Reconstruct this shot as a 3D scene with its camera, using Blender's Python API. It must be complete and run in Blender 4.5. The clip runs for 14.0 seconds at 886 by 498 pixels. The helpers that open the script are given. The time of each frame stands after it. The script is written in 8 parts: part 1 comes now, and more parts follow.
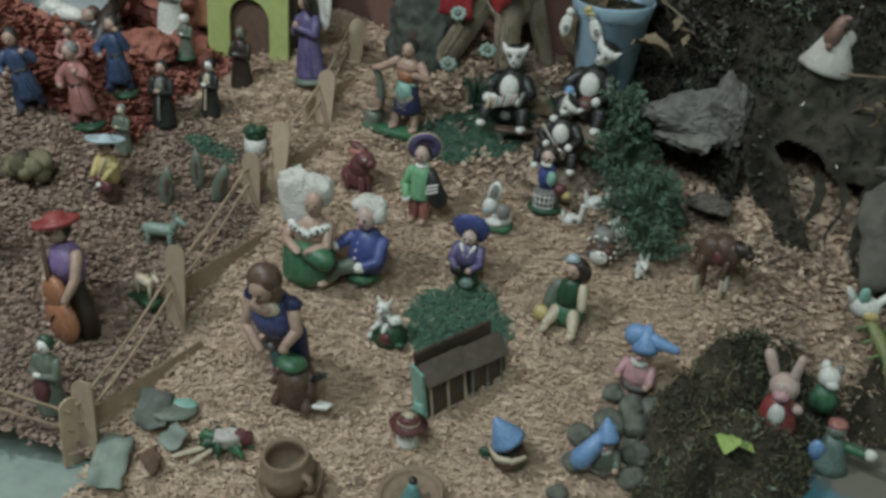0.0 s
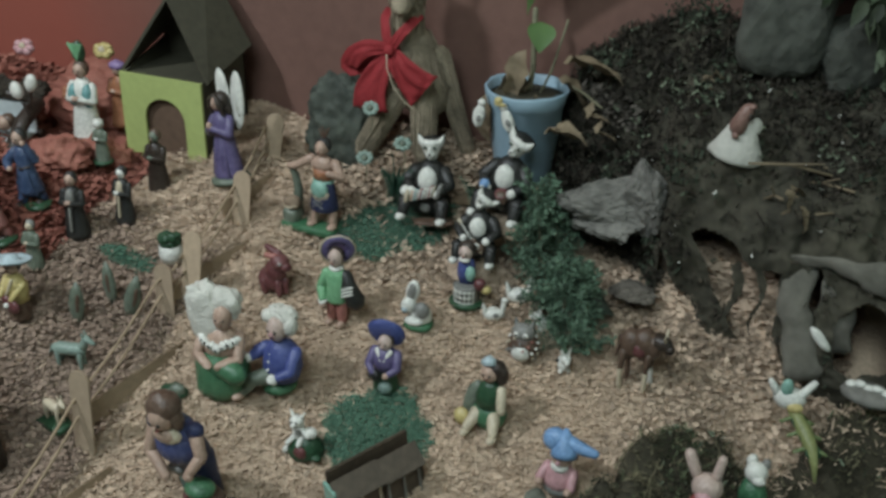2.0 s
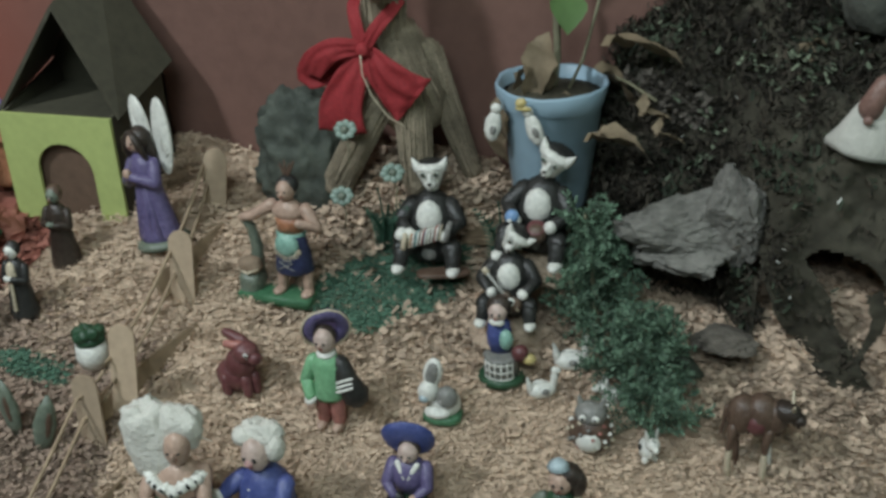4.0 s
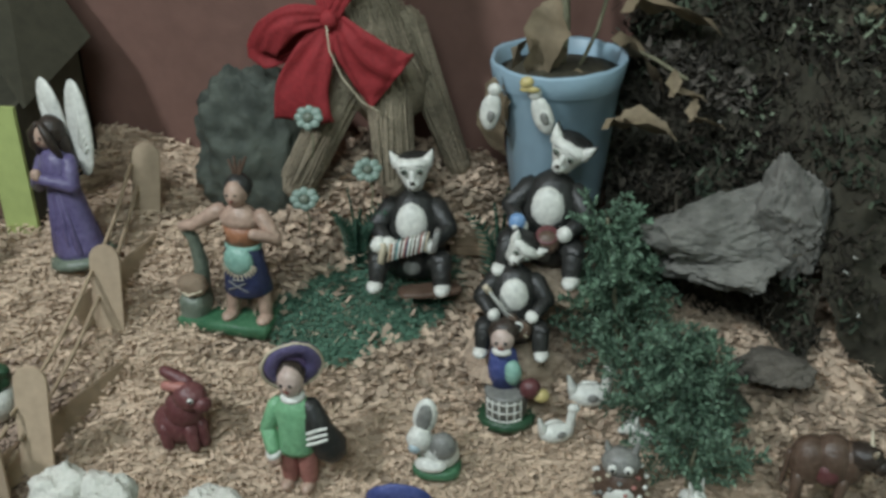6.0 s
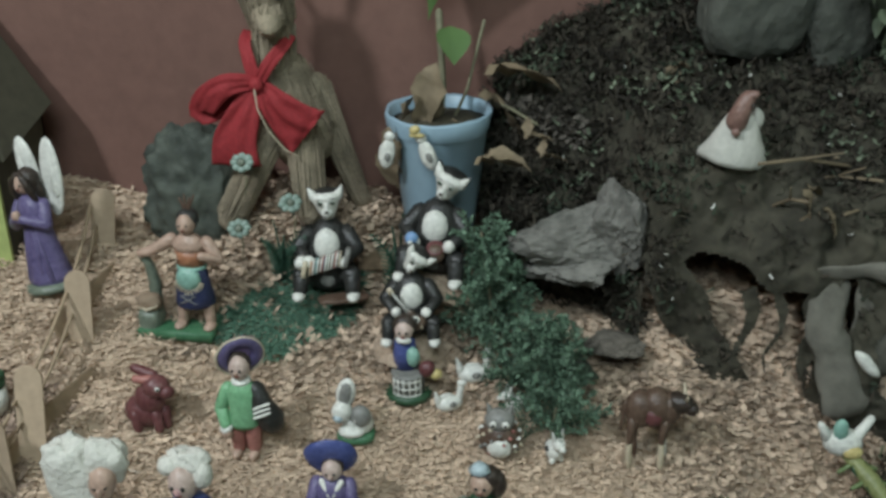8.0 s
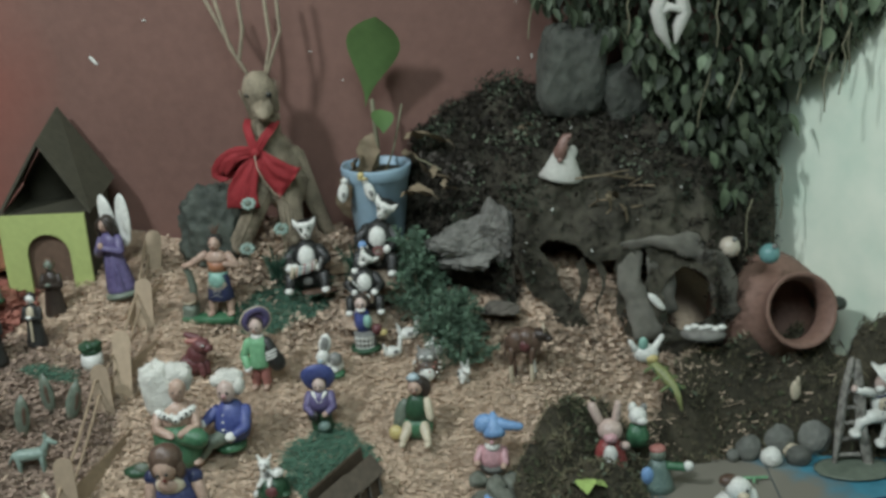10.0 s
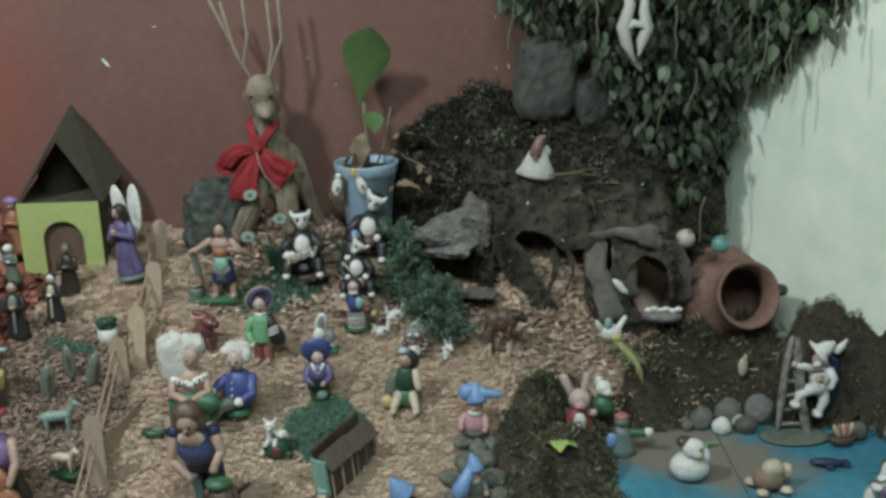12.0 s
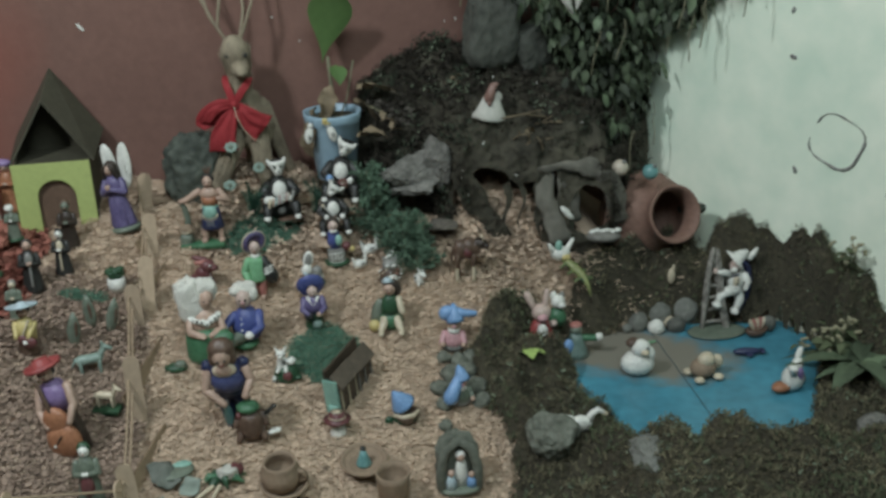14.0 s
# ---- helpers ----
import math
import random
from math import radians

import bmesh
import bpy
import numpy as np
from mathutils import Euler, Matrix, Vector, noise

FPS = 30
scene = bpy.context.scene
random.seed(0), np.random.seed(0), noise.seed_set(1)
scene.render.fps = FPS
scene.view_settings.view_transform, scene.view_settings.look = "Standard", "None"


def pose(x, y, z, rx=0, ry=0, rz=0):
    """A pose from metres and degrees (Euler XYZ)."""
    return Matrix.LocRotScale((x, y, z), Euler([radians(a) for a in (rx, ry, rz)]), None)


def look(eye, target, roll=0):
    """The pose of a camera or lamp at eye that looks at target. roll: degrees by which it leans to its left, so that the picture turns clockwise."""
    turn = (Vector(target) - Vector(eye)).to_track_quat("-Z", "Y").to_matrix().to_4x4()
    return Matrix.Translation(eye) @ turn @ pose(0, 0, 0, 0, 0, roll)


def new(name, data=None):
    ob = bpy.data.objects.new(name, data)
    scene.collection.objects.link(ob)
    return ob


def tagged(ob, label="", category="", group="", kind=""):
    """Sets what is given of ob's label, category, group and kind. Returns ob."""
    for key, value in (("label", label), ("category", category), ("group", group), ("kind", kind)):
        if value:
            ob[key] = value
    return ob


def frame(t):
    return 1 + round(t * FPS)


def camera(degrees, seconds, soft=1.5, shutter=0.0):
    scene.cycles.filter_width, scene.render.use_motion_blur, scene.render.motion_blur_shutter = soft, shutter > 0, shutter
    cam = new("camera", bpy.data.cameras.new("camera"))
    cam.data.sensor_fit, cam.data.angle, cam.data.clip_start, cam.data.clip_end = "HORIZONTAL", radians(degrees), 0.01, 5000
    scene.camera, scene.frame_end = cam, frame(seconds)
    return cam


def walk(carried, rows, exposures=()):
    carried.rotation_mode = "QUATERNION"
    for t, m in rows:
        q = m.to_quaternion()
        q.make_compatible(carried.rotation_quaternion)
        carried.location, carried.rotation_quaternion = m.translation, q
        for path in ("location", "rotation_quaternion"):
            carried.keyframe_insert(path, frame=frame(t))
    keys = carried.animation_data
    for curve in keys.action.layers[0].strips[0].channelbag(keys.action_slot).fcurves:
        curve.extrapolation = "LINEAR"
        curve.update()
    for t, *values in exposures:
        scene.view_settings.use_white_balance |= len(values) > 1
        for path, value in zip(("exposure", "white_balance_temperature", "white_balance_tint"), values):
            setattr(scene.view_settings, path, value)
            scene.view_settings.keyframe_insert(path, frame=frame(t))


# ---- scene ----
cam = camera(44.7, 14.0, soft=3.2)
PATH = [
    (0, (0.361, -1.07, 0.454), (-0.259, 0.568, -0.51), 4.4),
    (0.5, (0.39, -1.051, 0.471), (-0.281, 0.575, -0.481), 3.5),
    (1, (0.418, -1.03, 0.486), (-0.285, 0.591, -0.452), 2.5),
    (1.5, (0.427, -1.02, 0.504), (-0.248, 0.616, -0.426), 2.3),
    (2, (0.416, -0.993, 0.51), (-0.225, 0.66, -0.415), 1.4),
    (2.5, (0.374, -0.93, 0.499), (-0.243, 0.731, -0.429), -0.2),
    (3, (0.334, -0.871, 0.473), (-0.258, 0.804, -0.447), -1.6),
    (3.2, (0.318, -0.852, 0.462), (-0.256, 0.832, -0.454), -1.9),
    (5.5, (0.203, -0.677, 0.377), (-0.214, 1.043, -0.554), -1.7),
    (6, (0.194, -0.665, 0.369), (-0.187, 1.066, -0.556), -1.4),
    (6.5, (0.186, -0.665, 0.37), (-0.129, 1.085, -0.546), -1.5),
    (7, (0.178, -0.68, 0.374), (-0.031, 1.097, -0.519), -0.6),
    (7.5, (0.188, -0.735, 0.391), (0.008, 1.057, -0.478), -0.5),
    (8, (0.21, -0.827, 0.419), (0.032, 0.981, -0.419), -0.7),
    (8.5, (0.239, -0.944, 0.429), (0.057, 0.902, -0.319), -1.3),
    (9, (0.261, -1.069, 0.443), (0.091, 0.807, -0.227), -2.0),
    (9.2, (0.271, -1.127, 0.459), (0.115, 0.757, -0.198), -2.8),
    (11.3, (0.249, -1.319, 0.446), (0.21, 0.599, -0.117), -2.3),
    (11.5, (0.263, -1.34, 0.454), (0.204, 0.577, -0.119), -2.4),
    (12, (0.222, -1.385, 0.454), (0.226, 0.533, -0.118), -1.8),
    (12.5, (0.153, -1.42, 0.449), (0.255, 0.489, -0.14), -2.4),
    (13, (0.09, -1.457, 0.448), (0.29, 0.437, -0.165), -3.2),
    (13.5, (0.077, -1.492, 0.488), (0.311, 0.378, -0.182), -3.0),
    (14, (0.072, -1.519, 0.537), (0.331, 0.325, -0.195), -2.3),
]
walk(cam, [(t, look(eye, target, roll)) for t, eye, target, roll in PATH], [(0.0, -0.28), (1.5, -0.14), (3.0, -0.06), (6.0, 0.04), (9.0, 0.12), (11.5, 0.10), (14.0, -0.07)])

# ---- light: one room lamp up to the side, a weaker added overhead fill ----
world = bpy.data.worlds.new("room_air")
world.use_nodes = True
world.node_tree.nodes["Background"].inputs[0].default_value = (0.55, 0.62, 0.6, 1)
world.node_tree.nodes["Background"].inputs[1].default_value = 0.02
scene.world = world


def lamp(name, eye, target, watts, size, colour):
    data = bpy.data.lights.new(name, "AREA")
    data.energy, data.size, data.color, data.shape = watts, size, colour, "DISK"
    ob = new(name, data)
    ob.matrix_world = look(eye, target)
    return ob


lamp("room_lamp", (-0.66, -0.98, 1.25), (0.12, -0.2, 0.0), 15.0, 0.14, (0.875, 0.955, 1.0))
# Large soft fill added overhead; no such fixture is known.
lamp("overhead_fill", (0.2, -1.6, 1.55), (0.15, -0.3, 0.0), 19.0, 0.9, (0.80, 0.955, 1.0))
scene.view_settings.exposure = 0.0


# ---- materials ----
MATS = {}


def mat(name, rgb, rough=0.6, var=0.25, grain=220.0, stain=25.0, bump=0.15, metal=0.0, spec=0.4, per=0.0, second=None, island=0.0):
    """Procedural surface: fine grain and broad stains over a base colour."""
    if name in MATS:
        return MATS[name]
    m = bpy.data.materials.new(name)
    m.use_nodes = True
    t = m.node_tree
    n, l = t.nodes, t.links
    b = n["Principled BSDF"]
    b.inputs["Roughness"].default_value = rough
    b.inputs["Metallic"].default_value = metal
    b.inputs["Specular IOR Level"].default_value = spec
    co = n.new("ShaderNodeTexCoord")
    fine = n.new("ShaderNodeTexNoise")
    fine.inputs["Scale"].default_value, fine.inputs["Detail"].default_value = grain, 4
    broad = n.new("ShaderNodeTexNoise")
    broad.inputs["Scale"].default_value, broad.inputs["Detail"].default_value = stain, 5
    for q in (fine, broad):
        l.new(co.outputs["Object"], q.inputs["Vector"])
    add = n.new("ShaderNodeMath")
    add.operation = "ADD"
    l.new(fine.outputs["Fac"], add.inputs[0])
    l.new(broad.outputs["Fac"], add.inputs[1])
    ramp = n.new("ShaderNodeMapRange")
    ramp.inputs["From Min"].default_value, ramp.inputs["From Max"].default_value = 0.6, 1.4
    l.new(add.outputs[0], ramp.inputs["Value"])
    mix = n.new("ShaderNodeMix")
    mix.data_type = "RGBA"
    dark = [c * (1 - var) for c in rgb]
    light = [min(1.0, c * (1 + var)) for c in rgb] if second is None else second
    mix.inputs["A"].default_value, mix.inputs["B"].default_value = (*dark, 1), (*light, 1)
    l.new(ramp.outputs[0], mix.inputs["Factor"])
    out = mix.outputs["Result"]
    if per or island:
        if per:
            src = n.new("ShaderNodeObjectInfo").outputs["Random"]
        else:
            src = n.new("ShaderNodeNewGeometry").outputs["Random Per Island"]
        amount = per or island
        hsv = n.new("ShaderNodeHueSaturation")
        mr = n.new("ShaderNodeMapRange")
        mr.inputs["To Min"].default_value, mr.inputs["To Max"].default_value = 1 - amount, 1 + amount
        l.new(src, mr.inputs["Value"])
        l.new(mr.outputs[0], hsv.inputs["Value"])
        l.new(out, hsv.inputs["Color"])
        out = hsv.outputs["Color"]
    l.new(out, b.inputs["Base Color"])
    if bump:
        bp = n.new("ShaderNodeBump")
        bp.inputs["Strength"].default_value, bp.inputs["Distance"].default_value = bump, 0.002
        l.new(add.outputs[0], bp.inputs["Height"])
        l.new(bp.outputs[0], b.inputs["Normal"])
    MATS[name] = m
    return m


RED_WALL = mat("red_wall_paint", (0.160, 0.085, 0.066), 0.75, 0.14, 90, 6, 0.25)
PALE_WALL = mat("pale_green_wall_paint", (0.63, 0.77, 0.62), 0.7, 0.10, 16, 2.5, 0.9, second=(0.90, 0.91, 0.76))
ROOM = mat("room_plaster", (0.55, 0.52, 0.45), 0.8, 0.1, 40, 4, 0.1)
DIRT = mat("sawdust_bed", (0.49, 0.372, 0.27), 0.9, 0.3, 260, 30, 0.6)
SHAVING = mat("wood_shaving", (0.545, 0.415, 0.302), 0.85, 0.2, 300, 40, 0.1, island=0.17)
GREEN_DUST = mat("green_dyed_sawdust", (0.090, 0.178, 0.120), 0.95, 0.25, 300, 40, 0.2, island=0.14)
MOSS = mat("dark_moss", (0.040, 0.035, 0.023), 0.95, 0.5, 180, 25, 0.8, second=(0.072, 0.063, 0.040))
MOSS_LEAF = mat("moss_frond", (0.080, 0.068, 0.041), 0.85, 0.5, 60, 12, 0.1, island=0.6)
MOSS_OLIVE = mat("olive_moss_frond", (0.125, 0.112, 0.066), 0.85, 0.4, 60, 12, 0.1, island=0.6)
MOSS_GREEN = mat("green_moss_frond", (0.068, 0.082, 0.042), 0.85, 0.4, 60, 12, 0.1, island=0.6)
SOIL = mat("brown_soil", (0.44, 0.335, 0.247), 0.95, 0.3, 200, 24, 0.4, island=0.4)
HILL_SHRED = mat("hill_moss_shred", (0.031, 0.026, 0.018), 0.9, 0.5, 60, 12, 0.1, island=0.6)
HILL_SPRIG = mat("hill_green_sprig", (0.032, 0.043, 0.026), 0.9, 0.4, 60, 12, 0.1, island=0.6)
LEFT_SOIL = mat("reddish_dirt", (0.285, 0.208, 0.158), 0.95, 0.3, 200, 24, 0.4, island=0.14)
LITTER = mat("leaf_litter", (0.042, 0.033, 0.023), 0.9, 0.4, 120, 24, 0.3, island=0.45)
PALE_SPRIG = mat("pale_sprig", (0.125, 0.15, 0.10), 0.85, 0.4, 120, 20, 0.1, island=0.6)
DRAPE = mat("stiffened_grey_brown_cloth", (0.041, 0.037, 0.026), 0.9, 0.45, 110, 14, 0.9, second=(0.080, 0.073, 0.050))
GROTTO = mat("moulded_grey_card", (0.128, 0.120, 0.098), 0.85, 0.4, 90, 18, 0.7)
STONE = mat("grey_stone", (0.158, 0.152, 0.134), 0.9, 0.45, 120, 22, 1.0)
MOSSY_STONE = mat("mossy_grey_stone", (0.115, 0.125, 0.095), 0.9, 0.45, 110, 22, 0.8, second=(0.20, 0.21, 0.17))
SHORE_STONE = mat("grey_shore_stone", (0.135, 0.138, 0.12), 0.85, 0.35, 110, 16, 0.5, per=0.25)
DIM_STONE = mat("dim_grey_stone", (0.070, 0.073, 0.060), 0.9, 0.45, 80, 22, 1.2)
DARK_STONE = mat("dark_painted_stone", (0.035, 0.044, 0.036), 0.8, 0.6, 60, 22, 1.6, second=(0.115, 0.13, 0.105))
BARK = mat("grey_bark", (0.105, 0.092, 0.075), 0.85, 0.35, 140, 25, 0.8)
DULL_STICK = mat("dull_craft_wood", (0.23, 0.165, 0.105), 0.8, 0.25, 150, 12, 0.2, per=0.15)
STICK = mat("pale_craft_wood", (0.42, 0.32, 0.225), 0.65, 0.18, 150, 12, 0.15, per=0.18)
TWINE = mat("twine", (0.32, 0.24, 0.16), 0.9, 0.3, 400, 60, 0.4)
TERRA = mat("terracotta", (0.195, 0.113, 0.085), 0.7, 0.25, 160, 18, 0.3)
CLAY = mat("unglazed_clay", (0.235, 0.172, 0.118), 0.8, 0.2, 180, 20, 0.3)
STRAW = mat("bundled_straw", (0.265, 0.22, 0.155), 0.9, 0.35, 420, 60, 0.8)
CLOTH_RED = mat("red_bow_cloth", (0.26, 0.022, 0.026), 0.8, 0.25, 350, 20, 0.3)
POND = mat("pond_paint", (0.060, 0.215, 0.285), 0.3, 0.3, 60, 9, 0.1)
SEAM = mat("seam_joint_paint", (0.07, 0.11, 0.12), 0.5, 0.3, 90, 20, 0.1)
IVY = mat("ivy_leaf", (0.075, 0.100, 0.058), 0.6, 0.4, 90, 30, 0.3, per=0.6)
# Darker copy of the ivy colour, standing for shade deep in the ivy.
IVY_STUFF = mat("ivy_leaf_shaded", (0.054, 0.069, 0.040), 0.65, 0.35, 90, 18, 0.15, island=0.65)
STEM = mat("ivy_stem", (0.17, 0.16, 0.10), 0.7, 0.3)
CYPRESS = mat("cypress_needles", (0.105, 0.170, 0.112), 0.7, 0.35, 200, 30, 0.1, island=0.55)
BIG_LEAF = mat("broad_leaf", (0.085, 0.15, 0.05), 0.4, 0.2, 70, 14, 0.2)
DRY_LEAF = mat("dry_leaf", (0.175, 0.135, 0.085), 0.75, 0.35, 120, 25, 0.3)
POT_BLUE = mat("blue_plastic", (0.28, 0.395, 0.47), 0.4, 0.12, 70, 12, 0.1)



def worn_pond(m):
    """Bare board shows through the blue in a soft-edged worn patch."""
    t = m.node_tree
    n, l = t.nodes, t.links
    b = n["Principled BSDF"]
    old = b.inputs["Base Color"].links[0].from_socket
    co = n.new("ShaderNodeTexCoord")
    off = n.new("ShaderNodeMapping")
    off.vector_type = "TEXTURE"
    off.inputs["Location"].default_value = (0.50, -0.272, -0.13)
    off.inputs["Rotation"].default_value = (0, 0, radians(-35))
    off.inputs["Scale"].default_value = (0.125, 0.075, 0.1)
    l.new(co.outputs["Object"], off.inputs["Vector"])
    ln = n.new("ShaderNodeVectorMath")
    ln.operation = "LENGTH"
    l.new(off.outputs[0], ln.inputs[0])
    nz = n.new("ShaderNodeTexNoise")
    nz.inputs["Scale"].default_value, nz.inputs["Detail"].default_value = 30, 6
    l.new(co.outputs["Object"], nz.inputs["Vector"])
    ad = n.new("ShaderNodeMath")
    ad.operation = "ADD"
    l.new(ln.outputs["Value"], ad.inputs[0])
    l.new(nz.outputs["Fac"], ad.inputs[1])
    mr = n.new("ShaderNodeMapRange")
    mr.inputs["From Min"].default_value, mr.inputs["From Max"].default_value = 1.2, 1.75
    l.new(ad.outputs[0], mr.inputs["Value"])
    mix = n.new("ShaderNodeMix")
    mix.data_type = "RGBA"
    mix.inputs["A"].default_value = (0.20, 0.185, 0.15, 1)
    l.new(mr.outputs[0], mix.inputs["Factor"])
    l.new(old, mix.inputs["B"])
    l.new(mix.outputs["Result"], b.inputs["Base Color"])


worn_pond(POND)


def red_glow_tint(m):
    """Red glow put into the wall colour at its far end, with an uneven edge."""
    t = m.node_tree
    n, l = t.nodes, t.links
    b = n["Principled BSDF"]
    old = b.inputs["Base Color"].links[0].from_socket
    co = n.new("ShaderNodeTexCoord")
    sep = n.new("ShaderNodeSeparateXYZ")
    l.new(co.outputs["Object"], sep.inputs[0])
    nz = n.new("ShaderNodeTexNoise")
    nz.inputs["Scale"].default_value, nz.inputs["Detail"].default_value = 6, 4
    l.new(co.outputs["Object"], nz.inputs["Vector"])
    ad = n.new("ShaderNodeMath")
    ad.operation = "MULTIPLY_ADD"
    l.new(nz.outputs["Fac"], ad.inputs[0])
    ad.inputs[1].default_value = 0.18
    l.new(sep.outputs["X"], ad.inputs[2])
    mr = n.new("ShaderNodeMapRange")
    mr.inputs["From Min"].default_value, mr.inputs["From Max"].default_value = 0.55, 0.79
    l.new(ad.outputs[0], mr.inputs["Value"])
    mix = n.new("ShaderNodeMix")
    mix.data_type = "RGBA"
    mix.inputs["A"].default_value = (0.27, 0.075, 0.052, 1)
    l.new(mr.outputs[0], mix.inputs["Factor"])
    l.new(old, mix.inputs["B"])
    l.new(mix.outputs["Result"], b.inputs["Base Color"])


red_glow_tint(RED_WALL)


def paint(name, rgb, rough=0.40):
    """Hand-painted glossy ceramic colour."""
    grey = sum(rgb) / 3
    base = [0.8 * c + 0.2 * grey for c in rgb]
    keep = 0.95 if grey < 0.05 else 0.86
    dusty = [keep * c * 1.2 + (1 - keep) * d for c, d in zip(base, (0.30, 0.27, 0.22))]
    return mat("painted_" + name, base, rough, 0.38, 320, 55, 0.35, second=dusty, spec=0.4)


WHITE = paint("white", (0.74, 0.74, 0.66))
CREAM = paint("cream", (0.60, 0.50, 0.33))
BLACK = paint("black", (0.020, 0.021, 0.020))
SKIN = paint("skin", (0.48, 0.30, 0.21))
PALE_SKIN = paint("pale_skin", (0.56, 0.40, 0.33))
DRESS = paint("dress_blue", (0.028, 0.045, 0.17))
PINK = paint("pink", (0.58, 0.28, 0.30))
BROWN = paint("brown", (0.10, 0.05, 0.028))
DARKBROWN = paint("dark_brown", (0.035, 0.022, 0.015))
RED = paint("red", (0.32, 0.025, 0.025))
MAROON = paint("maroon", (0.14, 0.025, 0.03))
ORANGE = paint("orange", (0.38, 0.13, 0.04))
YELLOW = paint("yellow", (0.60, 0.47, 0.13))
GREEN = paint("green", (0.027, 0.165, 0.066))
DARKGREEN = paint("dark_green", (0.015, 0.075, 0.03))
LIGHTGREEN = paint("light_green", (0.16, 0.46, 0.21))
LIME = paint("lime", (0.38, 0.55, 0.10))
DULL_MINT = paint("dull_mint", (0.23, 0.34, 0.28))
PALE_BLUE = paint("pale_blue", (0.40, 0.53, 0.57))
MINT = paint("mint", (0.22, 0.48, 0.38))
BLUE = paint("blue", (0.03, 0.06, 0.28))
ROBE_BLUE = paint("robe_blue", (0.02, 0.062, 0.16))
ROBE_PINK = paint("robe_pink", (0.42, 0.15, 0.13))
NAVY = paint("navy", (0.015, 0.025, 0.09))
SKY = paint("sky_blue", (0.13, 0.32, 0.62))
TEAL = paint("teal", (0.10, 0.33, 0.33))
PURPLE = paint("purple", (0.10, 0.075, 0.22))
LILAC = paint("lilac", (0.22, 0.13, 0.34))
FADED_TEAL = paint("faded_teal", (0.13, 0.22, 0.19))
GREY = paint("grey", (0.22, 0.22, 0.20))
GREYGREEN = paint("grey_green", (0.13, 0.17, 0.12))
PALE_FLOWER = paint("pale_flower", (0.34, 0.31, 0.17))
SALMON = paint("salmon", (0.42, 0.13, 0.10))
COTTON = mat("cotton_wool", (0.56, 0.55, 0.49), 0.95, 0.12, 300, 60, 0.8)
WHITE_CLOTH = mat("white_cloth", (0.47, 0.46, 0.41), 0.9, 0.12, 300, 40, 0.4)
CARD_GREEN = mat("lime_card", (0.36, 0.42, 0.15), 0.65, 0.14, 130, 10, 0.15)
CARD_DARK = mat("dark_card", (0.053, 0.049, 0.032), 0.75, 0.3, 130, 12, 0.2)
CARD_BROWN = mat("brown_card", (0.12, 0.075, 0.05), 0.8, 0.25, 130, 14, 0.2)
RED_CLOTH = mat("red_orange_paper", (0.32, 0.092, 0.065), 0.8, 0.4, 120, 16, 0.6, second=(0.38, 0.165, 0.12))
GLASS_BALL = mat("frosted_bauble", (0.46, 0.40, 0.32), 0.25, 0.1, 60, 12, 0.05)
TEAL_BALL = mat("teal_bauble", (0.13, 0.27, 0.26), 0.25, 0.2, 60, 12, 0.05)
TABLE = mat("painted_table", (0.27, 0.33, 0.29), 0.5, 0.2, 80, 8, 0.1)
FLOOR = mat("room_floor_tile", (0.25, 0.2, 0.16), 0.5, 0.2, 40, 4, 0.1)


# ---- mesh helpers ----
def finish(name, bm, materials, parent=None, smooth=True, label=""):
    me = bpy.data.meshes.new(name)
    bm.to_mesh(me)
    bm.free()
    for m in materials:
        me.materials.append(m)
    if smooth:
        me.polygons.foreach_set("use_smooth", [True] * len(me.polygons))
    ob = new(name, me)
    if parent:
        ob.parent = parent
    if label:
        ob["label"] = label
    return ob


def part(name, bm, material, parent, label="", smooth=False):
    return finish(name, bm, [material], parent, smooth, label)


def empty(name, loc, rz=0.0):
    ob = new(name)
    ob.matrix_world = pose(*loc, 0, 0, rz)
    return ob


def raw(name, verts, faces, materials, index=None, smooth=False, parent=None):
    me = bpy.data.meshes.new(name)
    me.from_pydata(verts, [], faces)
    for m in materials:
        me.materials.append(m)
    if index is not None:
        me.polygons.foreach_set("material_index", index)
    if smooth:
        me.polygons.foreach_set("use_smooth", [True] * len(me.polygons))
    me.update()
    ob = new(name, me)
    if parent:
        ob.parent = parent
    return ob


def box_bm(sx, sy, sz, at=(0, 0, 0), bevel=0.0):
    bm = bmesh.new()
    bmesh.ops.create_cube(bm, size=1.0)
    for v in bm.verts:
        v.co = Vector((v.co.x * sx + at[0], v.co.y * sy + at[1], v.co.z * sz + at[2]))
    if bevel:
        bmesh.ops.bevel(bm, geom=bm.edges[:], offset=bevel, segments=2, affect="EDGES")
    return bm


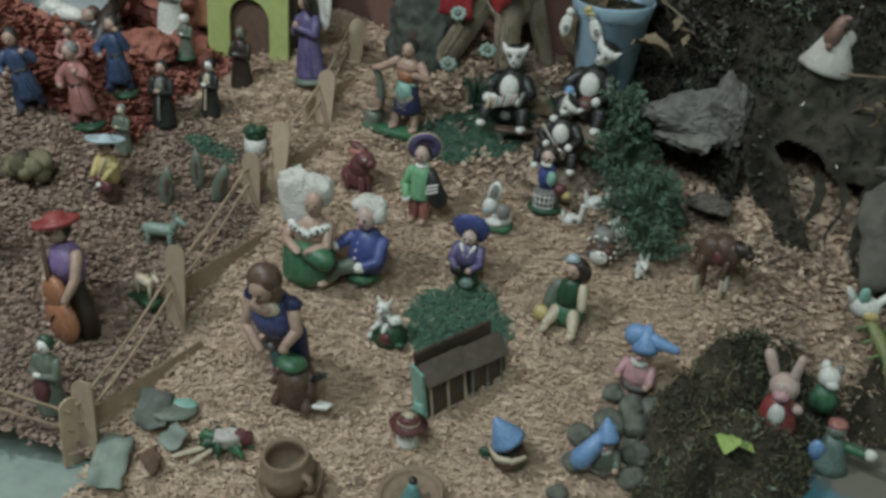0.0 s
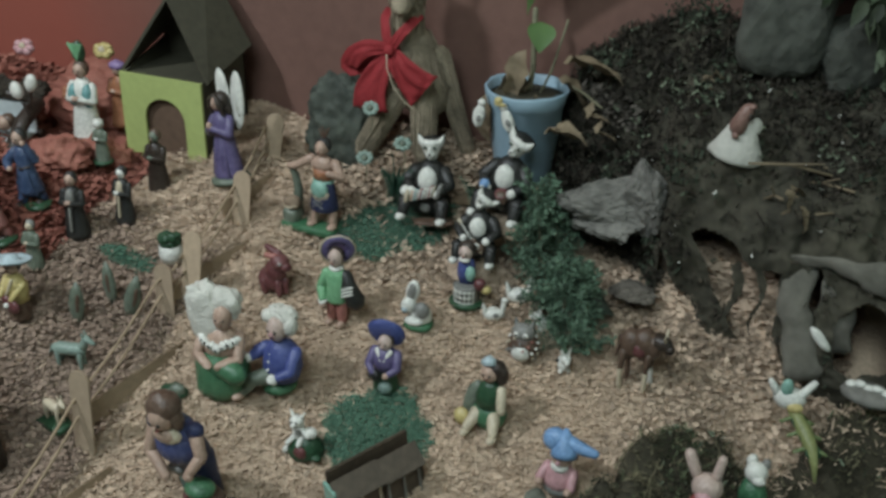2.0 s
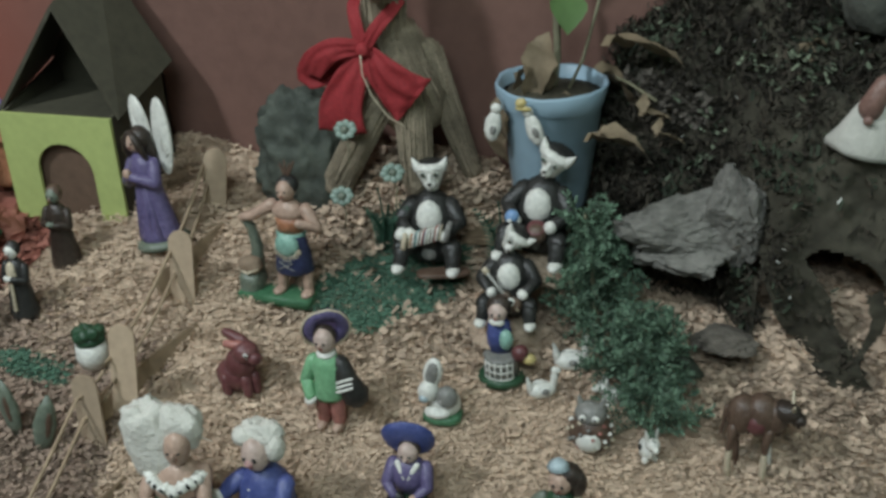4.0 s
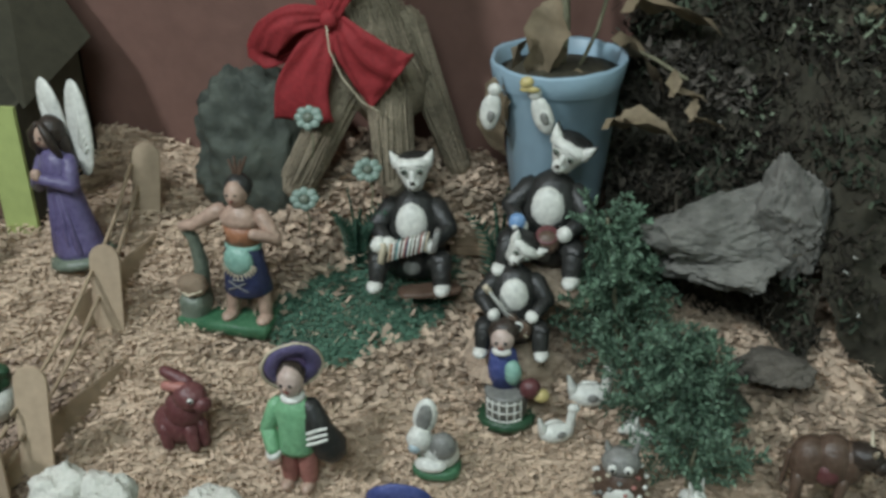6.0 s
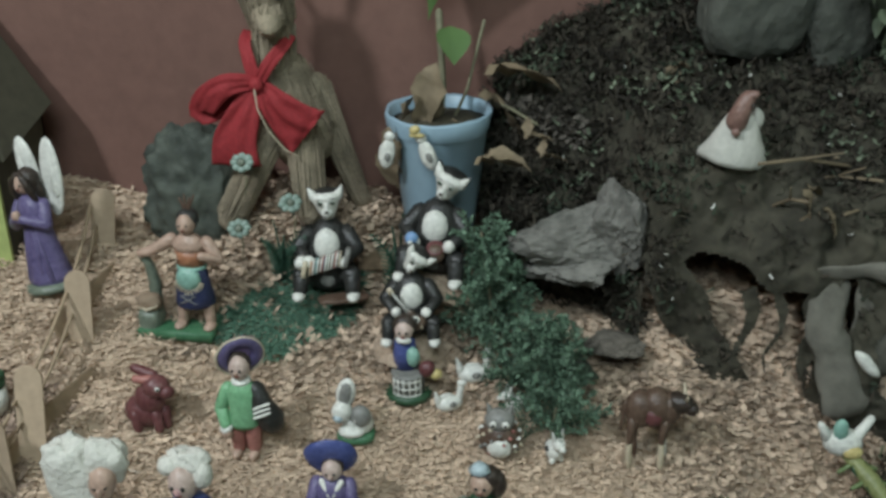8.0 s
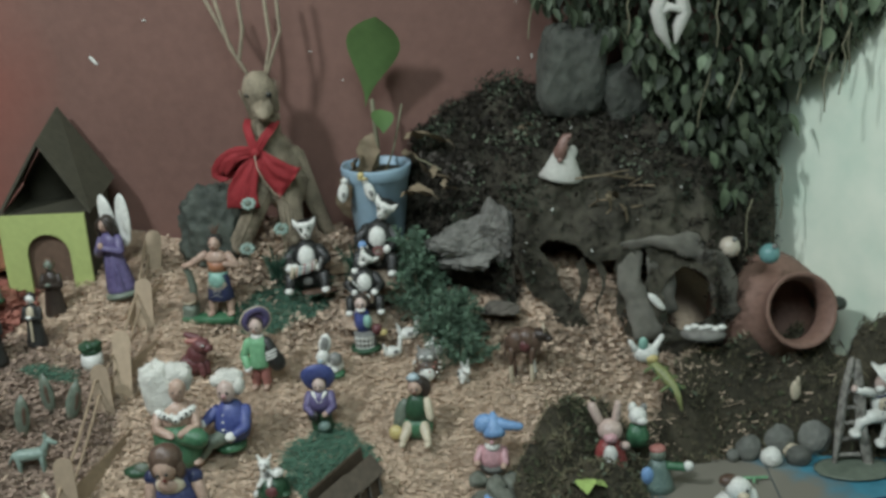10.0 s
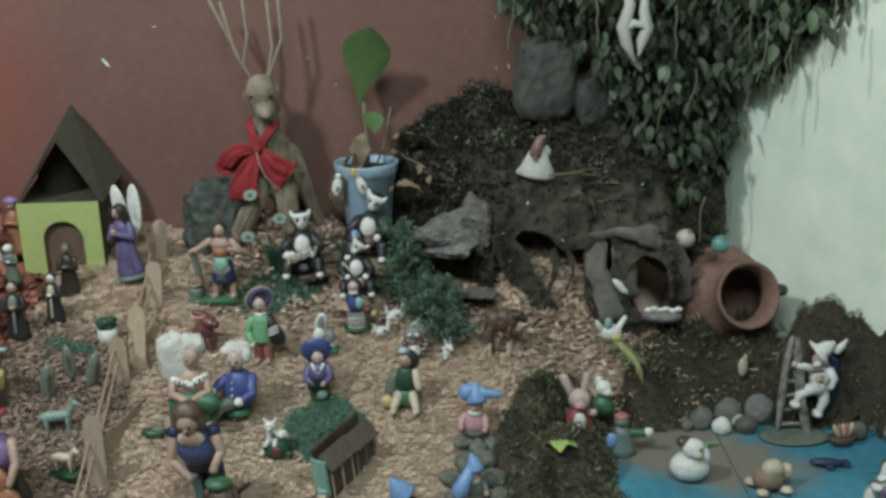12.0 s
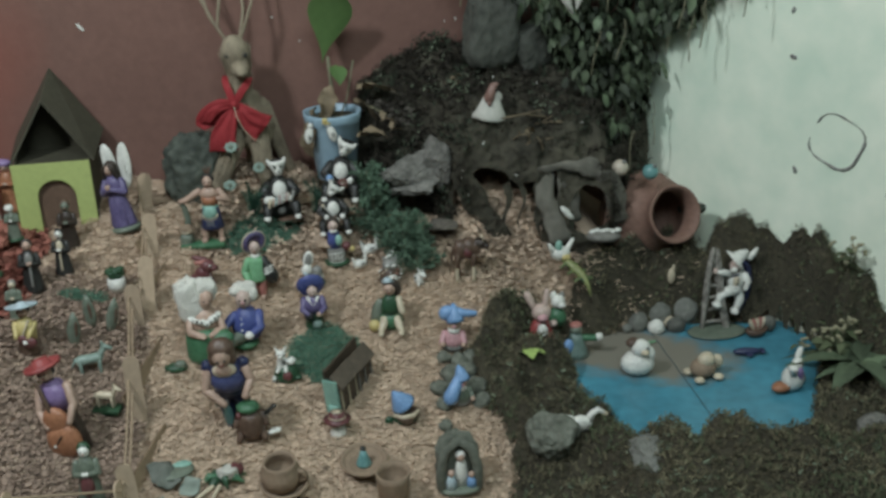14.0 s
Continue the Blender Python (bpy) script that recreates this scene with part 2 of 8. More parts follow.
class Clay:
    """A modelled figure: balls, limbs and turned forms in centimetres, joined into one mesh."""

    def __init__(self):
        self.v, self.f, self.i, self.m = [], [], [], []

    def _put(self, verts, faces, m):
        if m not in self.m:
            self.m.append(m)
        k, n = self.m.index(m), len(self.v)
        self.v += verts
        self.f += [tuple(a + n for a in f) for f in faces]
        self.i += [k] * len(faces)
        return self

    def lathe(self, prof, m, at=(0, 0, 0), rot=(0, 0, 0), seg=16, sx=1.0, sy=1.0, wob=0.0):
        e = Euler([radians(a) for a in rot]).to_matrix()
        zc = sum(z for _, z in prof) / len(prof)
        mid = Vector(at) + Vector((0, 0, zc))
        verts, faces = [], []
        for k, (r, z) in enumerate(prof):
            for j in range(seg):
                a = 2 * math.pi * j / seg
                q = r * (1 + wob * math.sin(3 * a + k))
                verts.append(tuple(e @ Vector((q * math.cos(a) * sx, q * math.sin(a) * sy, z - zc)) + mid))
        for k in range(len(prof) - 1):
            for j in range(seg):
                j2 = (j + 1) % seg
                faces.append((k * seg + j, k * seg + j2, (k + 1) * seg + j2, (k + 1) * seg + j))
        if prof[0][0] > 1e-4:
            faces.append(tuple(range(seg - 1, -1, -1)))
        if prof[-1][0] > 1e-4:
            faces.append(tuple((len(prof) - 1) * seg + j for j in range(seg)))
        return self._put(verts, faces, m)

    def ball(self, at, r, m, rot=(0, 0, 0), seg=14):
        if not hasattr(r, "__len__"):
            r = (r, r, r)
        prof = [(math.sin(math.pi * k / 8), -math.cos(math.pi * k / 8)) for k in range(9)]
        prof[0], prof[-1] = (0.02, -1), (0.02, 1)
        e = Euler([radians(a) for a in rot]).to_matrix()
        verts, faces = [], []
        for q, z in prof:
            for j in range(seg):
                a = 2 * math.pi * j / seg
                verts.append(tuple(e @ Vector((q * math.cos(a) * r[0], q * math.sin(a) * r[1], z * r[2])) + Vector(at)))
        for k in range(8):
            for j in range(seg):
                j2 = (j + 1) % seg
                faces.append((k * seg + j, k * seg + j2, (k + 1) * seg + j2, (k + 1) * seg + j))
        return self._put(verts, faces, m)

    def limb(self, a, b, ra, rb, m, seg=10):
        a, b = Vector(a), Vector(b)
        q = (b - a).to_track_quat("Z", "Y").to_matrix()
        h = (b - a).length
        prof = [(0.05 * ra, -ra), (0.7 * ra, -0.7 * ra), (ra, 0), ((ra + rb) / 2, h / 2), (rb, h), (0.7 * rb, h + 0.7 * rb), (0.05 * rb, h + rb)]
        verts, faces = [], []
        for r, z in prof:
            for j in range(seg):
                t = 2 * math.pi * j / seg
                verts.append(tuple(q @ Vector((r * math.cos(t), r * math.sin(t), z)) + a))
        for k in range(len(prof) - 1):
            for j in range(seg):
                j2 = (j + 1) % seg
                faces.append((k * seg + j, k * seg + j2, (k + 1) * seg + j2, (k + 1) * seg + j))
        return self._put(verts, faces, m)

    def path(self, pts, r, m, seg=8):
        """One unbroken tube through the points; r is one radius or one for each point."""
        pts = [Vector(p) for p in pts]
        rs = list(r) if hasattr(r, "__len__") else [r] * len(pts)
        n = len(pts)
        rings = []
        for k in range(n):
            d = (pts[min(n - 1, k + 1)] - pts[max(0, k - 1)]).normalized()
            rings.append((pts[k], d, rs[k]))
        first, last = rings[0], rings[-1]
        rings = [(first[0] - first[1] * first[2] * 0.7, first[1], first[2] * 0.5)] + rings + [(last[0] + last[1] * last[2] * 0.7, last[1], last[2] * 0.5)]
        side_ = Vector((0.31, 0.74, 0.59))
        verts, faces = [], []
        for p, d, q in rings:
            u = (side_ - d * side_.dot(d)).normalized()
            w = d.cross(u)
            for j in range(seg):
                t = 2 * math.pi * j / seg
                verts.append(tuple(p + (u * math.cos(t) + w * math.sin(t)) * q))
        for k in range(len(rings) - 1):
            for j in range(seg):
                j2 = (j + 1) % seg
                faces.append((k * seg + j, k * seg + j2, (k + 1) * seg + j2, (k + 1) * seg + j))
        faces.append(tuple(range(seg - 1, -1, -1)))
        faces.append(tuple((len(rings) - 1) * seg + j for j in range(seg)))
        return self._put(verts, faces, m)

    def block(self, at, r, m, rot=(0, 0, 0), power=4.0, seg=20, rings=14, rough=0.0):
        """A rounded box, squarer with a higher power, with an optional uneven skin."""
        e = Euler([radians(a) for a in rot]).to_matrix()
        verts, faces = [], []
        for k in range(rings + 1):
            ph = math.pi * (k + 0.02) / (rings + 0.04)
            for j in range(seg):
                a = 2 * math.pi * j / seg
                d = Vector((math.sin(ph) * math.cos(a), math.sin(ph) * math.sin(a), -math.cos(ph)))
                q = (abs(d.x) ** power + abs(d.y) ** power + abs(d.z) ** power) ** (-1 / power)
                q *= 1 + rough * (noise.noise(d * 2.2 + Vector(at)) + 0.6 * noise.noise(d * 5.5 + Vector(at)))
                verts.append(tuple(e @ Vector((d.x * r[0] * q, d.y * r[1] * q, d.z * r[2] * q)) + Vector(at)))
        for k in range(rings):
            for j in range(seg):
                j2 = (j + 1) % seg
                faces.append((k * seg + j, k * seg + j2, (k + 1) * seg + j2, (k + 1) * seg + j))
        return self._put(verts, faces, m)

    def wisps(self, at, r, n, ln, m, seed, thick=0.05):
        """Loose strands standing off a tuft."""
        q = random.Random(seed)
        for _ in range(n):
            d = Vector((q.gauss(0, 1), q.gauss(-0.3, 0.7), q.gauss(0.1, 1))).normalized()
            p = Vector(at) + Vector((d.x * r[0], d.y * r[1], d.z * r[2])) * 0.93
            side_ = Vector((q.gauss(0, 1), q.gauss(0, 1), q.gauss(0, 1))) * 0.5
            self.path([p, p + (d + side_) * ln * 0.5, p + (d * 0.7 + side_ * 1.6) * ln], [thick, thick * 0.9, thick * 0.4], m, 4)
        return self

    def face(self, at, r, m=None):
        """Painted eyes and mouth on the front of a head."""
        x, y, z = at
        for q in (-1, 1):
            self.ball((x + 0.36 * r * q, y - 0.93 * r, z + 0.12 * r), (0.17 * r, 0.1 * r, 0.15 * r), BLACK, seg=6)
        self.ball((x, y - 0.92 * r, z - 0.42 * r), (0.28 * r, 0.1 * r, 0.1 * r), RED if m is None else m, seg=6)
        self.ball((x, y - 1.02 * r, z - 0.12 * r), (0.15 * r, 0.18 * r, 0.18 * r), SKIN if m is None else WHITE, seg=6)
        return self

    def box(self, at, size, m, rot=(0, 0, 0)):
        e = Euler([radians(a) for a in rot]).to_matrix()
        x, y, z = (s / 2 for s in size)
        c = min(x, y, z) * 0.25
        verts, faces = [], []
        for lv, (k, dz) in enumerate(((c, -z), (0, -z + c), (0, z - c), (c, z))):
            for ax, ay in ((-1, -1), (1, -1), (1, 1), (-1, 1)):
                verts.append(tuple(e @ Vector((ax * (x - k), ay * (y - k), dz)) + Vector(at)))
        for k in range(3):
            for j in range(4):
                j2 = (j + 1) % 4
                faces.append((k * 4 + j, k * 4 + j2, k * 4 + 4 + j2, k * 4 + 4 + j))
        faces += [(3, 2, 1, 0), (12, 13, 14, 15)]
        return self._put(verts, faces, m)

    def make(self, name, label, category, x, y, rz=0.0, scale=1.0, z=None, dz=0.0, tilt=(0, 0), group="", lump=0.10):
        verts = []
        for p in self.v:
            p = Vector(p)
            n = (noise.noise(p * 1.3 + Vector((x, y, 3)) * 40) + 0.5 * noise.noise(p * 3.1 + Vector((x, y, 5)) * 40)) * lump
            verts.append(tuple((p + p.normalized() * n) * 0.01 * scale))
        ob = raw(name, verts, self.f, self.m, self.i, True)
        zz = (ground_z(x, y) - 0.002 if z is None else z) + dz
        ob.matrix_world = pose(x, y, zz, tilt[0], tilt[1], rz)
        return tagged(ob, label, category, group)


# ---- lie of the land ----
def smooth(a, b, t):
    t = min(1.0, max(0.0, (t - a) / (b - a)))
    return t * t * (3 - 2 * t)


POND_Z = -0.13
SHORE = [(0.425, -0.235), (0.412, -0.35), (0.442, -0.475), (0.63, -0.497), (0.672, -0.43), (0.74, -0.31), (0.715, -0.238), (0.57, -0.212)]


MOSSY = [(0.52, -0.135), (0.45, -0.163), (0.37, -0.195), (0.300, -0.245), (0.270, -0.295), (0.266, -0.36), (0.285, -0.43), (0.262, -0.50), (0.258, -0.86), (1.06, -0.86), (1.06, -0.30), (0.74, -0.10), (0.62, -0.075), (0.56, -0.10)]


def signed(poly, x, y):
    """Signed distance to an outline, negative inside."""
    best, inside = 9.0, False
    for (ax, ay), (bx, by) in zip(poly, poly[1:] + poly[:1]):
        ux, uy = bx - ax, by - ay
        t = min(1.0, max(0.0, ((x - ax) * ux + (y - ay) * uy) / (ux * ux + uy * uy)))
        best = min(best, math.hypot(x - ax - t * ux, y - ay - t * uy))
        if (ay > y) != (by > y) and x < ax + (y - ay) / (by - ay) * (bx - ax):
            inside = not inside
    return -best if inside else best


def shore(x, y):
    return signed(SHORE, x, y)


def slope_z(x, y):
    xx, yy = x, y
    x, y = min(0.46, max(-0.55, x)), max(-0.66, y)
    y = -0.055 - 0.045 * min(1.0, -y / 0.10) if y > -0.10 else y
    z = 0.0903 - 0.1359 * x + 0.5327 * y + 0.1826 * y * y + 0.2429 * x * y + 0.1841 * x * x
    z -= smooth(-0.18, -0.28, x) * smooth(-0.24, -0.12, y) * (0.036 + 0.25 * max(0.0, -0.29 - x))
    low = smooth(0.47, 0.55, xx) * smooth(-0.03, -0.08, y)
    z = z * (1 - low) - 0.058 * low
    w = smooth(0.33, 0.43, x) * smooth(-0.16, -0.22, y)
    z += 0.042 * smooth(-0.10, -0.045, yy) * smooth(-0.06, 0.0, xx) * smooth(0.125, 0.075, xx)
    return z * (1 - w) + (POND_Z - 0.008) * w


def ground_z(x, y):
    return slope_z(x, y) + 0.003 * noise.noise(Vector((x * 22, y * 22, 0.3)))


def bank_h(x, y):
    """Height of the moss over the ground round the pond."""
    d = shore(x, y)
    e = signed(MOSSY, x, y) + 0.016 * noise.noise(Vector((x * 16, y * 16, 1.7))) + 0.010 * noise.noise(Vector((x * 45, y * 45, 3.1)))
    h = smooth(-0.002, 0.03, d) * smooth(0.0, -0.03, e)
    lumps = abs(noise.noise(Vector((x * 14, y * 14, 4.0)))) + 0.4 * abs(noise.noise(Vector((x * 36, y * 36, 2.0))))
    heap = 0.015 * math.exp(-((x - 0.71) / 0.07) ** 2 - ((y + 0.18) / 0.06) ** 2) + 0.08 * math.exp(-((x - 0.79) / 0.08) ** 2 - ((y + 0.265) / 0.085) ** 2)
    off = max(0.0, (0.58 - 0.7 * y - x) * 0.82)
    heap += 0.072 * math.exp(-((y + 0.228) / 0.052) ** 2 - (off / 0.05) ** 2) - 0.055 * math.exp(-((y + 0.14) / 0.035) ** 2 - (off / 0.07) ** 2)
    flat = math.exp(-((x - 0.385) / 0.055) ** 2 - ((y + 0.268) / 0.055) ** 2)
    return h * (0.010 + 0.085 * lumps * (1 - 0.85 * flat) * (1 - 0.45 * smooth(-0.41, -0.48, y)) + heap)


def wall_x(y):
    return 0.58 - 0.7 * y


def grid(name, xs, ys, fn, material, keep=None, smooth_it=True):
    verts, ids, faces = [], {}, []
    for i, x in enumerate(xs):
        for j, y in enumerate(ys):
            if keep is None or keep(x, y):
                ids[i, j] = len(verts)
                verts.append((x, y, fn(x, y)))
    for i in range(len(xs) - 1):
        for j in range(len(ys) - 1):
            q = [(i, j), (i + 1, j), (i + 1, j + 1), (i, j + 1)]
            if all(k in ids for k in q):
                faces.append(tuple(ids[k] for k in q))
    return raw(name, verts, faces, [material], None, smooth_it)


def steps(a, b, d):
    return [a + (b - a) * k / round((b - a) / d) for k in range(round((b - a) / d) + 1)]



# ---- setting ----
def slab(name, sx, sy, sz, at, material, label="", category=""):
    bm = box_bm(sx, sy, sz)
    ob = finish(name, bm, [material], None, False)
    ob.location = at
    return tagged(ob, label, category, kind="structure")


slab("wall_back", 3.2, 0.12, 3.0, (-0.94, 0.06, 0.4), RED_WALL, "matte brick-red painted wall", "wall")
side = slab("wall_side", 0.12, 4.2, 3.0, (0, 0, 0), PALE_WALL, "pale mint green wall with flaking patches", "wall")
side.matrix_world = pose(0.58 + 0.0732, 0.0, 0.4, 0, 0, 35.0) @ pose(0, -2.0, 0)
slab("floor", 6.5, 5.0, 0.1, (-0.1, -2.2, -1.05), FLOOR, "dull brown room floor", "floor")
slab("ceiling", 6.5, 5.0, 0.1, (-0.1, -2.2, 1.95), ROOM, "plain plaster ceiling", "ceiling")
slab("wall_west", 0.1, 5.0, 3.0, (-2.5, -2.2, 0.4), ROOM, "plain plaster wall", "wall")
slab("wall_south", 6.5, 0.1, 3.0, (-0.1, -4.2, 0.4), ROOM, "plain plaster wall", "wall")
slab("wall_east", 0.1, 5.0, 3.0, (2.9, -2.2, 0.4), ROOM, "plain plaster wall", "wall")
slab("display_board", 0.56, 0.26, 0.018, (-0.385, -0.640, -0.136), TABLE, "worn pale green painted board under the display edge", "board")
slab("table_top", 2.6, 1.25, 0.05, (-0.1, -0.62, -0.245), TABLE, "worn green-grey painted table top under the display", "table")


def on_land(x, y):
    return not (x < -0.112 and y < -0.552 + 0.3 * (x + 0.12))


def land(x, y):
    return ground_z(x, y) - 0.004


tagged(grid("ground", steps(-0.72, 1.0, 0.012), steps(-0.80, 0.0, 0.012), land, DIRT, on_land), "sloping bed of brown sawdust over boards", "ground", kind="structure")

rng = np.random.default_rng(7)


def flakes(name, pts, length, width, material, lift=0.0025, curl=0.35, label="", category="", tilt=0.45):
    """Curled strips strewn over the land."""
    n = len(pts)
    yaw = rng.uniform(0, 2 * np.pi, n)
    ln, wd = rng.uniform(*length, n) / 2, rng.uniform(*width, n) / 2
    up = rng.normal(0, tilt, n)
    roll = rng.normal(0, 0.5, n)
    cu = rng.normal(0, curl, n)
    cx, sx = np.cos(yaw), np.sin(yaw)
    verts = np.zeros((n, 6, 3))
    for k, (s, b) in enumerate(((-1, 1), (0, 0), (1, 1))):
        along = s * ln
        for q, e in ((0, -1), (1, 1)):
            px = cx * along - sx * wd * e * np.cos(roll)
            py = sx * along + cx * wd * e * np.cos(roll)
            pz = along * np.sin(up) + np.abs(cu) * ln * b * 0.9 + wd * e * np.sin(roll)
            verts[:, k * 2 + q] = np.stack([px, py, pz], 1)
    verts += np.asarray(pts)[:, None, :]
    verts[:, :, 2] += rng.uniform(0, lift, n)[:, None]
    base = np.arange(n)[:, None] * 6
    faces = np.concatenate([base + [0, 2, 3, 1], base + [2, 4, 5, 3]], 1).reshape(-1, 4)
    ob = raw(name, verts.reshape(-1, 3).tolist(), faces.tolist(), [material])
    return tagged(ob, label, category, kind="stuff")


def green_patch(x, y):
    a = ((x - 0.022) / 0.054) ** 2 + ((y + 0.114 - 0.40 * (x - 0.022)) / 0.032) ** 2
    b = ((x - 0.090) / 0.044) ** 2 + ((y + 0.305) / 0.042) ** 2
    c = ((x + 0.20) / 0.03) ** 2 + ((y + 0.25) / 0.008) ** 2
    w = 0.5 * noise.noise(Vector((x * 40, y * 40, 2))) + 0.35 * noise.noise(Vector((x * 120, y * 120, 2)))
    return min(a, b, c) + w


def red_zone(x, y):
    return smooth(-0.22, -0.30, x) * smooth(-0.34, -0.24, y) > 0.45 + 0.5 * noise.noise(Vector((x * 15, y * 15, 8)))


def soil_share(x, y):
    """How much bare brown soil shows between the shavings."""
    w = 0.35 * noise.noise(Vector((x * 18, y * 18, 6))) + 0.25 * noise.noise(Vector((x * 50, y * 50, 1)))
    cave = 0.85 * smooth(0.225, 0.29, x) * smooth(-0.17, -0.115, y)
    left = 0.92 * smooth(-0.115, -0.135, x) * smooth(-0.17, -0.26, y)
    right = 0.3 * smooth(0.26, 0.36, x)
    back = 0.6 * smooth(-0.18, -0.12, y) * smooth(-0.09, -0.04, x)
    return max(cave, left, right, back) * (1 + w) + 0.10 * w


light_pts, green_pts, soil_pts, red_pts = [], [], [], []
while len(light_pts) < 72000:
    x, y = rng.uniform(-0.60, 0.46), rng.uniform(-0.69, -0.005)
    if not on_land(x, y) or shore(x, y) < 0.0:
        continue
    z = ground_z(x, y)
    g = green_patch(x, y)
    if g < 1.0 and rng.random() < 0.88:
        green_pts.append((x, y, z))
        continue
    if red_zone(x, y):
        if rng.random() < 0.75:
            red_pts.append((x, y, z))
        continue
    if rng.random() < soil_share(x, y):
        soil_pts.append((x, y, z))
        continue
    light_pts.append((x, y, z))
flakes("wood_shavings", light_pts, (0.003, 0.0115), (0.0007, 0.0020), SHAVING, 0.0014, curl=0.12, tilt=0.12, label="loose pale brown wood shavings covering the ground", category="shavings")
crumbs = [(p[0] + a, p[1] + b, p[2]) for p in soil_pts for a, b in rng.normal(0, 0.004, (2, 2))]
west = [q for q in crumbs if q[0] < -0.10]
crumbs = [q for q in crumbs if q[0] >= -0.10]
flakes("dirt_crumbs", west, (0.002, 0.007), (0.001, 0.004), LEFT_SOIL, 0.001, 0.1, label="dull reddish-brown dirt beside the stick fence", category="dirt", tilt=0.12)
flakes("soil_crumbs", crumbs, (0.003, 0.008), (0.002, 0.005), SOIL, 0.003, 0.25, label="brown crumbly soil and broken dry leaves", category="soil", tilt=0.3)
dust = [(p[0] + a, p[1] + b, p[2] + 0.001) for p in green_pts for a, b in rng.normal(0, 0.003, (14, 2))]
flakes("green_sawdust", dust, (0.0012, 0.0032), (0.0006, 0.0014), GREEN_DUST, 0.0012, 0.1, label="dark green dyed sawdust patches on the ground", category="sawdust", tilt=0.08)
flakes("red_paper_shreds", red_pts, (0.007, 0.020), (0.004, 0.011), RED_CLOTH, 0.003, 0.2, label="torn red-orange paper over the ground", category="paper", tilt=0.22)

# ---- pond ----
outline = []
for (ax, ay), (bx, by) in zip(SHORE, SHORE[1:] + SHORE[:1]):
    outline += [(ax + (bx - ax) * t, ay + (by - ay) * t) for t in (0, 0.5)]
cxp, cyp = 0.565, -0.355
pond = empty("pond", (0, 0, 0))
bm = bmesh.new()
ring = [bm.verts.new((cxp + (x - cxp) * 1.08, cyp + (y - cyp) * 1.08, POND_Z)) for x, y in outline]
low = [bm.verts.new((v.co.x, v.co.y, POND_Z - 0.004)) for v in ring]
bm.faces.new(ring)
for k in range(len(ring)):
    bm.faces.new((ring[k], low[k], low[(k + 1) % len(ring)], ring[(k + 1) % len(ring)]))
part("painted_board", bm, POND, pond)
tagged(pond, "shallow pond of boards painted bright blue", "pond")
bm = box_bm(0.0005, 0.26, 0.0012)
seam = part("board_seam", bm, SEAM, pond, "dark joint between two boards")
seam.matrix_basis = pose(0.538, -0.355, POND_Z + 0.0012, 0, 0, -1)

# ---- moss bank round the pond ----
def bank(x, y):
    return ground_z(x, y) + bank_h(x, y) + 0.004 * noise.noise(Vector((x * 60, y * 60, 0))) - 0.003


def has_moss(x, y):
    return bank_h(x, y) > 0.004 and x < wall_x(y) + 0.01


tagged(grid("moss_bank", steps(0.22, 0.99, 0.007), steps(-0.80, -0.06, 0.007), bank, MOSS, has_moss), "dark brown-green moss bank round the pond", "moss", kind="stuff")
pts, greens, olives = [], [], []
while len(pts) + len(greens) + len(olives) < 64000:
    x, y = rng.uniform(0.22, 0.97), rng.uniform(-0.80, -0.06)
    if has_moss(x, y):
        z = bank(x, y) + 0.001
        lush = noise.noise(Vector((x * 16, y * 16, 9))) + 0.8 * smooth(0.70, 0.78, x)
        dry = noise.noise(Vector((x * 24, y * 24, 31))) + 0.5 * noise.noise(Vector((x * 60, y * 60, 7)))
        if rng.random() < 0.08 + 0.45 * (lush > 0.22):
            greens.append((x, y, z))
        else:
            (olives if rng.random() < 0.12 + 0.6 * smooth(-0.05, 0.25, dry) else pts).append((x, y, z))
flakes("moss_fronds", pts, (0.002, 0.0065), (0.0005, 0.0015), MOSS_LEAF, 0.004, 0.6, "tiny dark brown moss fronds on the bank", "moss", 0.8)
flakes("olive_moss_fronds", olives, (0.003, 0.008), (0.0005, 0.0016), MOSS_OLIVE, 0.005, 0.6, "dry olive-brown moss tufts on the pond bank", "moss", 0.9)
flakes("green_moss_fronds", greens, (0.002, 0.007), (0.0007, 0.002), MOSS_GREEN, 0.006, 0.6, "dark green moss tufts on the pond bank", "moss", 1.0)


chips = []
while len(chips) < 1500:
    x, y = rng.uniform(0.24, 0.90), rng.uniform(-0.70, -0.10)
    if has_moss(x, y) and noise.noise(Vector((x * 12, y * 12, 20))) > -0.1:
        chips.append((x, y, bank(x, y) + 0.003))
strewn = []
while len(strewn) < 350:
    x, y = rng.normal(0.47, 0.06), rng.normal(-0.185, 0.028)
    if has_moss(x, y) and noise.noise(Vector((x * 30, y * 30, 44))) > -0.15:
        strewn.append((x, y, bank(x, y) + 0.002))
flakes("strewn_shavings", strewn, (0.004, 0.012), (0.0007, 0.002), SHAVING, 0.002, 0.3, "pale wood shavings strewn onto the moss", "shavings", 0.3)
flakes("bank_chips", chips, (0.002, 0.007), (0.0012, 0.003), PALE_SPRIG, 0.003, 0.4, "pale dry bits strewn over the moss bank", "chips", 0.5)


# ---- draped cave hill against the wall ----
HOLES = [(0.334, 0.084, 0.024, 0.014), (0.272, 0.074, 0.026, 0.011), (0.421, 0.072, 0.0085, 0.021), (0.468, 0.036, 0.026, 0.036)]


STRANDS = [(0.356, 0.005), (0.377, 0.003), (0.402, 0.010)]


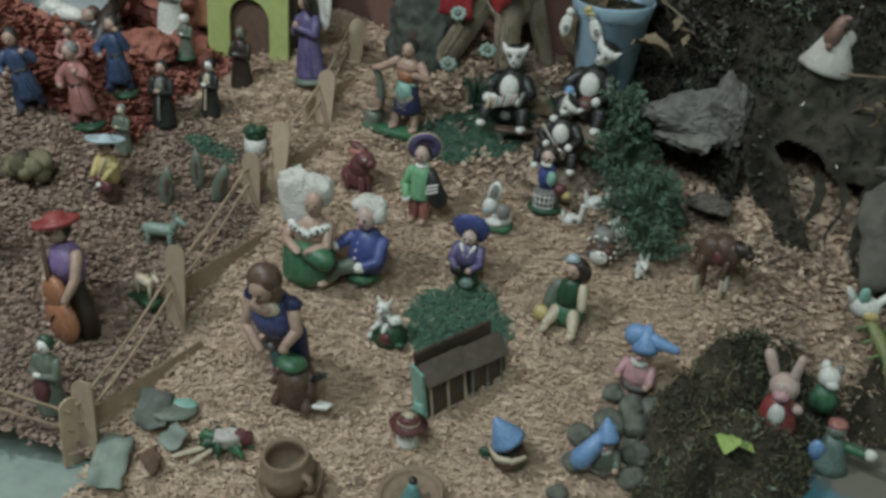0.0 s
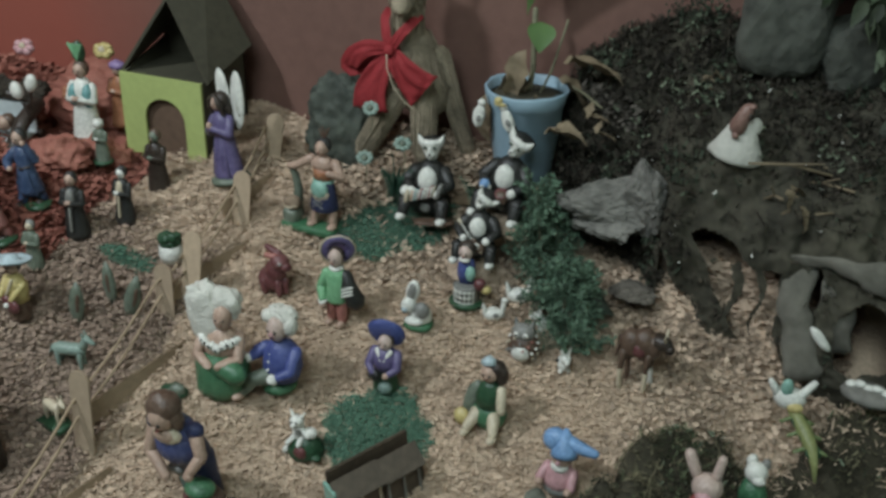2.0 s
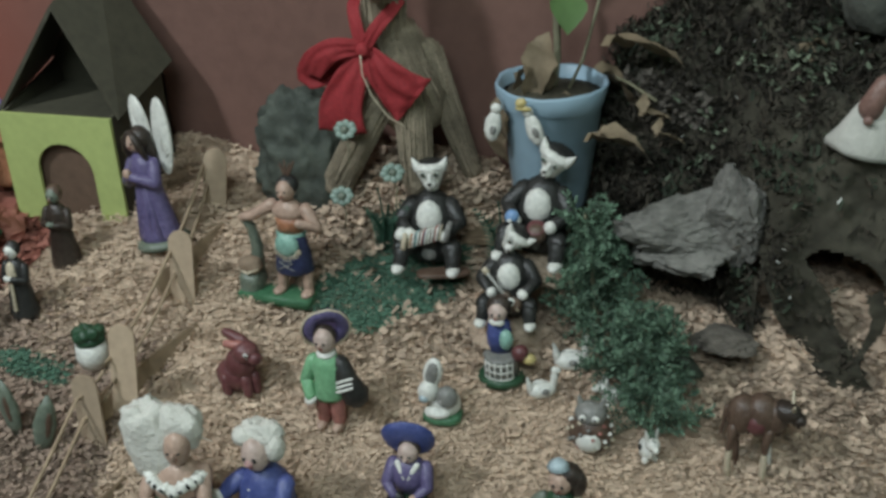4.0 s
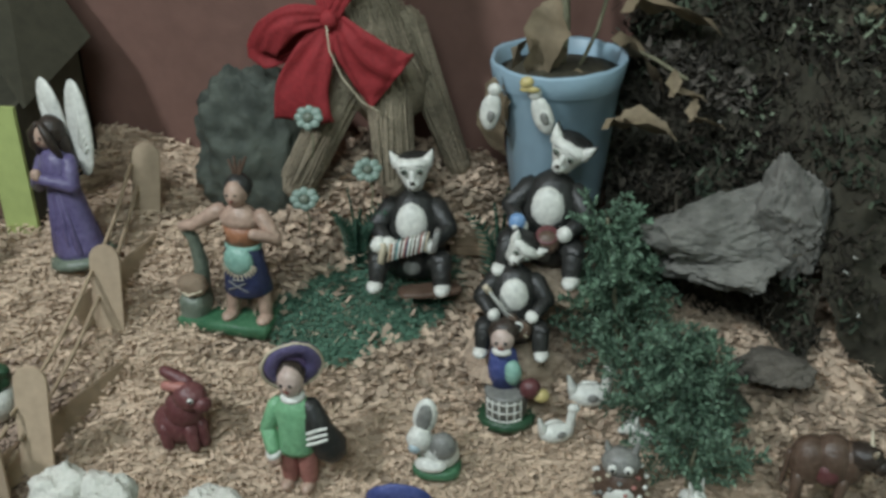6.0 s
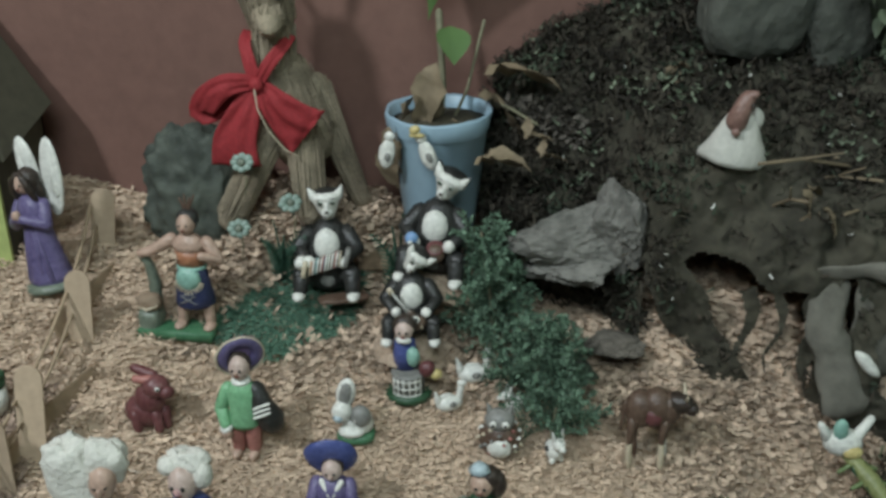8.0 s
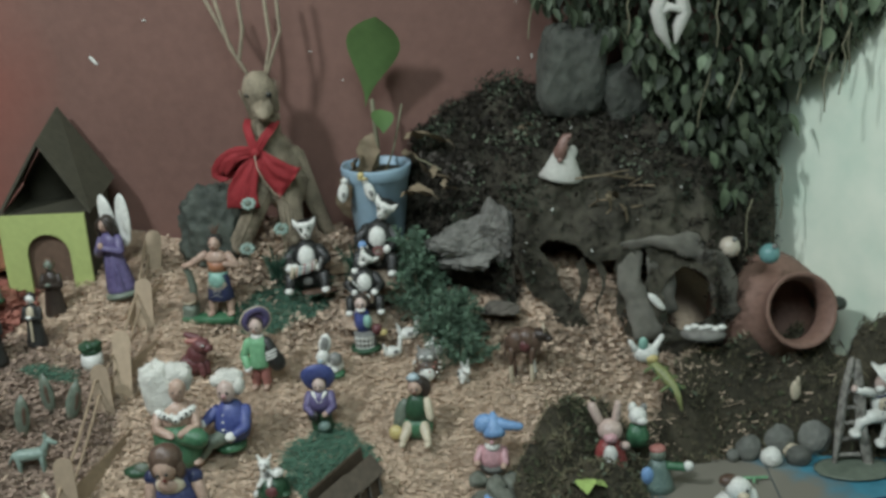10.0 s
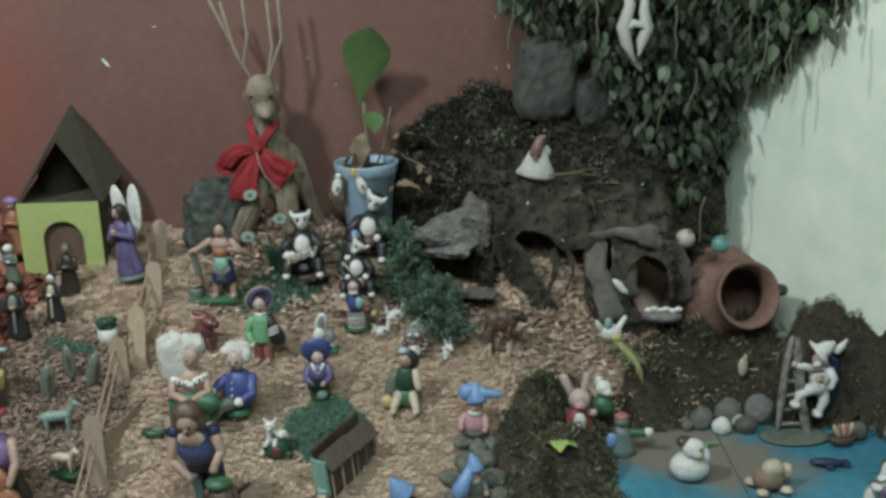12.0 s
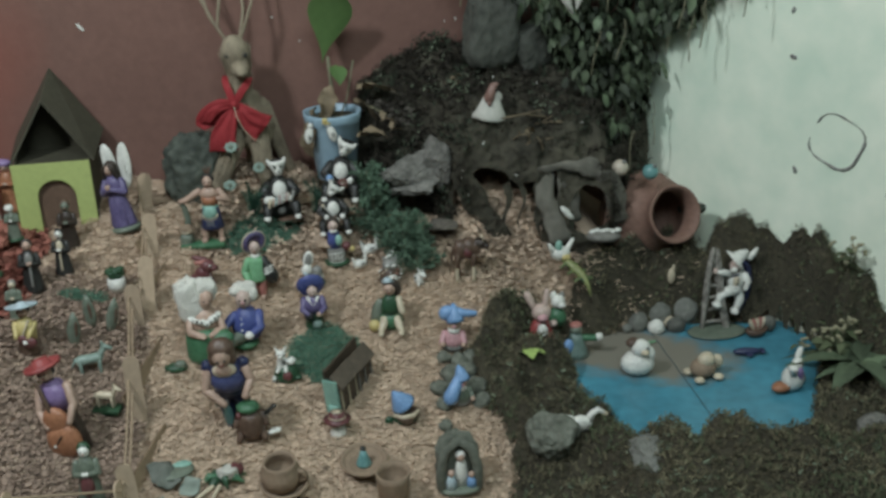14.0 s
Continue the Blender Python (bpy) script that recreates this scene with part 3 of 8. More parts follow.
def in_hole(p, grow=1.0):
    x, y, z = p
    w = 0.35 * noise.noise(Vector((x * 60, z * 60, 1)))
    if y < -0.05 and 0.285 < x < 0.405:
        edge = 0.078 + 0.016 * noise.noise(Vector((x * 38, 0, 7))) + 0.005 * (grow - 1)
        if abs(x - 0.320 - 0.52 * (0.04 - z) - 0.006 * noise.noise(Vector((z * 40, x * 20, 9)))) < 0.020 + 0.08 * max(0.0, 0.03 - z):
            return False
        wide = 1 + 0.8 * noise.noise(Vector((x * 20, z * 45, 4)))
        if z < edge and not any(abs(x - a + 0.004 * math.sin(z * 90)) < r * wide * smooth(0.0, 0.085, z + 0.02) for a, r in STRANDS):
            return True
    return y < -0.05 and any(((x - hx) / hw) ** 2 + ((z - hz) / hh) ** 2 < grow + w for hx, hz, hw, hh in HOLES)


def hill(name, x0, x1, fn, material, nx=280, ns=170):
    verts = [fn(x0 + (x1 - x0) * i / nx, j / ns) for i in range(nx + 1) for j in range(ns + 1)]
    faces = []
    for i in range(nx):
        for j in range(ns):
            a = i * (ns + 1) + j
            if not in_hole(verts[a]):
                faces.append((a, a + ns + 1, a + ns + 2, a + 1))
    return raw(name, verts, faces, [material], None, True)


def blend(x, knots):
    for (xa, va), (xb, vb) in zip(knots, knots[1:]):
        if x <= xb:
            return va + (vb - va) * smooth(xa, xb, x)
    return knots[-1][1]


FRONT = [(0.16, 0.035), (0.25, 0.062), (0.30, 0.118), (0.36, 0.125), (0.40, 0.130), (0.44, 0.152), (0.49, 0.150), (0.53, 0.115), (0.60, 0.06)]
TOP = [(0.16, 0.085), (0.24, 0.130), (0.30, 0.150), (0.35, 0.160), (0.39, 0.140), (0.43, 0.118), (0.48, 0.090), (0.51, 0.062), (0.56, 0.06), (0.60, 0.06)]
BACK = [(0.16, 0.150), (0.185, 0.205), (0.225, 0.232), (0.28, 0.252), (0.33, 0.246), (0.45, 0.235), (0.53, 0.20), (0.60, 0.15)]


def hill_point(x, s):
    """s runs from the foot of the hill up its front and back over its top to the wall."""
    front, top, back = blend(x, FRONT), blend(x, TOP), blend(x, BACK)
    foot = ground_z(x, -front) - 0.012
    if s < 0.55:
        t = s / 0.55
        y = -front - 0.014 * math.sin(t * math.pi)
        z = foot + (top - foot) * t
        folds = 0.008 * noise.noise(Vector((x * 42, z * 9, 2.0)))
    else:
        t = (s - 0.55) / 0.45
        y = -front + (front - 0.004) * t
        z = top + (back - top) * math.sin(t * math.pi / 2)
        folds = 0.008 * noise.noise(Vector((x * 42, z * 9, 2.0))) * (1 - t)
    p = Vector((x, y, z))
    d = 0.013 * noise.noise(p * 17) + 0.005 * noise.noise(p * 42) + 0.0025 * noise.noise(p * 110) + folds
    return (x + d * 0.4, min(-0.004, y - d), z + d * 0.7)


tagged(hill("cave_hill", 0.16, 0.585, hill_point, DRAPE), "dark grey-brown stiffened cloth hill with black cave openings", "hill", kind="structure")
litter, twigs, sprigs = [], [], []
while len(litter) < 3400:
    x, s = rng.uniform(0.16, 0.58), rng.uniform(0.04, 0.99)
    p = hill_point(x, s)
    if in_hole(p, 1.4):
        continue
    bare = 0.93 * smooth(0.285, 0.315, x) * (1 - smooth(0.46, 0.52, x)) * (1 - smooth(0.52, 0.72, s))
    if rng.random() < bare:
        continue
    lush = noise.noise(Vector((x * 24, s * 7, 5)))
    at = (p[0], p[1] - 0.001, p[2] + 0.001)
    if lush > 0.16 or rng.random() < 0.05:
        for a, b, c in rng.normal(0, 0.004, (4, 3)):
            sprigs.append((at[0] + a, min(-0.003, at[1] + b), at[2] + c + 0.004))
    else:
        for a, b in rng.normal(0, 0.006, (7, 2)):
            twigs.append((at[0] + a, min(-0.003, at[1] + b), at[2]))
    litter.append(at)
flakes("hill_litter", litter, (0.003, 0.009), (0.0012, 0.0034), LITTER, 0.004, 0.5, "dull brown dead leaves lying over the hill", "leaf litter", 0.7)
flakes("hill_moss", twigs, (0.003, 0.009), (0.0007, 0.002), HILL_SHRED, 0.004, 0.5, "dry dark moss shreds on the hill", "moss", 0.9)
flakes("hill_sprigs", sprigs, (0.002, 0.006), (0.001, 0.0026), HILL_SPRIG, 0.008, 0.5, "small green sprigs growing on the mossy hill", "moss", 1.0)


tips = []
for cx_, cz_, n_ in ((0.272, 0.185, 42), (0.195, 0.195, 34), (0.285, 0.235, 24), (0.225, 0.222, 18), (0.30, 0.192, 60), (0.235, 0.150, 24), (0.345, 0.205, 24), (0.24, 0.118, 26), (0.415, 0.165, 26)):
    for k in range(n_):
        x = cx_ + rng.normal(0, 0.010)
        p = min((hill_point(x, q / 40) for q in range(16, 40)), key=lambda q: abs(q[2] - cz_ - rng.normal(0, 0.006)))
        tips.append((p[0], p[1] - 0.004, p[2] + rng.uniform(0.0, 0.010)))
flakes("pale_sprigs", tips, (0.002, 0.006), (0.0013, 0.0032), PALE_SPRIG, 0.008, 0.5, "pale grey-green sprig tips on the hill", "sprigs", 0.8)


crust = []
for k in range(220):
    x = rng.uniform(0.176, 0.246)
    goal = 0.168 - 0.20 * (x - 0.176) + rng.normal(0, 0.005)
    q = min((hill_point(x, j / 60) for j in range(16, 60)), key=lambda w: abs(w[2] - goal))
    crust.append((q[0], q[1] - 0.004, q[2] + 0.003))
flakes("lichen_crust", crust, (0.004, 0.010), (0.002, 0.006), BARK, 0.006, 0.6, "curled grey-brown lichen crust on the hill beside the pot", "lichen", 0.8)


flecks = []
while len(flecks) < 50:
    x, s = rng.uniform(0.22, 0.55), rng.uniform(0.08, 0.9)
    p = hill_point(x, s)
    if not in_hole(p, 1.4):
        flecks.append((p[0], p[1] - 0.003, p[2] + 0.002))
flakes("paint_flecks", flecks, (0.0015, 0.005), (0.001, 0.0025), WHITE, 0.002, 0.3, "small white flecks on the dark hill", "flecks", 0.6)


# ---- soil heaped inside the cave ----
def cave_soil(x, y):
    rise = smooth(-0.150, -0.085, y) * smooth(0.272, 0.305, x) * (1 - smooth(0.395, 0.42, x))
    return ground_z(x, y) - 0.006 + rise * (0.060 + 0.014 * noise.noise(Vector((x * 45, y * 30, 3)))) + 0.004 * noise.noise(Vector((x * 120, y * 120, 5)))


tagged(grid("cave_soil", steps(0.265, 0.425, 0.005), steps(-0.160, -0.030, 0.005), cave_soil, SOIL), "brown earth heaped up inside the cave openings", "soil", kind="stuff")
bits = []
while len(bits) < 2600:
    x, y = rng.uniform(0.27, 0.42), rng.uniform(-0.155, -0.06)
    bits.append((x, y, cave_soil(x, y) + 0.001))
flakes("cave_crumbs", bits, (0.003, 0.010), (0.002, 0.006), SOIL, 0.003, 0.3, "broken brown leaves and earth crumbs in the cave", "soil", 0.4)


# ---- rocks ----
def rock(name, label, x, y, z, size, seed, material, rz=0.0, rough=0.35, cuts=3):
    bm = bmesh.new()
    bmesh.ops.create_icosphere(bm, subdivisions=cuts + 1, radius=1.0)
    o = Vector((seed * 3.1, seed * 1.7, seed))
    for v in bm.verts:
        p = v.co.copy()
        d = rough * noise.noise(p * 1.1 + o) + rough * 0.55 * abs(noise.noise(p * 2.6 + o)) + rough * 0.25 * noise.noise(p * 6 + o)
        v.co = p * (1 + d)
        v.co = Vector((v.co.x * size[0], v.co.y * size[1], v.co.z * size[2]))
    ob = finish(name, bm, [material], None, False)
    ob.matrix_world = pose(x, y, z, 0, 0, rz)
    return tagged(ob, label, "rock")


def crag(name, label, x, y, z, size, seed, material, rz, cuts_):
    """A broken stone: a rough lump with flat faces struck off it."""
    bm = bmesh.new()
    bmesh.ops.create_icosphere(bm, subdivisions=5, radius=1.0)
    o = Vector((seed * 3.1, seed * 1.7, seed))
    r = random.Random(seed)
    planes = [(Vector((r.gauss(0, 1), r.gauss(0, 1), r.gauss(0, 0.9))).normalized(), r.uniform(0.55, 0.9)) for _ in range(cuts_)]
    for v in bm.verts:
        p = v.co.copy() * (1.15 + 0.28 * noise.noise(v.co * 1.2 + o))
        for n, h in planes:
            over = p.dot(n) - h
            if over > 0:
                p -= n * over * 0.96
        p *= 1.06 + 0.16 * noise.noise(p * 2.6 + o) - 0.14 * abs(noise.noise(p * 5 + o)) + 0.05 * noise.noise(p * 12 + o) + 0.025 * noise.noise(p * 28 + o)
        v.co = Vector((p.x * size[0], p.y * size[1], p.z * size[2]))
    ob = finish(name, bm, [material], None, False)
    ob.matrix_world = pose(x, y, z, 0, 0, rz)
    return tagged(ob, label, "rock")


crag("rock", "rough grey limestone rock resting against the hill", 0.232, -0.098, 0.088, (0.047, 0.026, 0.028), 4, STONE, -4, 11)
crag("rock", "upright pointed grey limestone shard", 0.272, -0.104, 0.104, (0.019, 0.016, 0.042), 8, STONE, 14, 9)
crag("rock", "small grey stone wedged under the limestone rock", 0.236, -0.102, 0.074, (0.034, 0.020, 0.014), 11, STONE, 12, 5)
def block_stone(label, x, y, z, size, seed, turn):
    """A squarish stone with rounded, chipped corners."""
    bm = bmesh.new()
    bmesh.ops.create_icosphere(bm, subdivisions=4, radius=1.0)
    o = Vector((seed * 2.3, seed * 1.1, seed))
    for v in bm.verts:
        p = v.co.copy()
        k = (abs(p.x) ** 5 + abs(p.y) ** 5 + abs(p.z) ** 5) ** -0.2
        k *= 1 + 0.10 * noise.noise(p * 1.4 + o) + 0.05 * noise.noise(p * 5 + o) + 0.02 * noise.noise(p * 14 + o)
        v.co = Vector((p.x * size[0] * k, p.y * size[1] * k, p.z * size[2] * k))
    ob = finish("rock", bm, [DIM_STONE], None, False)
    ob.matrix_world = pose(x, y, z, *turn)
    return tagged(ob, label, "rock")


block_stone("large squarish grey stone wedged above the cave hill", 0.358, -0.054, 0.272, (0.036, 0.026, 0.050), 5, (6, 4, 8))
block_stone("flat grey stone leaning behind the ivy", 0.420, -0.040, 0.244, (0.034, 0.020, 0.032), 6, (4, -18, 20))
bm = bmesh.new()
bmesh.ops.create_icosphere(bm, subdivisions=5, radius=1.0)
for v in bm.verts:
    p = v.co.copy()
    k = (abs(p.x) ** 2.7 + abs(p.y) ** 2.7 + abs(p.z) ** 2.7) ** (-1 / 2.7)
    k *= 1 + 0.12 * noise.noise(p * 1.5 + Vector((4, 1, 0))) + 0.14 * noise.noise(p * 2.6) - 0.16 * abs(noise.noise(p * 3.3 + Vector((7, 2, 5)))) + 0.09 * noise.noise(p * 8) - 0.07 * abs(noise.noise(p * 13)) + 0.04 * noise.noise(p * 30)
    sq = 1 - 0.08 * max(0.0, p.z) ** 3
    v.co = Vector((p.x * (0.041 - 0.003 * p.z) * k, p.y * 0.021 * k, p.z * (0.063 + 0.008 * p.x) * k * sq))
ob = finish("painted_boulder", bm, [DARK_STONE])
ob.matrix_world = pose(-0.066, -0.045, 0.098, 4, 3, 4)
tagged(ob, "dark green-black painted upright boulder by the wall", "rock")

# a thick fold of the stiffened cloth over the grotto
def fold_arch(name, label, pts, rs):
    c = Clay()
    fine = []
    for (p, q) in zip(pts, pts[1:]):
        fine += [Vector(p).lerp(Vector(q), k / 5) for k in range(5)]
    fine.append(Vector(pts[-1]))
    n = len(fine) - 1
    radii = []
    for k in range(n + 1):
        u = k / n * (len(rs) - 1)
        i = min(len(rs) - 2, int(u))
        radii.append((rs[i] + (rs[i + 1] - rs[i]) * (u - i)) * (1 + 0.10 * math.sin(k * 1.3)))
    c.path([p * 100 for p in fine], [q * 74 for q in radii], GROTTO, 16)
    verts = []
    for i, p in enumerate(c.v):
        p = Vector(p)
        mid = fine[min(n, max(0, i // 16 - 1))] * 100
        p = mid + Vector(((p.x - mid.x) * 1.7, (p.y - mid.y) * 0.5, (p.z - mid.z) * 1.1))
        verts.append(tuple((p + Vector((1, 1, 1)) * 0.5 * noise.noise(p * 0.4)) * 0.01))
    ob = raw(name, verts, c.f, c.m, c.i, True)
    return tagged(ob, label, "arch", group="grotto folds")


fold_arch("grotto_arch", "smooth grey-brown moulded arch beside the clay jug", [(0.402, -0.150, 0.094), (0.432, -0.155, 0.101), (0.462, -0.160, 0.100), (0.490, -0.160, 0.082), (0.508, -0.156, 0.052), (0.514, -0.154, 0.015)], [0.007, 0.010, 0.013, 0.013, 0.011, 0.010])
fold_arch("grotto_arch", "smooth moulded leg of the grotto", [(0.408, -0.146, 0.090), (0.408, -0.154, 0.055), (0.416, -0.162, 0.028), (0.426, -0.168, 0.0)], [0.009, 0.012, 0.013, 0.012])
fold_arch("grotto_arch", "smooth moulded fold behind the white stone", [(0.440, -0.146, 0.085), (0.442, -0.148, 0.055), (0.446, -0.150, 0.02)], [0.010, 0.012, 0.012])
crag("soil_clod", "flat brown clod of earth under the limestone rock", 0.268, -0.120, 0.018, (0.022, 0.016, 0.008), 17, BARK, 8, 6)

# ---- card house ----
def quad_panel(pts, thick):
    """A flat panel of card with thickness, from its corners."""
    bm = bmesh.new()
    vs = [bm.verts.new(p) for p in pts]
    n = (Vector(pts[1]) - Vector(pts[0])).cross(Vector(pts[2]) - Vector(pts[0])).normalized() * thick
    ws = [bm.verts.new(Vector(p) + n) for p in pts]
    bm.faces.new(vs[::-1])
    bm.faces.new(ws)
    for k in range(len(vs)):
        j = (k + 1) % len(vs)
        bm.faces.new((vs[k], vs[j], ws[j], ws[k]))
    bmesh.ops.recalc_face_normals(bm, faces=bm.faces[:])
    return bm


HX0, HX1, HY0, HY1, HZ0, HZ1 = -0.290, -0.191, -0.113, -0.03, 0.044, 0.149
house = empty("card_house", (0, 0, 0))
acx, aw, ah = -0.238, 0.0245, 0.076
arch = [(acx - aw, HZ0)] + [(acx - aw * math.cos(math.pi * k / 12), HZ0 + ah - 0.018 + 0.024 * math.sin(math.pi * k / 12)) for k in range(13)] + [(acx + aw, HZ0)]
bm = bmesh.new()
outer = [(HX0, HZ0), (HX0, HZ1), (HX1, HZ1), (HX1, HZ0)]
face = outer + arch[::-1]
f1 = bm.faces.new([bm.verts.new((x, HY0, z)) for x, z in face])
bm.normal_update()
bmesh.ops.solidify(bm, geom=[f1], thickness=0.003)
front_card = part("front_wall", bm, CARD_GREEN, house, "lime green painted card front with arched doorway")
part("door", quad_panel([(acx - aw - 0.003, HY0 + 0.006, HZ0), (acx + aw + 0.003, HY0 + 0.006, HZ0), (acx + aw + 0.003, HY0 + 0.006, HZ0 + 0.088), (acx - aw - 0.003, HY0 + 0.006, HZ0 + 0.088)], 0.002), CARD_BROWN, front_card, "dull brown arched door")
part("side_wall", quad_panel([(HX1 - 0.003, HY0 + 0.001, HZ0), (HX1 - 0.003, HY1, HZ0), (HX1 - 0.003, HY1, HZ1 + 0.02), (HX1 - 0.003, HY0 + 0.001, HZ1)], 0.003), CARD_DARK, house)
part("side_wall", quad_panel([(HX0 + 0.003, HY0 + 0.001, HZ0), (HX0 + 0.003, HY1, HZ0), (HX0 + 0.003, HY1, HZ1 + 0.02), (HX0 + 0.003, HY0 + 0.001, HZ1)], 0.003), CARD_DARK, house)
part("back_wall", quad_panel([(HX0, HY1, HZ0), (HX1, HY1, HZ0), (HX1, HY1, HZ1 + 0.02), (-0.244, HY1, 0.235), (HX0, HY1, HZ1 + 0.02)], 0.003), CARD_DARK, house)
part("roof_panel", quad_panel([(HX1 + 0.004, HY0 + 0.002, HZ1 - 0.002), (HX1 + 0.008, HY1, HZ1 + 0.018), (-0.243, -0.018, 0.252), (-0.247, -0.084, 0.224)], 0.003), CARD_DARK, house, "dark olive card roof slope")
part("roof_panel", quad_panel([(HX0 - 0.003, HY0 + 0.002, HZ1 - 0.002), (HX0 - 0.006, HY1, HZ1 + 0.018), (-0.243, -0.018, 0.252), (-0.247, -0.084, 0.224)], 0.003), CARD_DARK, house, "dark olive card roof slope")
part("floor_panel", quad_panel([(HX0 + 0.004, HY0 + 0.004, HZ1 - 0.004), (HX1 - 0.004, HY0 + 0.004, HZ1 - 0.004), (HX1 - 0.004, HY1, HZ1 - 0.004), (HX0 + 0.004, HY1, HZ1 - 0.004)], 0.002), CARD_DARK, house)
tagged(house, "lime green card house with a steep open dark roof", "house")

# ---- stick fence ----
def fence_stick(h, w=0.018, t=0.002):
    bm = bmesh.new()
    prof = [(-w / 2, -0.01), (w / 2, -0.01)] + [(w / 2 * math.cos(math.pi * k / 10), h - w / 2 + w / 2 * math.sin(math.pi * k / 10)) for k in range(11)]
    f = bm.faces.new([bm.verts.new((x, 0, z)) for x, z in prof])
    bm.normal_update()
    bmesh.ops.solidify(bm, geom=[f], thickness=t)
    return bm


fence = empty("stick_fence", (0, 0, 0))
POSTS = [(-0.133, -0.081, 0.046, 6, 12), (-0.122, -0.167, 0.055, 3, 8), (-0.122, -0.262, 0.072, 4, 8), (-0.134, -0.285, 0.052, -2, 6), (-0.124, -0.425, 0.078, -1, 6), (-0.122, -0.549, 0.060, -4, 10)]
tops = []
for x, y, h, lean, rz in POSTS:
    ob = part("post", fence_stick(h), STICK, fence)
    ob.matrix_basis = pose(x, y, ground_z(x, y), -6, lean, rz)
    tops.append((x, y, ground_z(x, y) + h * 0.5))
for zoff, xo in ((0.010, -0.006), (-0.006, -0.004)):
    line = []
    for a, b in zip(tops, tops[1:]):
        for k in range(6):
            u = k / 6
            p = [(a[q] + (b[q] - a[q]) * u) * 100 for q in range(3)]
            line.append((p[0] + xo * 100, p[1], p[2] + zoff * 100 - 0.5 * math.sin(math.pi * u)))
    line.append(((tops[-1][0] + xo) * 100, tops[-1][1] * 100, (tops[-1][2] + zoff) * 100))
    c = Clay()
    c.path(line, 0.13, TWINE, 6)
    ob = raw("rail", [tuple(v * 0.01 for v in p) for p in c.v], c.f, c.m, c.i, True, fence)
for y0, y1, x0, x1 in ((-0.10, -0.175, -0.121, -0.110), (-0.18, -0.285, -0.111, -0.112), (-0.29, -0.42, -0.112, -0.106), (-0.425, -0.54, -0.105, -0.100)):
    ln = math.hypot(y1 - y0, x1 - x0)
    bm = box_bm(0.019, ln + 0.004, 0.0025, bevel=0.0006)
    ob = part("ground_stick", bm, DULL_STICK, fence)
    xm, ym = (x0 + x1) / 2 - 0.010, (y0 + y1) / 2
    rise = math.degrees(math.atan2(ground_z(xm, ym + 0.02) - ground_z(xm, ym - 0.02), 0.04))
    ob.matrix_basis = pose(xm, ym, ground_z(xm, ym) + 0.004, rise, 70, math.degrees(math.atan2(x1 - x0, y0 - y1)))
tagged(fence, "low fence of rounded craft sticks with twine rails", "fence")
front = empty("stick_fence", (0, 0, 0))
FP = [(-0.130, -0.555, 0.05), (-0.23, -0.585, 0.045), (-0.33, -0.612, 0.045)]
for x, y, h in FP:
    ob = part("post", fence_stick(h), STICK, front)
    ob.matrix_basis = pose(x, y, ground_z(x, y) - 0.004, -4, 3, 70)
for zz in (0.018, 0.036):
    c = Clay()
    c.path([(x * 100, y * 100, (ground_z(x, y) + zz) * 100) for x, y, h in FP + [(-0.43, -0.64, 0.045)]], 0.13, TWINE, 6)
    raw("rail", [tuple(v * 0.01 for v in p) for p in c.v], c.f, c.m, c.i, True, front)
tagged(front, "short craft stick fence along the front edge", "fence")

# ---- straw reindeer with red bow ----
deer = empty("straw_reindeer", (0, 0, 0))


def cm_part(name, c, parent, label="", lump=0.0):
    verts = []
    for p in c.v:
        p = Vector(p)
        d = Vector((noise.noise(p * 0.9), noise.noise(p * 0.9 + Vector((9, 0, 0))), noise.noise(p * 0.9 + Vector((0, 9, 0))))) * lump
        verts.append(tuple((p + d) * 0.01))
    ob = raw(name, verts, c.f, c.m, c.i, True, parent)
    if label:
        ob["label"] = label
    return ob


def straw(a, b, ra, rb, n, seed, m=STRAW):
    """A bundle of straws from a to b."""
    r = random.Random(seed)
    c = Clay()
    c.limb(a, b, ra * 0.95, rb * 0.95, m, 14)
    a, b = Vector(a), Vector(b)
    q = (b - a).to_track_quat("Z", "Y").to_matrix()
    for k in range(n):
        t = 2 * math.pi * k / n + r.uniform(-0.2, 0.2)
        o = q @ Vector((math.cos(t), math.sin(t), 0))
        o2 = q @ Vector((math.cos(t + r.uniform(-0.3, 0.3)), math.sin(t + r.uniform(-0.3, 0.3)), 0))
        c.limb(a + o * ra * r.uniform(0.86, 1.0) + (b - a) * r.uniform(-0.04, 0.08), b + o2 * rb * r.uniform(0.86, 1.1) + (b - a) * r.uniform(-0.1, 0.03), 0.075, 0.05, m, 4)
    return c


for nm, st, lab in (("body", straw((2.2, -3.6, 15.0), (1.0, -4.6, 20.6), 3.1, 1.9, 130, 1), "bundled straw body"),
                    ("neck", straw((0.8, -5.0, 20.2), (1.0, -5.3, 24.0), 1.7, 1.55, 80, 2), "bundled straw neck"),
                    ("head", straw((1.0, -5.3, 24.2), (0.7, -6.2, 27.2), 1.8, 1.95, 90, 3), "bundled straw head"),
                    ("snout", straw((1.1, -6.2, 25.4), (1.4, -8.0, 24.4), 1.25, 1.0, 54, 4), "bundled straw snout")):
    tagged(cm_part(nm, st, deer, "", 0.1), lab, kind="stuff")
for x in (-0.25, 2.1):
    c = Clay()
    c.ball((x, -7.35, 26.4), 0.36, BLACK)
    cm_part("eye", c, deer, "black bead eye")
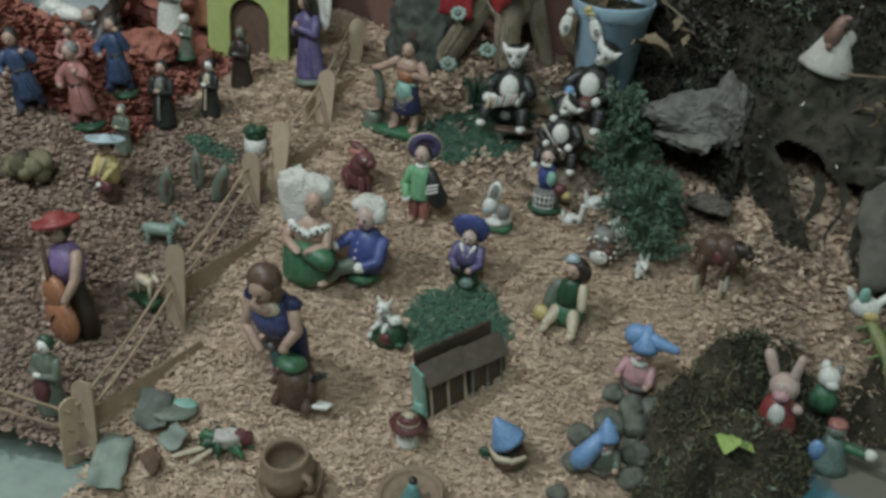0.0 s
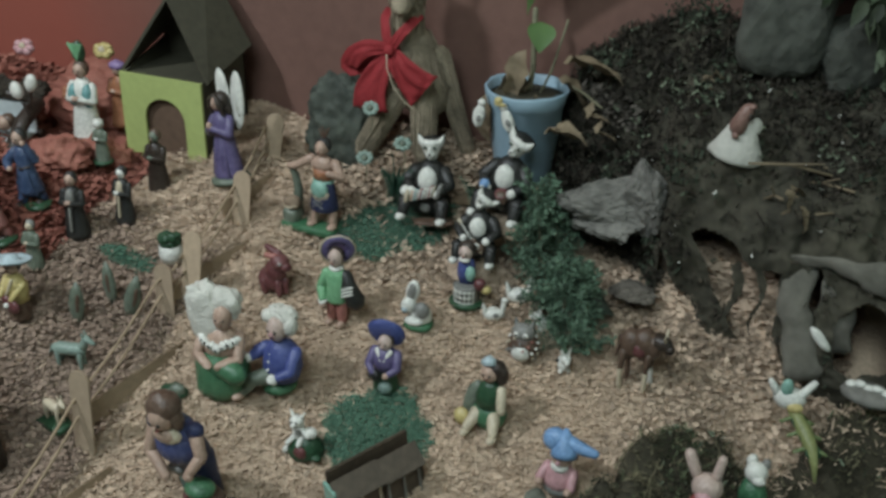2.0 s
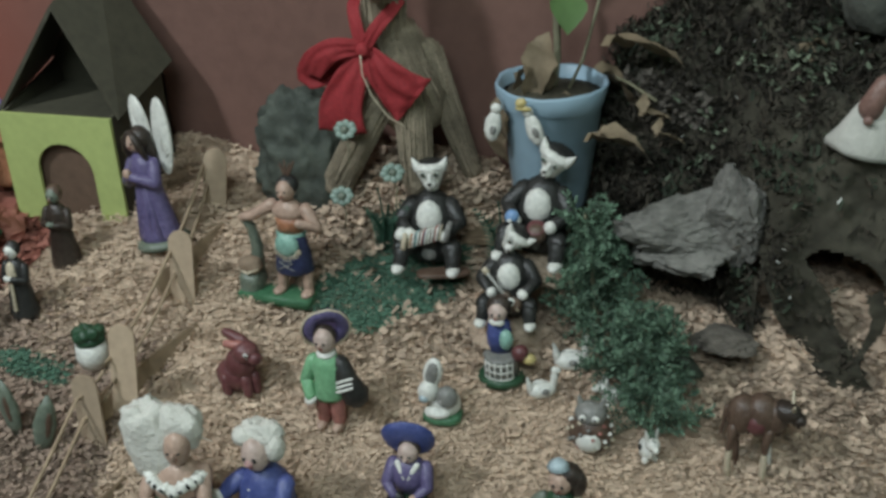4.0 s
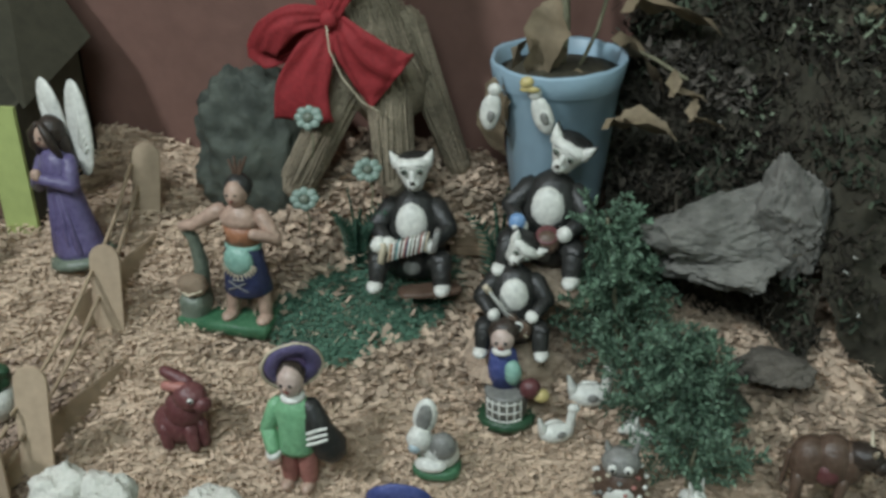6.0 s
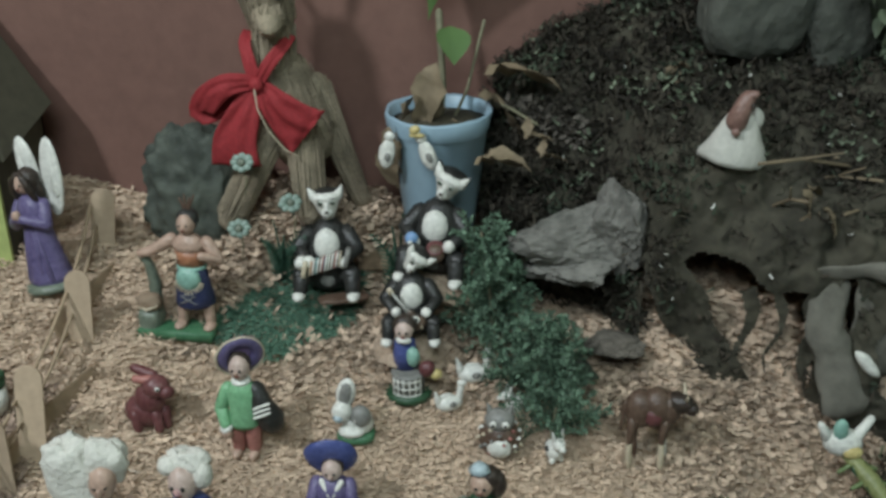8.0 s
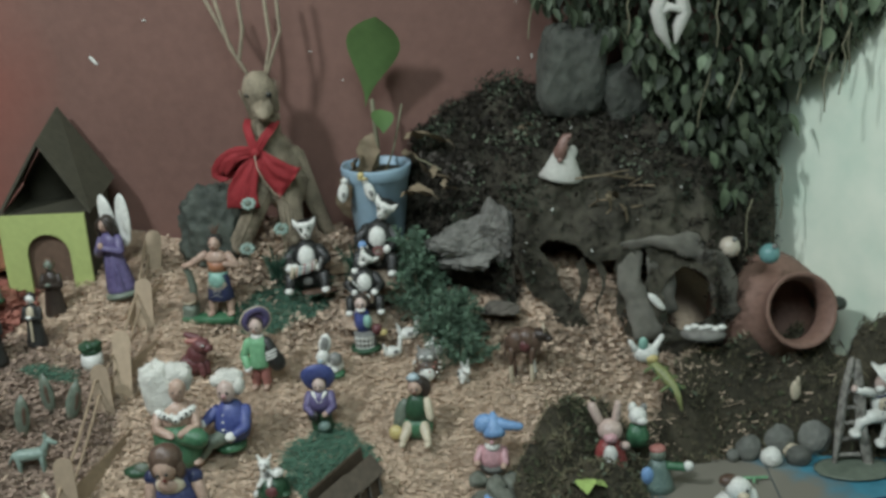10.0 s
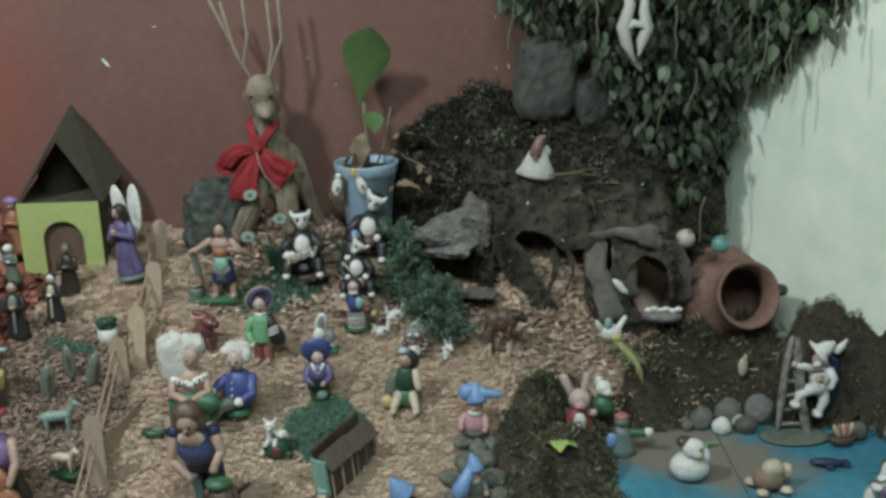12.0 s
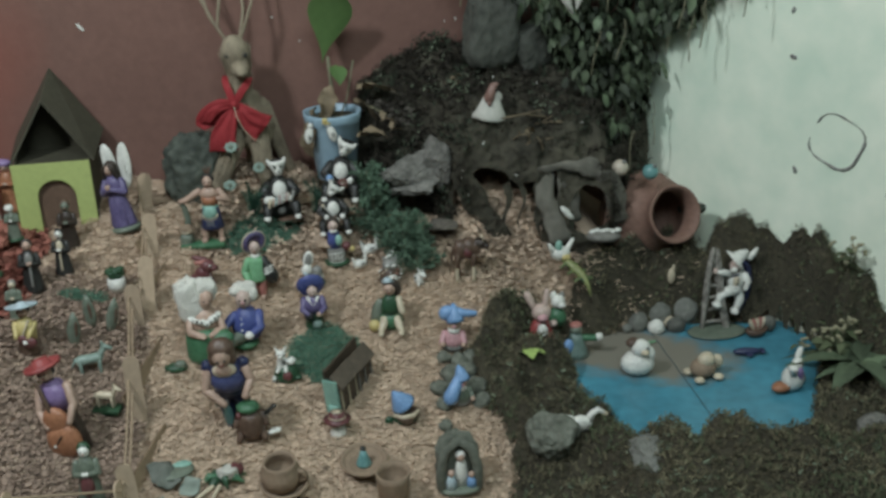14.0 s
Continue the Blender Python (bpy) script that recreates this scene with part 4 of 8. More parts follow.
LEGS = [((0.2, -5.2, 15.5), (-3.2, -6.6, 8.8), 1.35, 1.15), ((2.6, -5.0, 16.0), (3.2, -6.4, 9.4), 1.45, 1.15), ((3.4, -3.4, 18.6), (6.6, -2.8, 9.0), 1.3, 0.7), ((1.6, -2.2, 15.0), (1.8, -1.6, 8.6), 1.1, 0.9)]
for k, (a, b, ra, rb) in enumerate(LEGS):
    tagged(cm_part("leg", straw(a, b, ra, rb, 70, 10 + k), deer, "", 0.05), "bundled straw leg", kind="stuff")
for k, pts in enumerate(([(0.0, -5.6, 27.8), (-2.2, -5.0, 31.5), (-3.6, -4.6, 37.5)], [(-1.2, -5.2, 30.2), (-0.6, -4.8, 33.5), (-0.9, -4.6, 38)], [(1.5, -5.6, 28.0), (2.4, -5.0, 32.0), (2.0, -4.6, 38.5)], [(1.6, -5.5, 28.0), (3.6, -5.0, 33.0), (3.4, -4.6, 39)], [(-1.8, -5.0, 31), (-3.0, -4.8, 33.6), (-5.0, -4.6, 38)])):
    c = Clay()
    c.path(pts, 0.22, STRAW)
    cm_part("antler", c, deer, "thin twig antler")
tagged(deer, "standing straw reindeer with twig antlers against the wall", "reindeer")
bow = empty("bow", (0, 0, 0))


def ribbon(points, widths, fold=0.42):
    """A soft strip of cloth along points, with a fold down its middle."""
    bm = bmesh.new()
    rows_ = []
    fine, wide = [], []
    for k in range(len(points) - 1):
        a, b, c_, d_ = [Vector(points[min(len(points) - 1, max(0, k + q))]) for q in (-1, 0, 1, 2)]
        for j in range(5):
            t = j / 5
            fine.append(0.5 * (2 * b + (c_ - a) * t + (2 * a - 5 * b + 4 * c_ - d_) * t * t + (3 * b - a - 3 * c_ + d_) * t ** 3))
            wide.append(widths[k] + (widths[k + 1] - widths[k]) * t)
    points, widths = fine + [Vector(points[-1])], wide + [widths[-1]]
    n = len(points)
    for k, (p, w) in enumerate(zip(points, widths)):
        p = Vector(p)
        d = (Vector(points[min(n - 1, k + 1)]) - Vector(points[max(0, k - 1)])).normalized()
        s = d.cross(Vector((0, -1, 0))).normalized()
        row = []
        for j in range(17):
            u = j / 8 - 1
            wave = fold * w * (0.10 * math.cos(u * 3.1 + k * 0.12) + 0.03 * math.cos(u * 8.3 + k * 0.09) + 0.26 * noise.noise(Vector((u * 2.2, k * 0.22, w))))
            row.append(bm.verts.new((p + s * u * w / 2 + Vector((0, -wave, 0))) * 0.01))
        rows_.append(row)
    for a, b in zip(rows_, rows_[1:]):
        for j in range(16):
            bm.faces.new((a[j], a[j + 1], b[j + 1], b[j]))
    bm.normal_update()
    bmesh.ops.solidify(bm, geom=bm.faces[:], thickness=0.0006)
    bmesh.ops.recalc_face_normals(bm, faces=bm.faces[:])
    return bm


part("tail", ribbon([(-0.2, -7.4, 19.8), (-1.0, -7.9, 17.8), (-1.9, -8.0, 15.5), (-2.0, -7.8, 13.6)], [1.1, 2.4, 3.4, 3.9]), CLOTH_RED, bow, smooth=True)
part("tail", ribbon([(0.2, -7.4, 19.8), (1.4, -7.8, 18.4), (2.9, -7.6, 16.8), (3.6, -7.4, 16.2)], [1.1, 2.6, 3.9, 4.4]), CLOTH_RED, bow, smooth=True)
part("loop", ribbon([(-0.2, -7.5, 20.0), (-2.0, -8.2, 20.0), (-3.6, -8.0, 18.9), (-4.4, -7.4, 17.7), (-3.3, -7.0, 18.0), (-1.6, -7.0, 19.0), (-0.1, -7.2, 19.6)], [1.1, 1.7, 2.1, 1.9, 2.0, 1.6, 1.0]), CLOTH_RED, bow, smooth=True)
part("loop", ribbon([(0.1, -7.5, 20.0), (1.0, -7.6, 21.4), (2.0, -7.0, 22.6), (2.4, -5.6, 23.2)], [0.9, 1.0, 0.9, 0.8]), CLOTH_RED, bow, smooth=True)
part("loop", ribbon([(-0.1, -7.5, 20.0), (-0.5, -7.3, 21.6), (-0.9, -6.6, 22.8), (-0.8, -5.4, 23.4)], [0.9, 1.0, 0.9, 0.8]), CLOTH_RED, bow, smooth=True)
c = Clay()
c.ball((0, -7.7, 19.9), (0.5, 0.42, 0.55), CLOTH_RED)
knot = cm_part("knot", c, bow, "", 0.1)
c = Clay()
c.path([(0.0, -8.2, 19.7), (0.2, -8.6, 18.4), (0.9, -8.7, 16.8), (2.0, -8.6, 15.3), (3.0, -8.4, 14.7)], 0.055, CREAM, 6)
cm_part("string", c, knot, "thin pale string hanging from the knot")
tagged(bow, "large floppy red cloth bow tied round the reindeer", "bow")

# ---- blue pot with plant ----
pot = empty("plant_pot", (0.131, -0.046, 0.078))
c = Clay()
c.lathe([(2.55, 0), (2.7, 0.3), (3.66, 7.9), (3.76, 8.0), (3.86, 8.1), (4.08, 9.4), (4.0, 9.6), (3.82, 9.4), (3.6, 7.6), (3.5, 7.0)], POT_BLUE, seg=28, wob=0.015)
cm_part("pot_body", c, pot, "", 0.12)
c = Clay()
c.lathe([(3.72, 8.6), (2.4, 8.95), (0.1, 9.1)], MOSS, seg=20, wob=0.03)
cm_part("soil", c, pot, "dark potting soil")
tagged(pot, "light blue plastic flower pot with a pale rim", "pot")


def leaf_mesh(name, ln, w, material, bend=0.25, fold=0.25, tip=0.75, nx=6):
    verts, faces = [], []
    for k in range(nx + 1):
        t = k / nx
        half = w / 2 * math.sin(math.pi * min(1.0, t ** tip)) * (1 if t < 0.99 else 0.02) + (0.0004 if 0 < t < 1 else 0.0002)
        z = -bend * ln * t * t
        for e in (-1, 0, 1):
            verts.append((e * half, -t * ln, z + abs(e) * half * fold))
    for k in range(nx):
        for j in range(2):
            a = k * 3 + j
            faces.append((a, a + 1, a + 4, a + 3))
    me = bpy.data.meshes.new(name)
    me.from_pydata(verts, [], faces)
    me.materials.append(material)
    me.polygons.foreach_set("use_smooth", [True] * len(me.polygons))
    return me


plant = empty("potted_plant", (0.131, -0.046, 0.150))
c = Clay()
c.path([(0, 0, 0), (0.3, 0.6, 4), (0.0, 1.2, 9.5)], 0.28, STEM)
c.path([(0.5, 0.2, 0), (2.2, 0.2, 4), (3.4, 0.5, 9)], 0.12, STEM)
c.path([(3.2, 0.4, 3.2), (5.5, 0.2, 2.4), (7.5, -0.4, 1.4)], 0.12, STEM)
cm_part("stem", c, plant)


def put_leaf(me, parent, at, rot, scale=1.0, label="", name="leaf"):
    ob = new(name, me)
    ob.parent = parent
    ob.matrix_basis = pose(*at, *rot) @ Matrix.Scale(scale, 4)
    if label:
        ob["label"] = label
    return ob


BIG = leaf_mesh("broad_leaf", 0.112, 0.060, BIG_LEAF, 0.12, 0.3, 1.75, 14)
SMALL = leaf_mesh("young_leaf", 0.034, 0.032, BIG_LEAF, 0.3, 0.2)
DRY = leaf_mesh("dry_leaf", 0.045, 0.024, DRY_LEAF, 0.6, 0.6, nx=10)
for k, v in enumerate(DRY.vertices):
    v.co += Vector((0.005 * noise.noise(v.co * 90), 0.003 * noise.noise(v.co * 70), 0.007 * noise.noise(v.co * 110 + Vector((2, 0, 0)))))
put_leaf(BIG, plant, (-0.008, 0.012, 0.088), (-78, 12, 0), label="single broad upright green leaf")
put_leaf(SMALL, plant, (0.009, 0.004, 0.086), (40, 8, 26), 0.85, label="pale green young leaf")
for at, rot, s in (((0, -0.01, 0.062), (60, 10, -20), 1.1), ((-0.01, -0.01, 0.045), (75, 0, 30), 1.0), ((0.035, -0.005, 0.052), (-18, 10, 92), 1.15), ((-0.03, -0.02, 0.02), (70, 0, -40), 0.9), ((0.012, -0.01, 0.02), (85, 0, 10), 0.8), ((-0.038, -0.012, 0.0), (80, 0, -30), 0.9), ((0.03, 0.0, 0.035), (20, 0, 100), 1.0), ((-0.02, 0.01, 0.03), (60, 0, -80), 1.0)):
    put_leaf(DRY, plant, at, rot, s, "curled brown dry leaf", "dry_leaf")
tagged(plant, "potted plant with one broad leaf and withered brown leaves", "plant")
fallen = empty("dry_leaf", (0.160, -0.080, 0.142))
put_leaf(DRY, fallen, (0, 0, 0), (-26, 10, 84), 0.85, name="blade")
put_leaf(DRY, fallen, (0.010, 0.004, 0.006), (-22, -20, 70), 0.6, name="blade")
tagged(fallen, "curled tan dry leaf lying beside the pot", "leaf")
for x, y, z, rot, sc in ((0.208, -0.078, 0.148, (-24, 20, 80), 0.42), (0.196, -0.07, 0.160, (-20, 0, 100), 0.45), (0.385, -0.135, 0.150, (50, 0, 60), 0.6), (0.395, -0.14, 0.138, (70, 20, -20), 0.55), (0.30, -0.06, 0.215, (60, 0, 10), 0.6)):
    b = empty("dry_leaf", (x, y, z))
    put_leaf(DRY, b, (0, 0, 0), rot, sc, name="blade")
    put_leaf(DRY, b, (0.003, -0.002, 0.002), (rot[0] - 40, rot[1], rot[2] + 80), sc * 0.8, name="blade")
    tagged(b, "small crumpled brown dry leaf on the hill", "leaf", "dry leaves")
for k, (x, y, z, r) in enumerate(((0.096, -0.082, 0.150, 10), (0.127, -0.089, 0.152, -20))):
    c = Clay()
    c.ball((0, 0, 0), (0.75, 0.4, 1.5), WHITE)
    c.ball((0, 0, 1.7), (0.5, 0.35, 0.5), WHITE)
    c.ball((0.1, -0.35, -0.2), (0.3, 0.15, 0.5), GREY)
    c.make("shell_charm", "small white shell charm hanging on the blue pot", "charm", x, y, 0, 0.8, z=z, tilt=(0, r), group="charms on the pot")
c = Clay()
c.ball((0, 0, 0), (0.5, 0.3, 0.5), YELLOW)
c.ball((0.2, 0, -0.5), (0.7, 0.2, 0.25), YELLOW)
c.make("star_charm", "small yellow star charm on the pot rim", "charm", 0.118, -0.092, 0, 0.8, z=0.172, group="charms on the pot")

# ---- ivy in the corner ----
ivy = empty("ivy", (0.5, -0.05, 0.3))
LEAFS = [leaf_mesh("ivy_leaf", 0.026, 0.0125, IVY, 0.25, 0.3), leaf_mesh("ivy_leaf", 0.021, 0.0115, IVY, 0.45, 0.15), leaf_mesh("ivy_leaf", 0.030, 0.0130, IVY, 0.1, 0.4)]
rr = random.Random(5)


IVY_EDGE = [(0.06, 0.583), (0.10, 0.583), (0.19, 0.622), (0.255, 0.632), (0.295, 0.70), (0.36, 0.80), (0.52, 1.0)]


def ivy_spot():
    while True:
        z = rr.uniform(0.09, 0.52)
        low = 0.50 - 0.45 * (z - 0.11) if z < 0.30 else 0.405 - 1.7 * (z - 0.30)
        x = rr.uniform(max(0.3, low), 0.76)
        y = -rr.uniform(0.012, 0.115)
        if z > 0.27 and rr.random() < 0.4:
            y = -rr.uniform(0.08, 0.115 + 0.8 * (z - 0.27))
            x = wall_x(y) - rr.uniform(0.012, 0.07)
        lim = wall_x(y) - 0.010
        edge = blend(z, IVY_EDGE) + 0.49 * y
        if x < lim and x < edge + 0.02 * noise.noise(Vector((z * 30, 0.5, 2))) + rr.uniform(-0.022, 0.006):
            return x, y, z


for k in range(300):
    x, y, z = ivy_spot()
    put_leaf(LEAFS[k % 3], ivy, (x - 0.5, y + 0.05, z - 0.3), (rr.uniform(30, 100), rr.uniform(-30, 30), rr.uniform(-90, 90)), rr.uniform(0.6, 1.05))
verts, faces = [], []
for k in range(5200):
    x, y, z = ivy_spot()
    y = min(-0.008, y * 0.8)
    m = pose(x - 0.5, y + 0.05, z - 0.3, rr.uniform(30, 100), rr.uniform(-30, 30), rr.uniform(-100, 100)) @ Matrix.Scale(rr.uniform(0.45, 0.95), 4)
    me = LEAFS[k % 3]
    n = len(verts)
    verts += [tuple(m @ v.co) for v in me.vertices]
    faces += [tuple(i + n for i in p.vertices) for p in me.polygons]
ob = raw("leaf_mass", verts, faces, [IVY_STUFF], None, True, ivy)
tagged(ob, "small leaves deep in the ivy, coloured darker for shade", kind="stuff")
for k in range(26):
    x, y, z = ivy_spot()
    c = Clay()
    p = Vector((x - 0.5, y + 0.03, z - 0.3)) * 100
    pts = [p]
    for j in range(4):
        p = p + Vector((rr.uniform(-0.7, 0.3), rr.uniform(-0.4, 0.2), -rr.uniform(1.0, 2.2)))
        pts.append(p)
    c.path(pts, 0.09, STEM, 6)
    cm_part("stem", c, ivy)
tagged(ivy, "dense dark green ivy hanging in the wall corner", "ivy")

# ---- cypress sprig bush ----
def spray(r, base, d, ln, verts, faces, depth=0):
    """A flat fan of scale-leaved twigs: an axis, side twigs and short needles."""
    d = d.normalized()
    side_ = d.cross(Vector((r.gauss(0, 1), r.gauss(0, 1), r.gauss(0, 0.5)))).normalized()
    n = max(4, int(ln / 0.0028))
    for k in range(n):
        t = (k + 0.5) / n
        p = base + d * ln * t + Vector((0, 0, -0.1 * ln * t * t))
        for q in (-1, 1):
            w = (d * 0.8 + side_ * q * 0.8 + Vector((r.gauss(0, 0.15), r.gauss(0, 0.15), r.gauss(0, 0.15)))).normalized()
            if depth == 0 and k > 0 and r.random() < 0.72:
                spray(r, p, w, ln * (0.42 * (1 - t) + 0.12) * r.uniform(0.7, 1.2), verts, faces, 1)
            else:
                f = w * r.uniform(0.0022, 0.0045)
                g = f.cross(Vector((r.gauss(0, 1), r.gauss(0, 1), r.gauss(0, 1)))).normalized() * 0.0008
                b = len(verts)
                verts += [tuple(p - g * 0.6), tuple(p + f * 0.6 - g), tuple(p + f), tuple(p + f * 0.6 + g), tuple(p + g * 0.6)]
                faces.append((b, b + 1, b + 2, b + 3, b + 4))


def cypress(name, label, x, y, h, w, n, seed, material, lean=0.0):
    r = random.Random(seed)
    base = empty(name, (x, y, ground_z(x, y)))
    verts, faces = [], []
    for k in range(n):
        t = (k + 0.5) / n
        a = k * 2.4 + r.uniform(-0.4, 0.4)
        foot = Vector((lean * t, 0, h * (0.06 + 0.72 * t)))
        d = Vector((math.cos(a), math.sin(a) * 0.8, 0.55 + 0.9 * t))
        ln = (w * 0.62 * (1 - 0.55 * t) + 0.012) * r.uniform(0.75, 1.2)
        spray(r, foot, d, ln, verts, faces)
    c = Clay()
    c.path([(0, 0, -0.5), (lean * 50, 0, h * 45), (lean * 100, 0, h * 85)], [0.2, 0.15, 0.08], STEM, 6)
    cm_part("twig", c, base)
    ob = raw("foliage", verts, faces, [material], None, False, base)
    tagged(ob, "feathery green needles", kind="stuff")
    return tagged(base, label, "shrub")


cypress("cypress_sprig", "upright feathery green cypress sprig stuck in the ground", 0.180, -0.118, 0.116, 0.052, 46, 3, CYPRESS, -0.012)
cypress("cypress_sprig", "low spreading feathery green cypress sprig", 0.208, -0.152, 0.064, 0.064, 36, 4, CYPRESS, 0.008)
cypress("cypress_sprig", "small low tip of a green cypress sprig", 0.222, -0.178, 0.040, 0.05, 18, 6, CYPRESS, 0.004)

# ---- jug ----
jug = empty("clay_jug", (0.562, -0.150, 0.012))
c = Clay()
prof = [(2.8, -9.4), (4.8, -8.4), (6.4, -5.8), (6.8, -3.0), (5.9, -0.4), (4.4, 1.2), (3.75, 2.2), (3.7, 3.2), (4.1, 4.4), (4.3, 4.9), (4.15, 5.15), (3.75, 4.9), (3.4, 3.8), (3.3, 2.6), (3.8, 1.0), (4.7, -0.8), (5.0, -2.6), (4.0, -4.2), (0.1, -4.5)]
c.lathe(prof, TERRA, seg=32)
cm_part("jug_body", c, jug, "", 0.08)
jug.matrix_world = pose(0.574, -0.139, 0.012, 72, 0, 14) @ Matrix.Scale(0.96, 4)
c = Clay()
c.path([(4.2, 0, 3.6), (5.6, 0, 3.2), (6.2, 0, 1.6), (5.8, 0, -0.2), (5.0, 0, -1.0)], 0.75, DARK_STONE, 10)
cm_part("handle", c, jug, "dark thick jug handle")
tagged(jug, "terracotta clay jug lying on its side with open mouth", "jug")
for nm, lab, x, y, z, r, m in (("bauble", "pale frosted round bauble on the moss", 0.514, -0.152, 0.090, 0.0115, GLASS_BALL), ("bauble", "teal round bauble on the moss", 0.553, -0.165, 0.085, 0.0110, TEAL_BALL)):
    c = Clay()
    c.ball((0, 0, 0), r * 100, m, seg=20)
    c.lathe([(0.28, r * 98), (0.28, r * 100 + 0.25)], GREY, seg=8)
    c.make(nm, lab, "bauble", x, y, 0, 1.0, z=z, lump=0.0, tilt=(30, 20), group="baubles")

# ---- figures: each one a single modelled piece, facing the front ----
def robed(robe, hair, skin=SKIN, trim=None, base=None):
    """A plain robed standing figure, 10 cm high."""
    c = Clay()
    c.lathe([(1.95, 0), (1.85, 0.7), (1.55, 3), (1.2, 5.4), (1.35, 6.6), (0.95, 7.4), (0.45, 7.9)], robe, sy=0.8, wob=0.03)
    c.ball((0, -0.1, 8.75), (0.8, 0.8, 0.95), skin)
    c.ball((0, 0.22, 8.95), (0.95, 0.85, 1.05), hair)
    c.face((0, -0.1, 8.75), 0.8)
    for s in (-1, 1):
        c.limb((1.3 * s, 0, 6.9), (1.55 * s, -0.5, 5.3), 0.5, 0.5, robe)
        c.limb((1.55 * s, -0.5, 5.3), (0.35 * s, -1.5, 5.7), 0.5, 0.38, robe)
        c.ball((0.2 * s, -1.6, 5.8), 0.34, skin)
    if trim:
        c.ball((0, -0.75, 6.2), (0.75, 0.55, 1.5), trim)
        c.limb((0, -1.25, 5.0), (0, -1.5, 1.5), 0.22, 0.25, trim)
    if base:
        c.lathe([(2.2, -0.2), (2.3, 0.2), (2.0, 0.5)], base)
    return c


angel = Clay()
angel.lathe([(2.2, -0.2), (2.25, 0.2), (1.95, 0.45)], GREYGREEN)
angel.lathe([(1.95, 0.2), (1.8, 0.9), (1.5, 3.0), (1.12, 5.2), (1.32, 6.6), (1.0, 7.3), (0.42, 7.8)], PURPLE, sy=0.82, wob=0.05, seg=24)
for k in range(5):
    angel.path([(-1.2 + 0.55 * k, -1.0 - 0.2 * (k % 2), 0.7), (-0.85 + 0.4 * k, -0.95 - 0.15 * (k % 2), 3.0), (-0.5 + 0.22 * k, -0.8, 5.0)], [0.26, 0.2, 0.1], PURPLE, 6)
angel.ball((-0.1, -0.2, 8.6), (0.72, 0.74, 0.92), SKIN)
angel.ball((0.05, 0.25, 8.75), (0.98, 0.85, 1.1), DARKBROWN)
angel.ball((0.15, 0.5, 7.6), (1.0, 0.6, 1.5), DARKBROWN)
angel.face((-0.1, -0.2, 8.6), 0.72)
for s in (-1, 1):
    angel.limb((1.2 * s, 0, 6.8), (1.5 * s, -0.6, 5.4), 0.52, 0.55, PURPLE)
    angel.limb((1.5 * s, -0.6, 5.4), (0.2 * s - 0.2, -1.5, 6.1), 0.55, 0.36, PURPLE)
    angel.ball((0.12 * s - 0.2, -1.65, 6.4), (0.24, 0.3, 0.42), SKIN)
    angel.path([(0.1 * s, -0.55, 9.5), (0.6 * s, -0.75, 9.0), (0.78 * s, -0.6, 8.1), (0.85 * s, -0.2, 7.1)], [0.2, 0.3, 0.32, 0.18], DARKBROWN, 7)
for x0, z0, ln, lean_ in ((-0.35, 9.2, 2.9, -4), (1.75, 8.7, 3.3, 7)):
    angel.ball((x0, 1.05, z0), (1.0, 0.32, ln), WHITE, (0, lean_, 0), 16)
    for k in range(7):
        q = -0.7 + 0.2 * k
        angel.path([(x0 + 0.55 * math.cos(k) * 0.2 + 0.1, 0.74, z0 - 0.8 + q), (x0 + (0.5 if x0 > 0 else -0.45), 0.82, z0 + 0.2 + q * 2.0)], [0.12, 0.09], WHITE, 5)
angel.make("angel_figurine", "purple robed clay angel with white wings", "figurine", -0.156, -0.126, -16, 0.94, tilt=(0, -7))
robed(DARKBROWN, BROWN, GREYGREEN, None).make("friar_figurine", "small dark brown robed clay figure at the house door", "figurine", -0.222, -0.158, 0, 0.66)
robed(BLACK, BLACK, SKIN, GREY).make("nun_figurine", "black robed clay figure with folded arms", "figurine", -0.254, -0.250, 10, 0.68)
robed(BLACK, BLACK, WHITE, CREAM).make("nun_figurine", "black robed clay figure with a cream front", "figurine", -0.223, -0.214, -5, 0.60)
robed(GREYGREEN, GREY, CREAM).make("shepherd_figurine", "small grey-green cloaked clay figure", "figurine", -0.266, -0.299, 0, 0.50)


def walker(coat, legs, hair, hat=None, base=GREEN):
    """A standing figure with legs apart and arms out, 10 cm high."""
    c = Clay()
    c.lathe([(1.9, -0.2), (2.0, 0.2), (1.8, 0.5)], base, sy=0.8)
    for s in (-1, 1):
        c.limb((0.65 * s, 0, 3.6), (0.75 * s, 0.1, 0.6), 0.75, 0.55, legs)
        c.ball((0.8 * s, -0.35, 0.6), (0.5, 0.8, 0.35), BLACK)
    c.lathe([(1.5, 2.6), (1.45, 3.6), (1.15, 5.0), (1.4, 6.5), (0.95, 7.3), (0.4, 7.7)], coat, sy=0.75)
    for s in (-1, 1):
        c.limb((1.35 * s, 0, 6.8), (2.0 * s, -0.4, 5.2), 0.5, 0.45, coat)
        c.limb((2.0 * s, -0.4, 5.2), (1.2 * s, -1.4, 5.0), 0.45, 0.35, coat)
        c.ball((1.0 * s, -1.5, 5.0), 0.36, SKIN)
    c.ball((0, -0.1, 8.6), (0.8, 0.8, 0.95), SKIN)
    c.ball((0, 0.2, 8.9), (0.9, 0.85, 0.95), hair)
    c.face((0, -0.1, 8.6), 0.8)
    if hat:
        c.lathe([(0.1, 10.2), (0.9, 10.0), (1.0, 9.3), (1.8, 9.1), (1.8, 8.95), (0.9, 8.95)], hat)
    return c


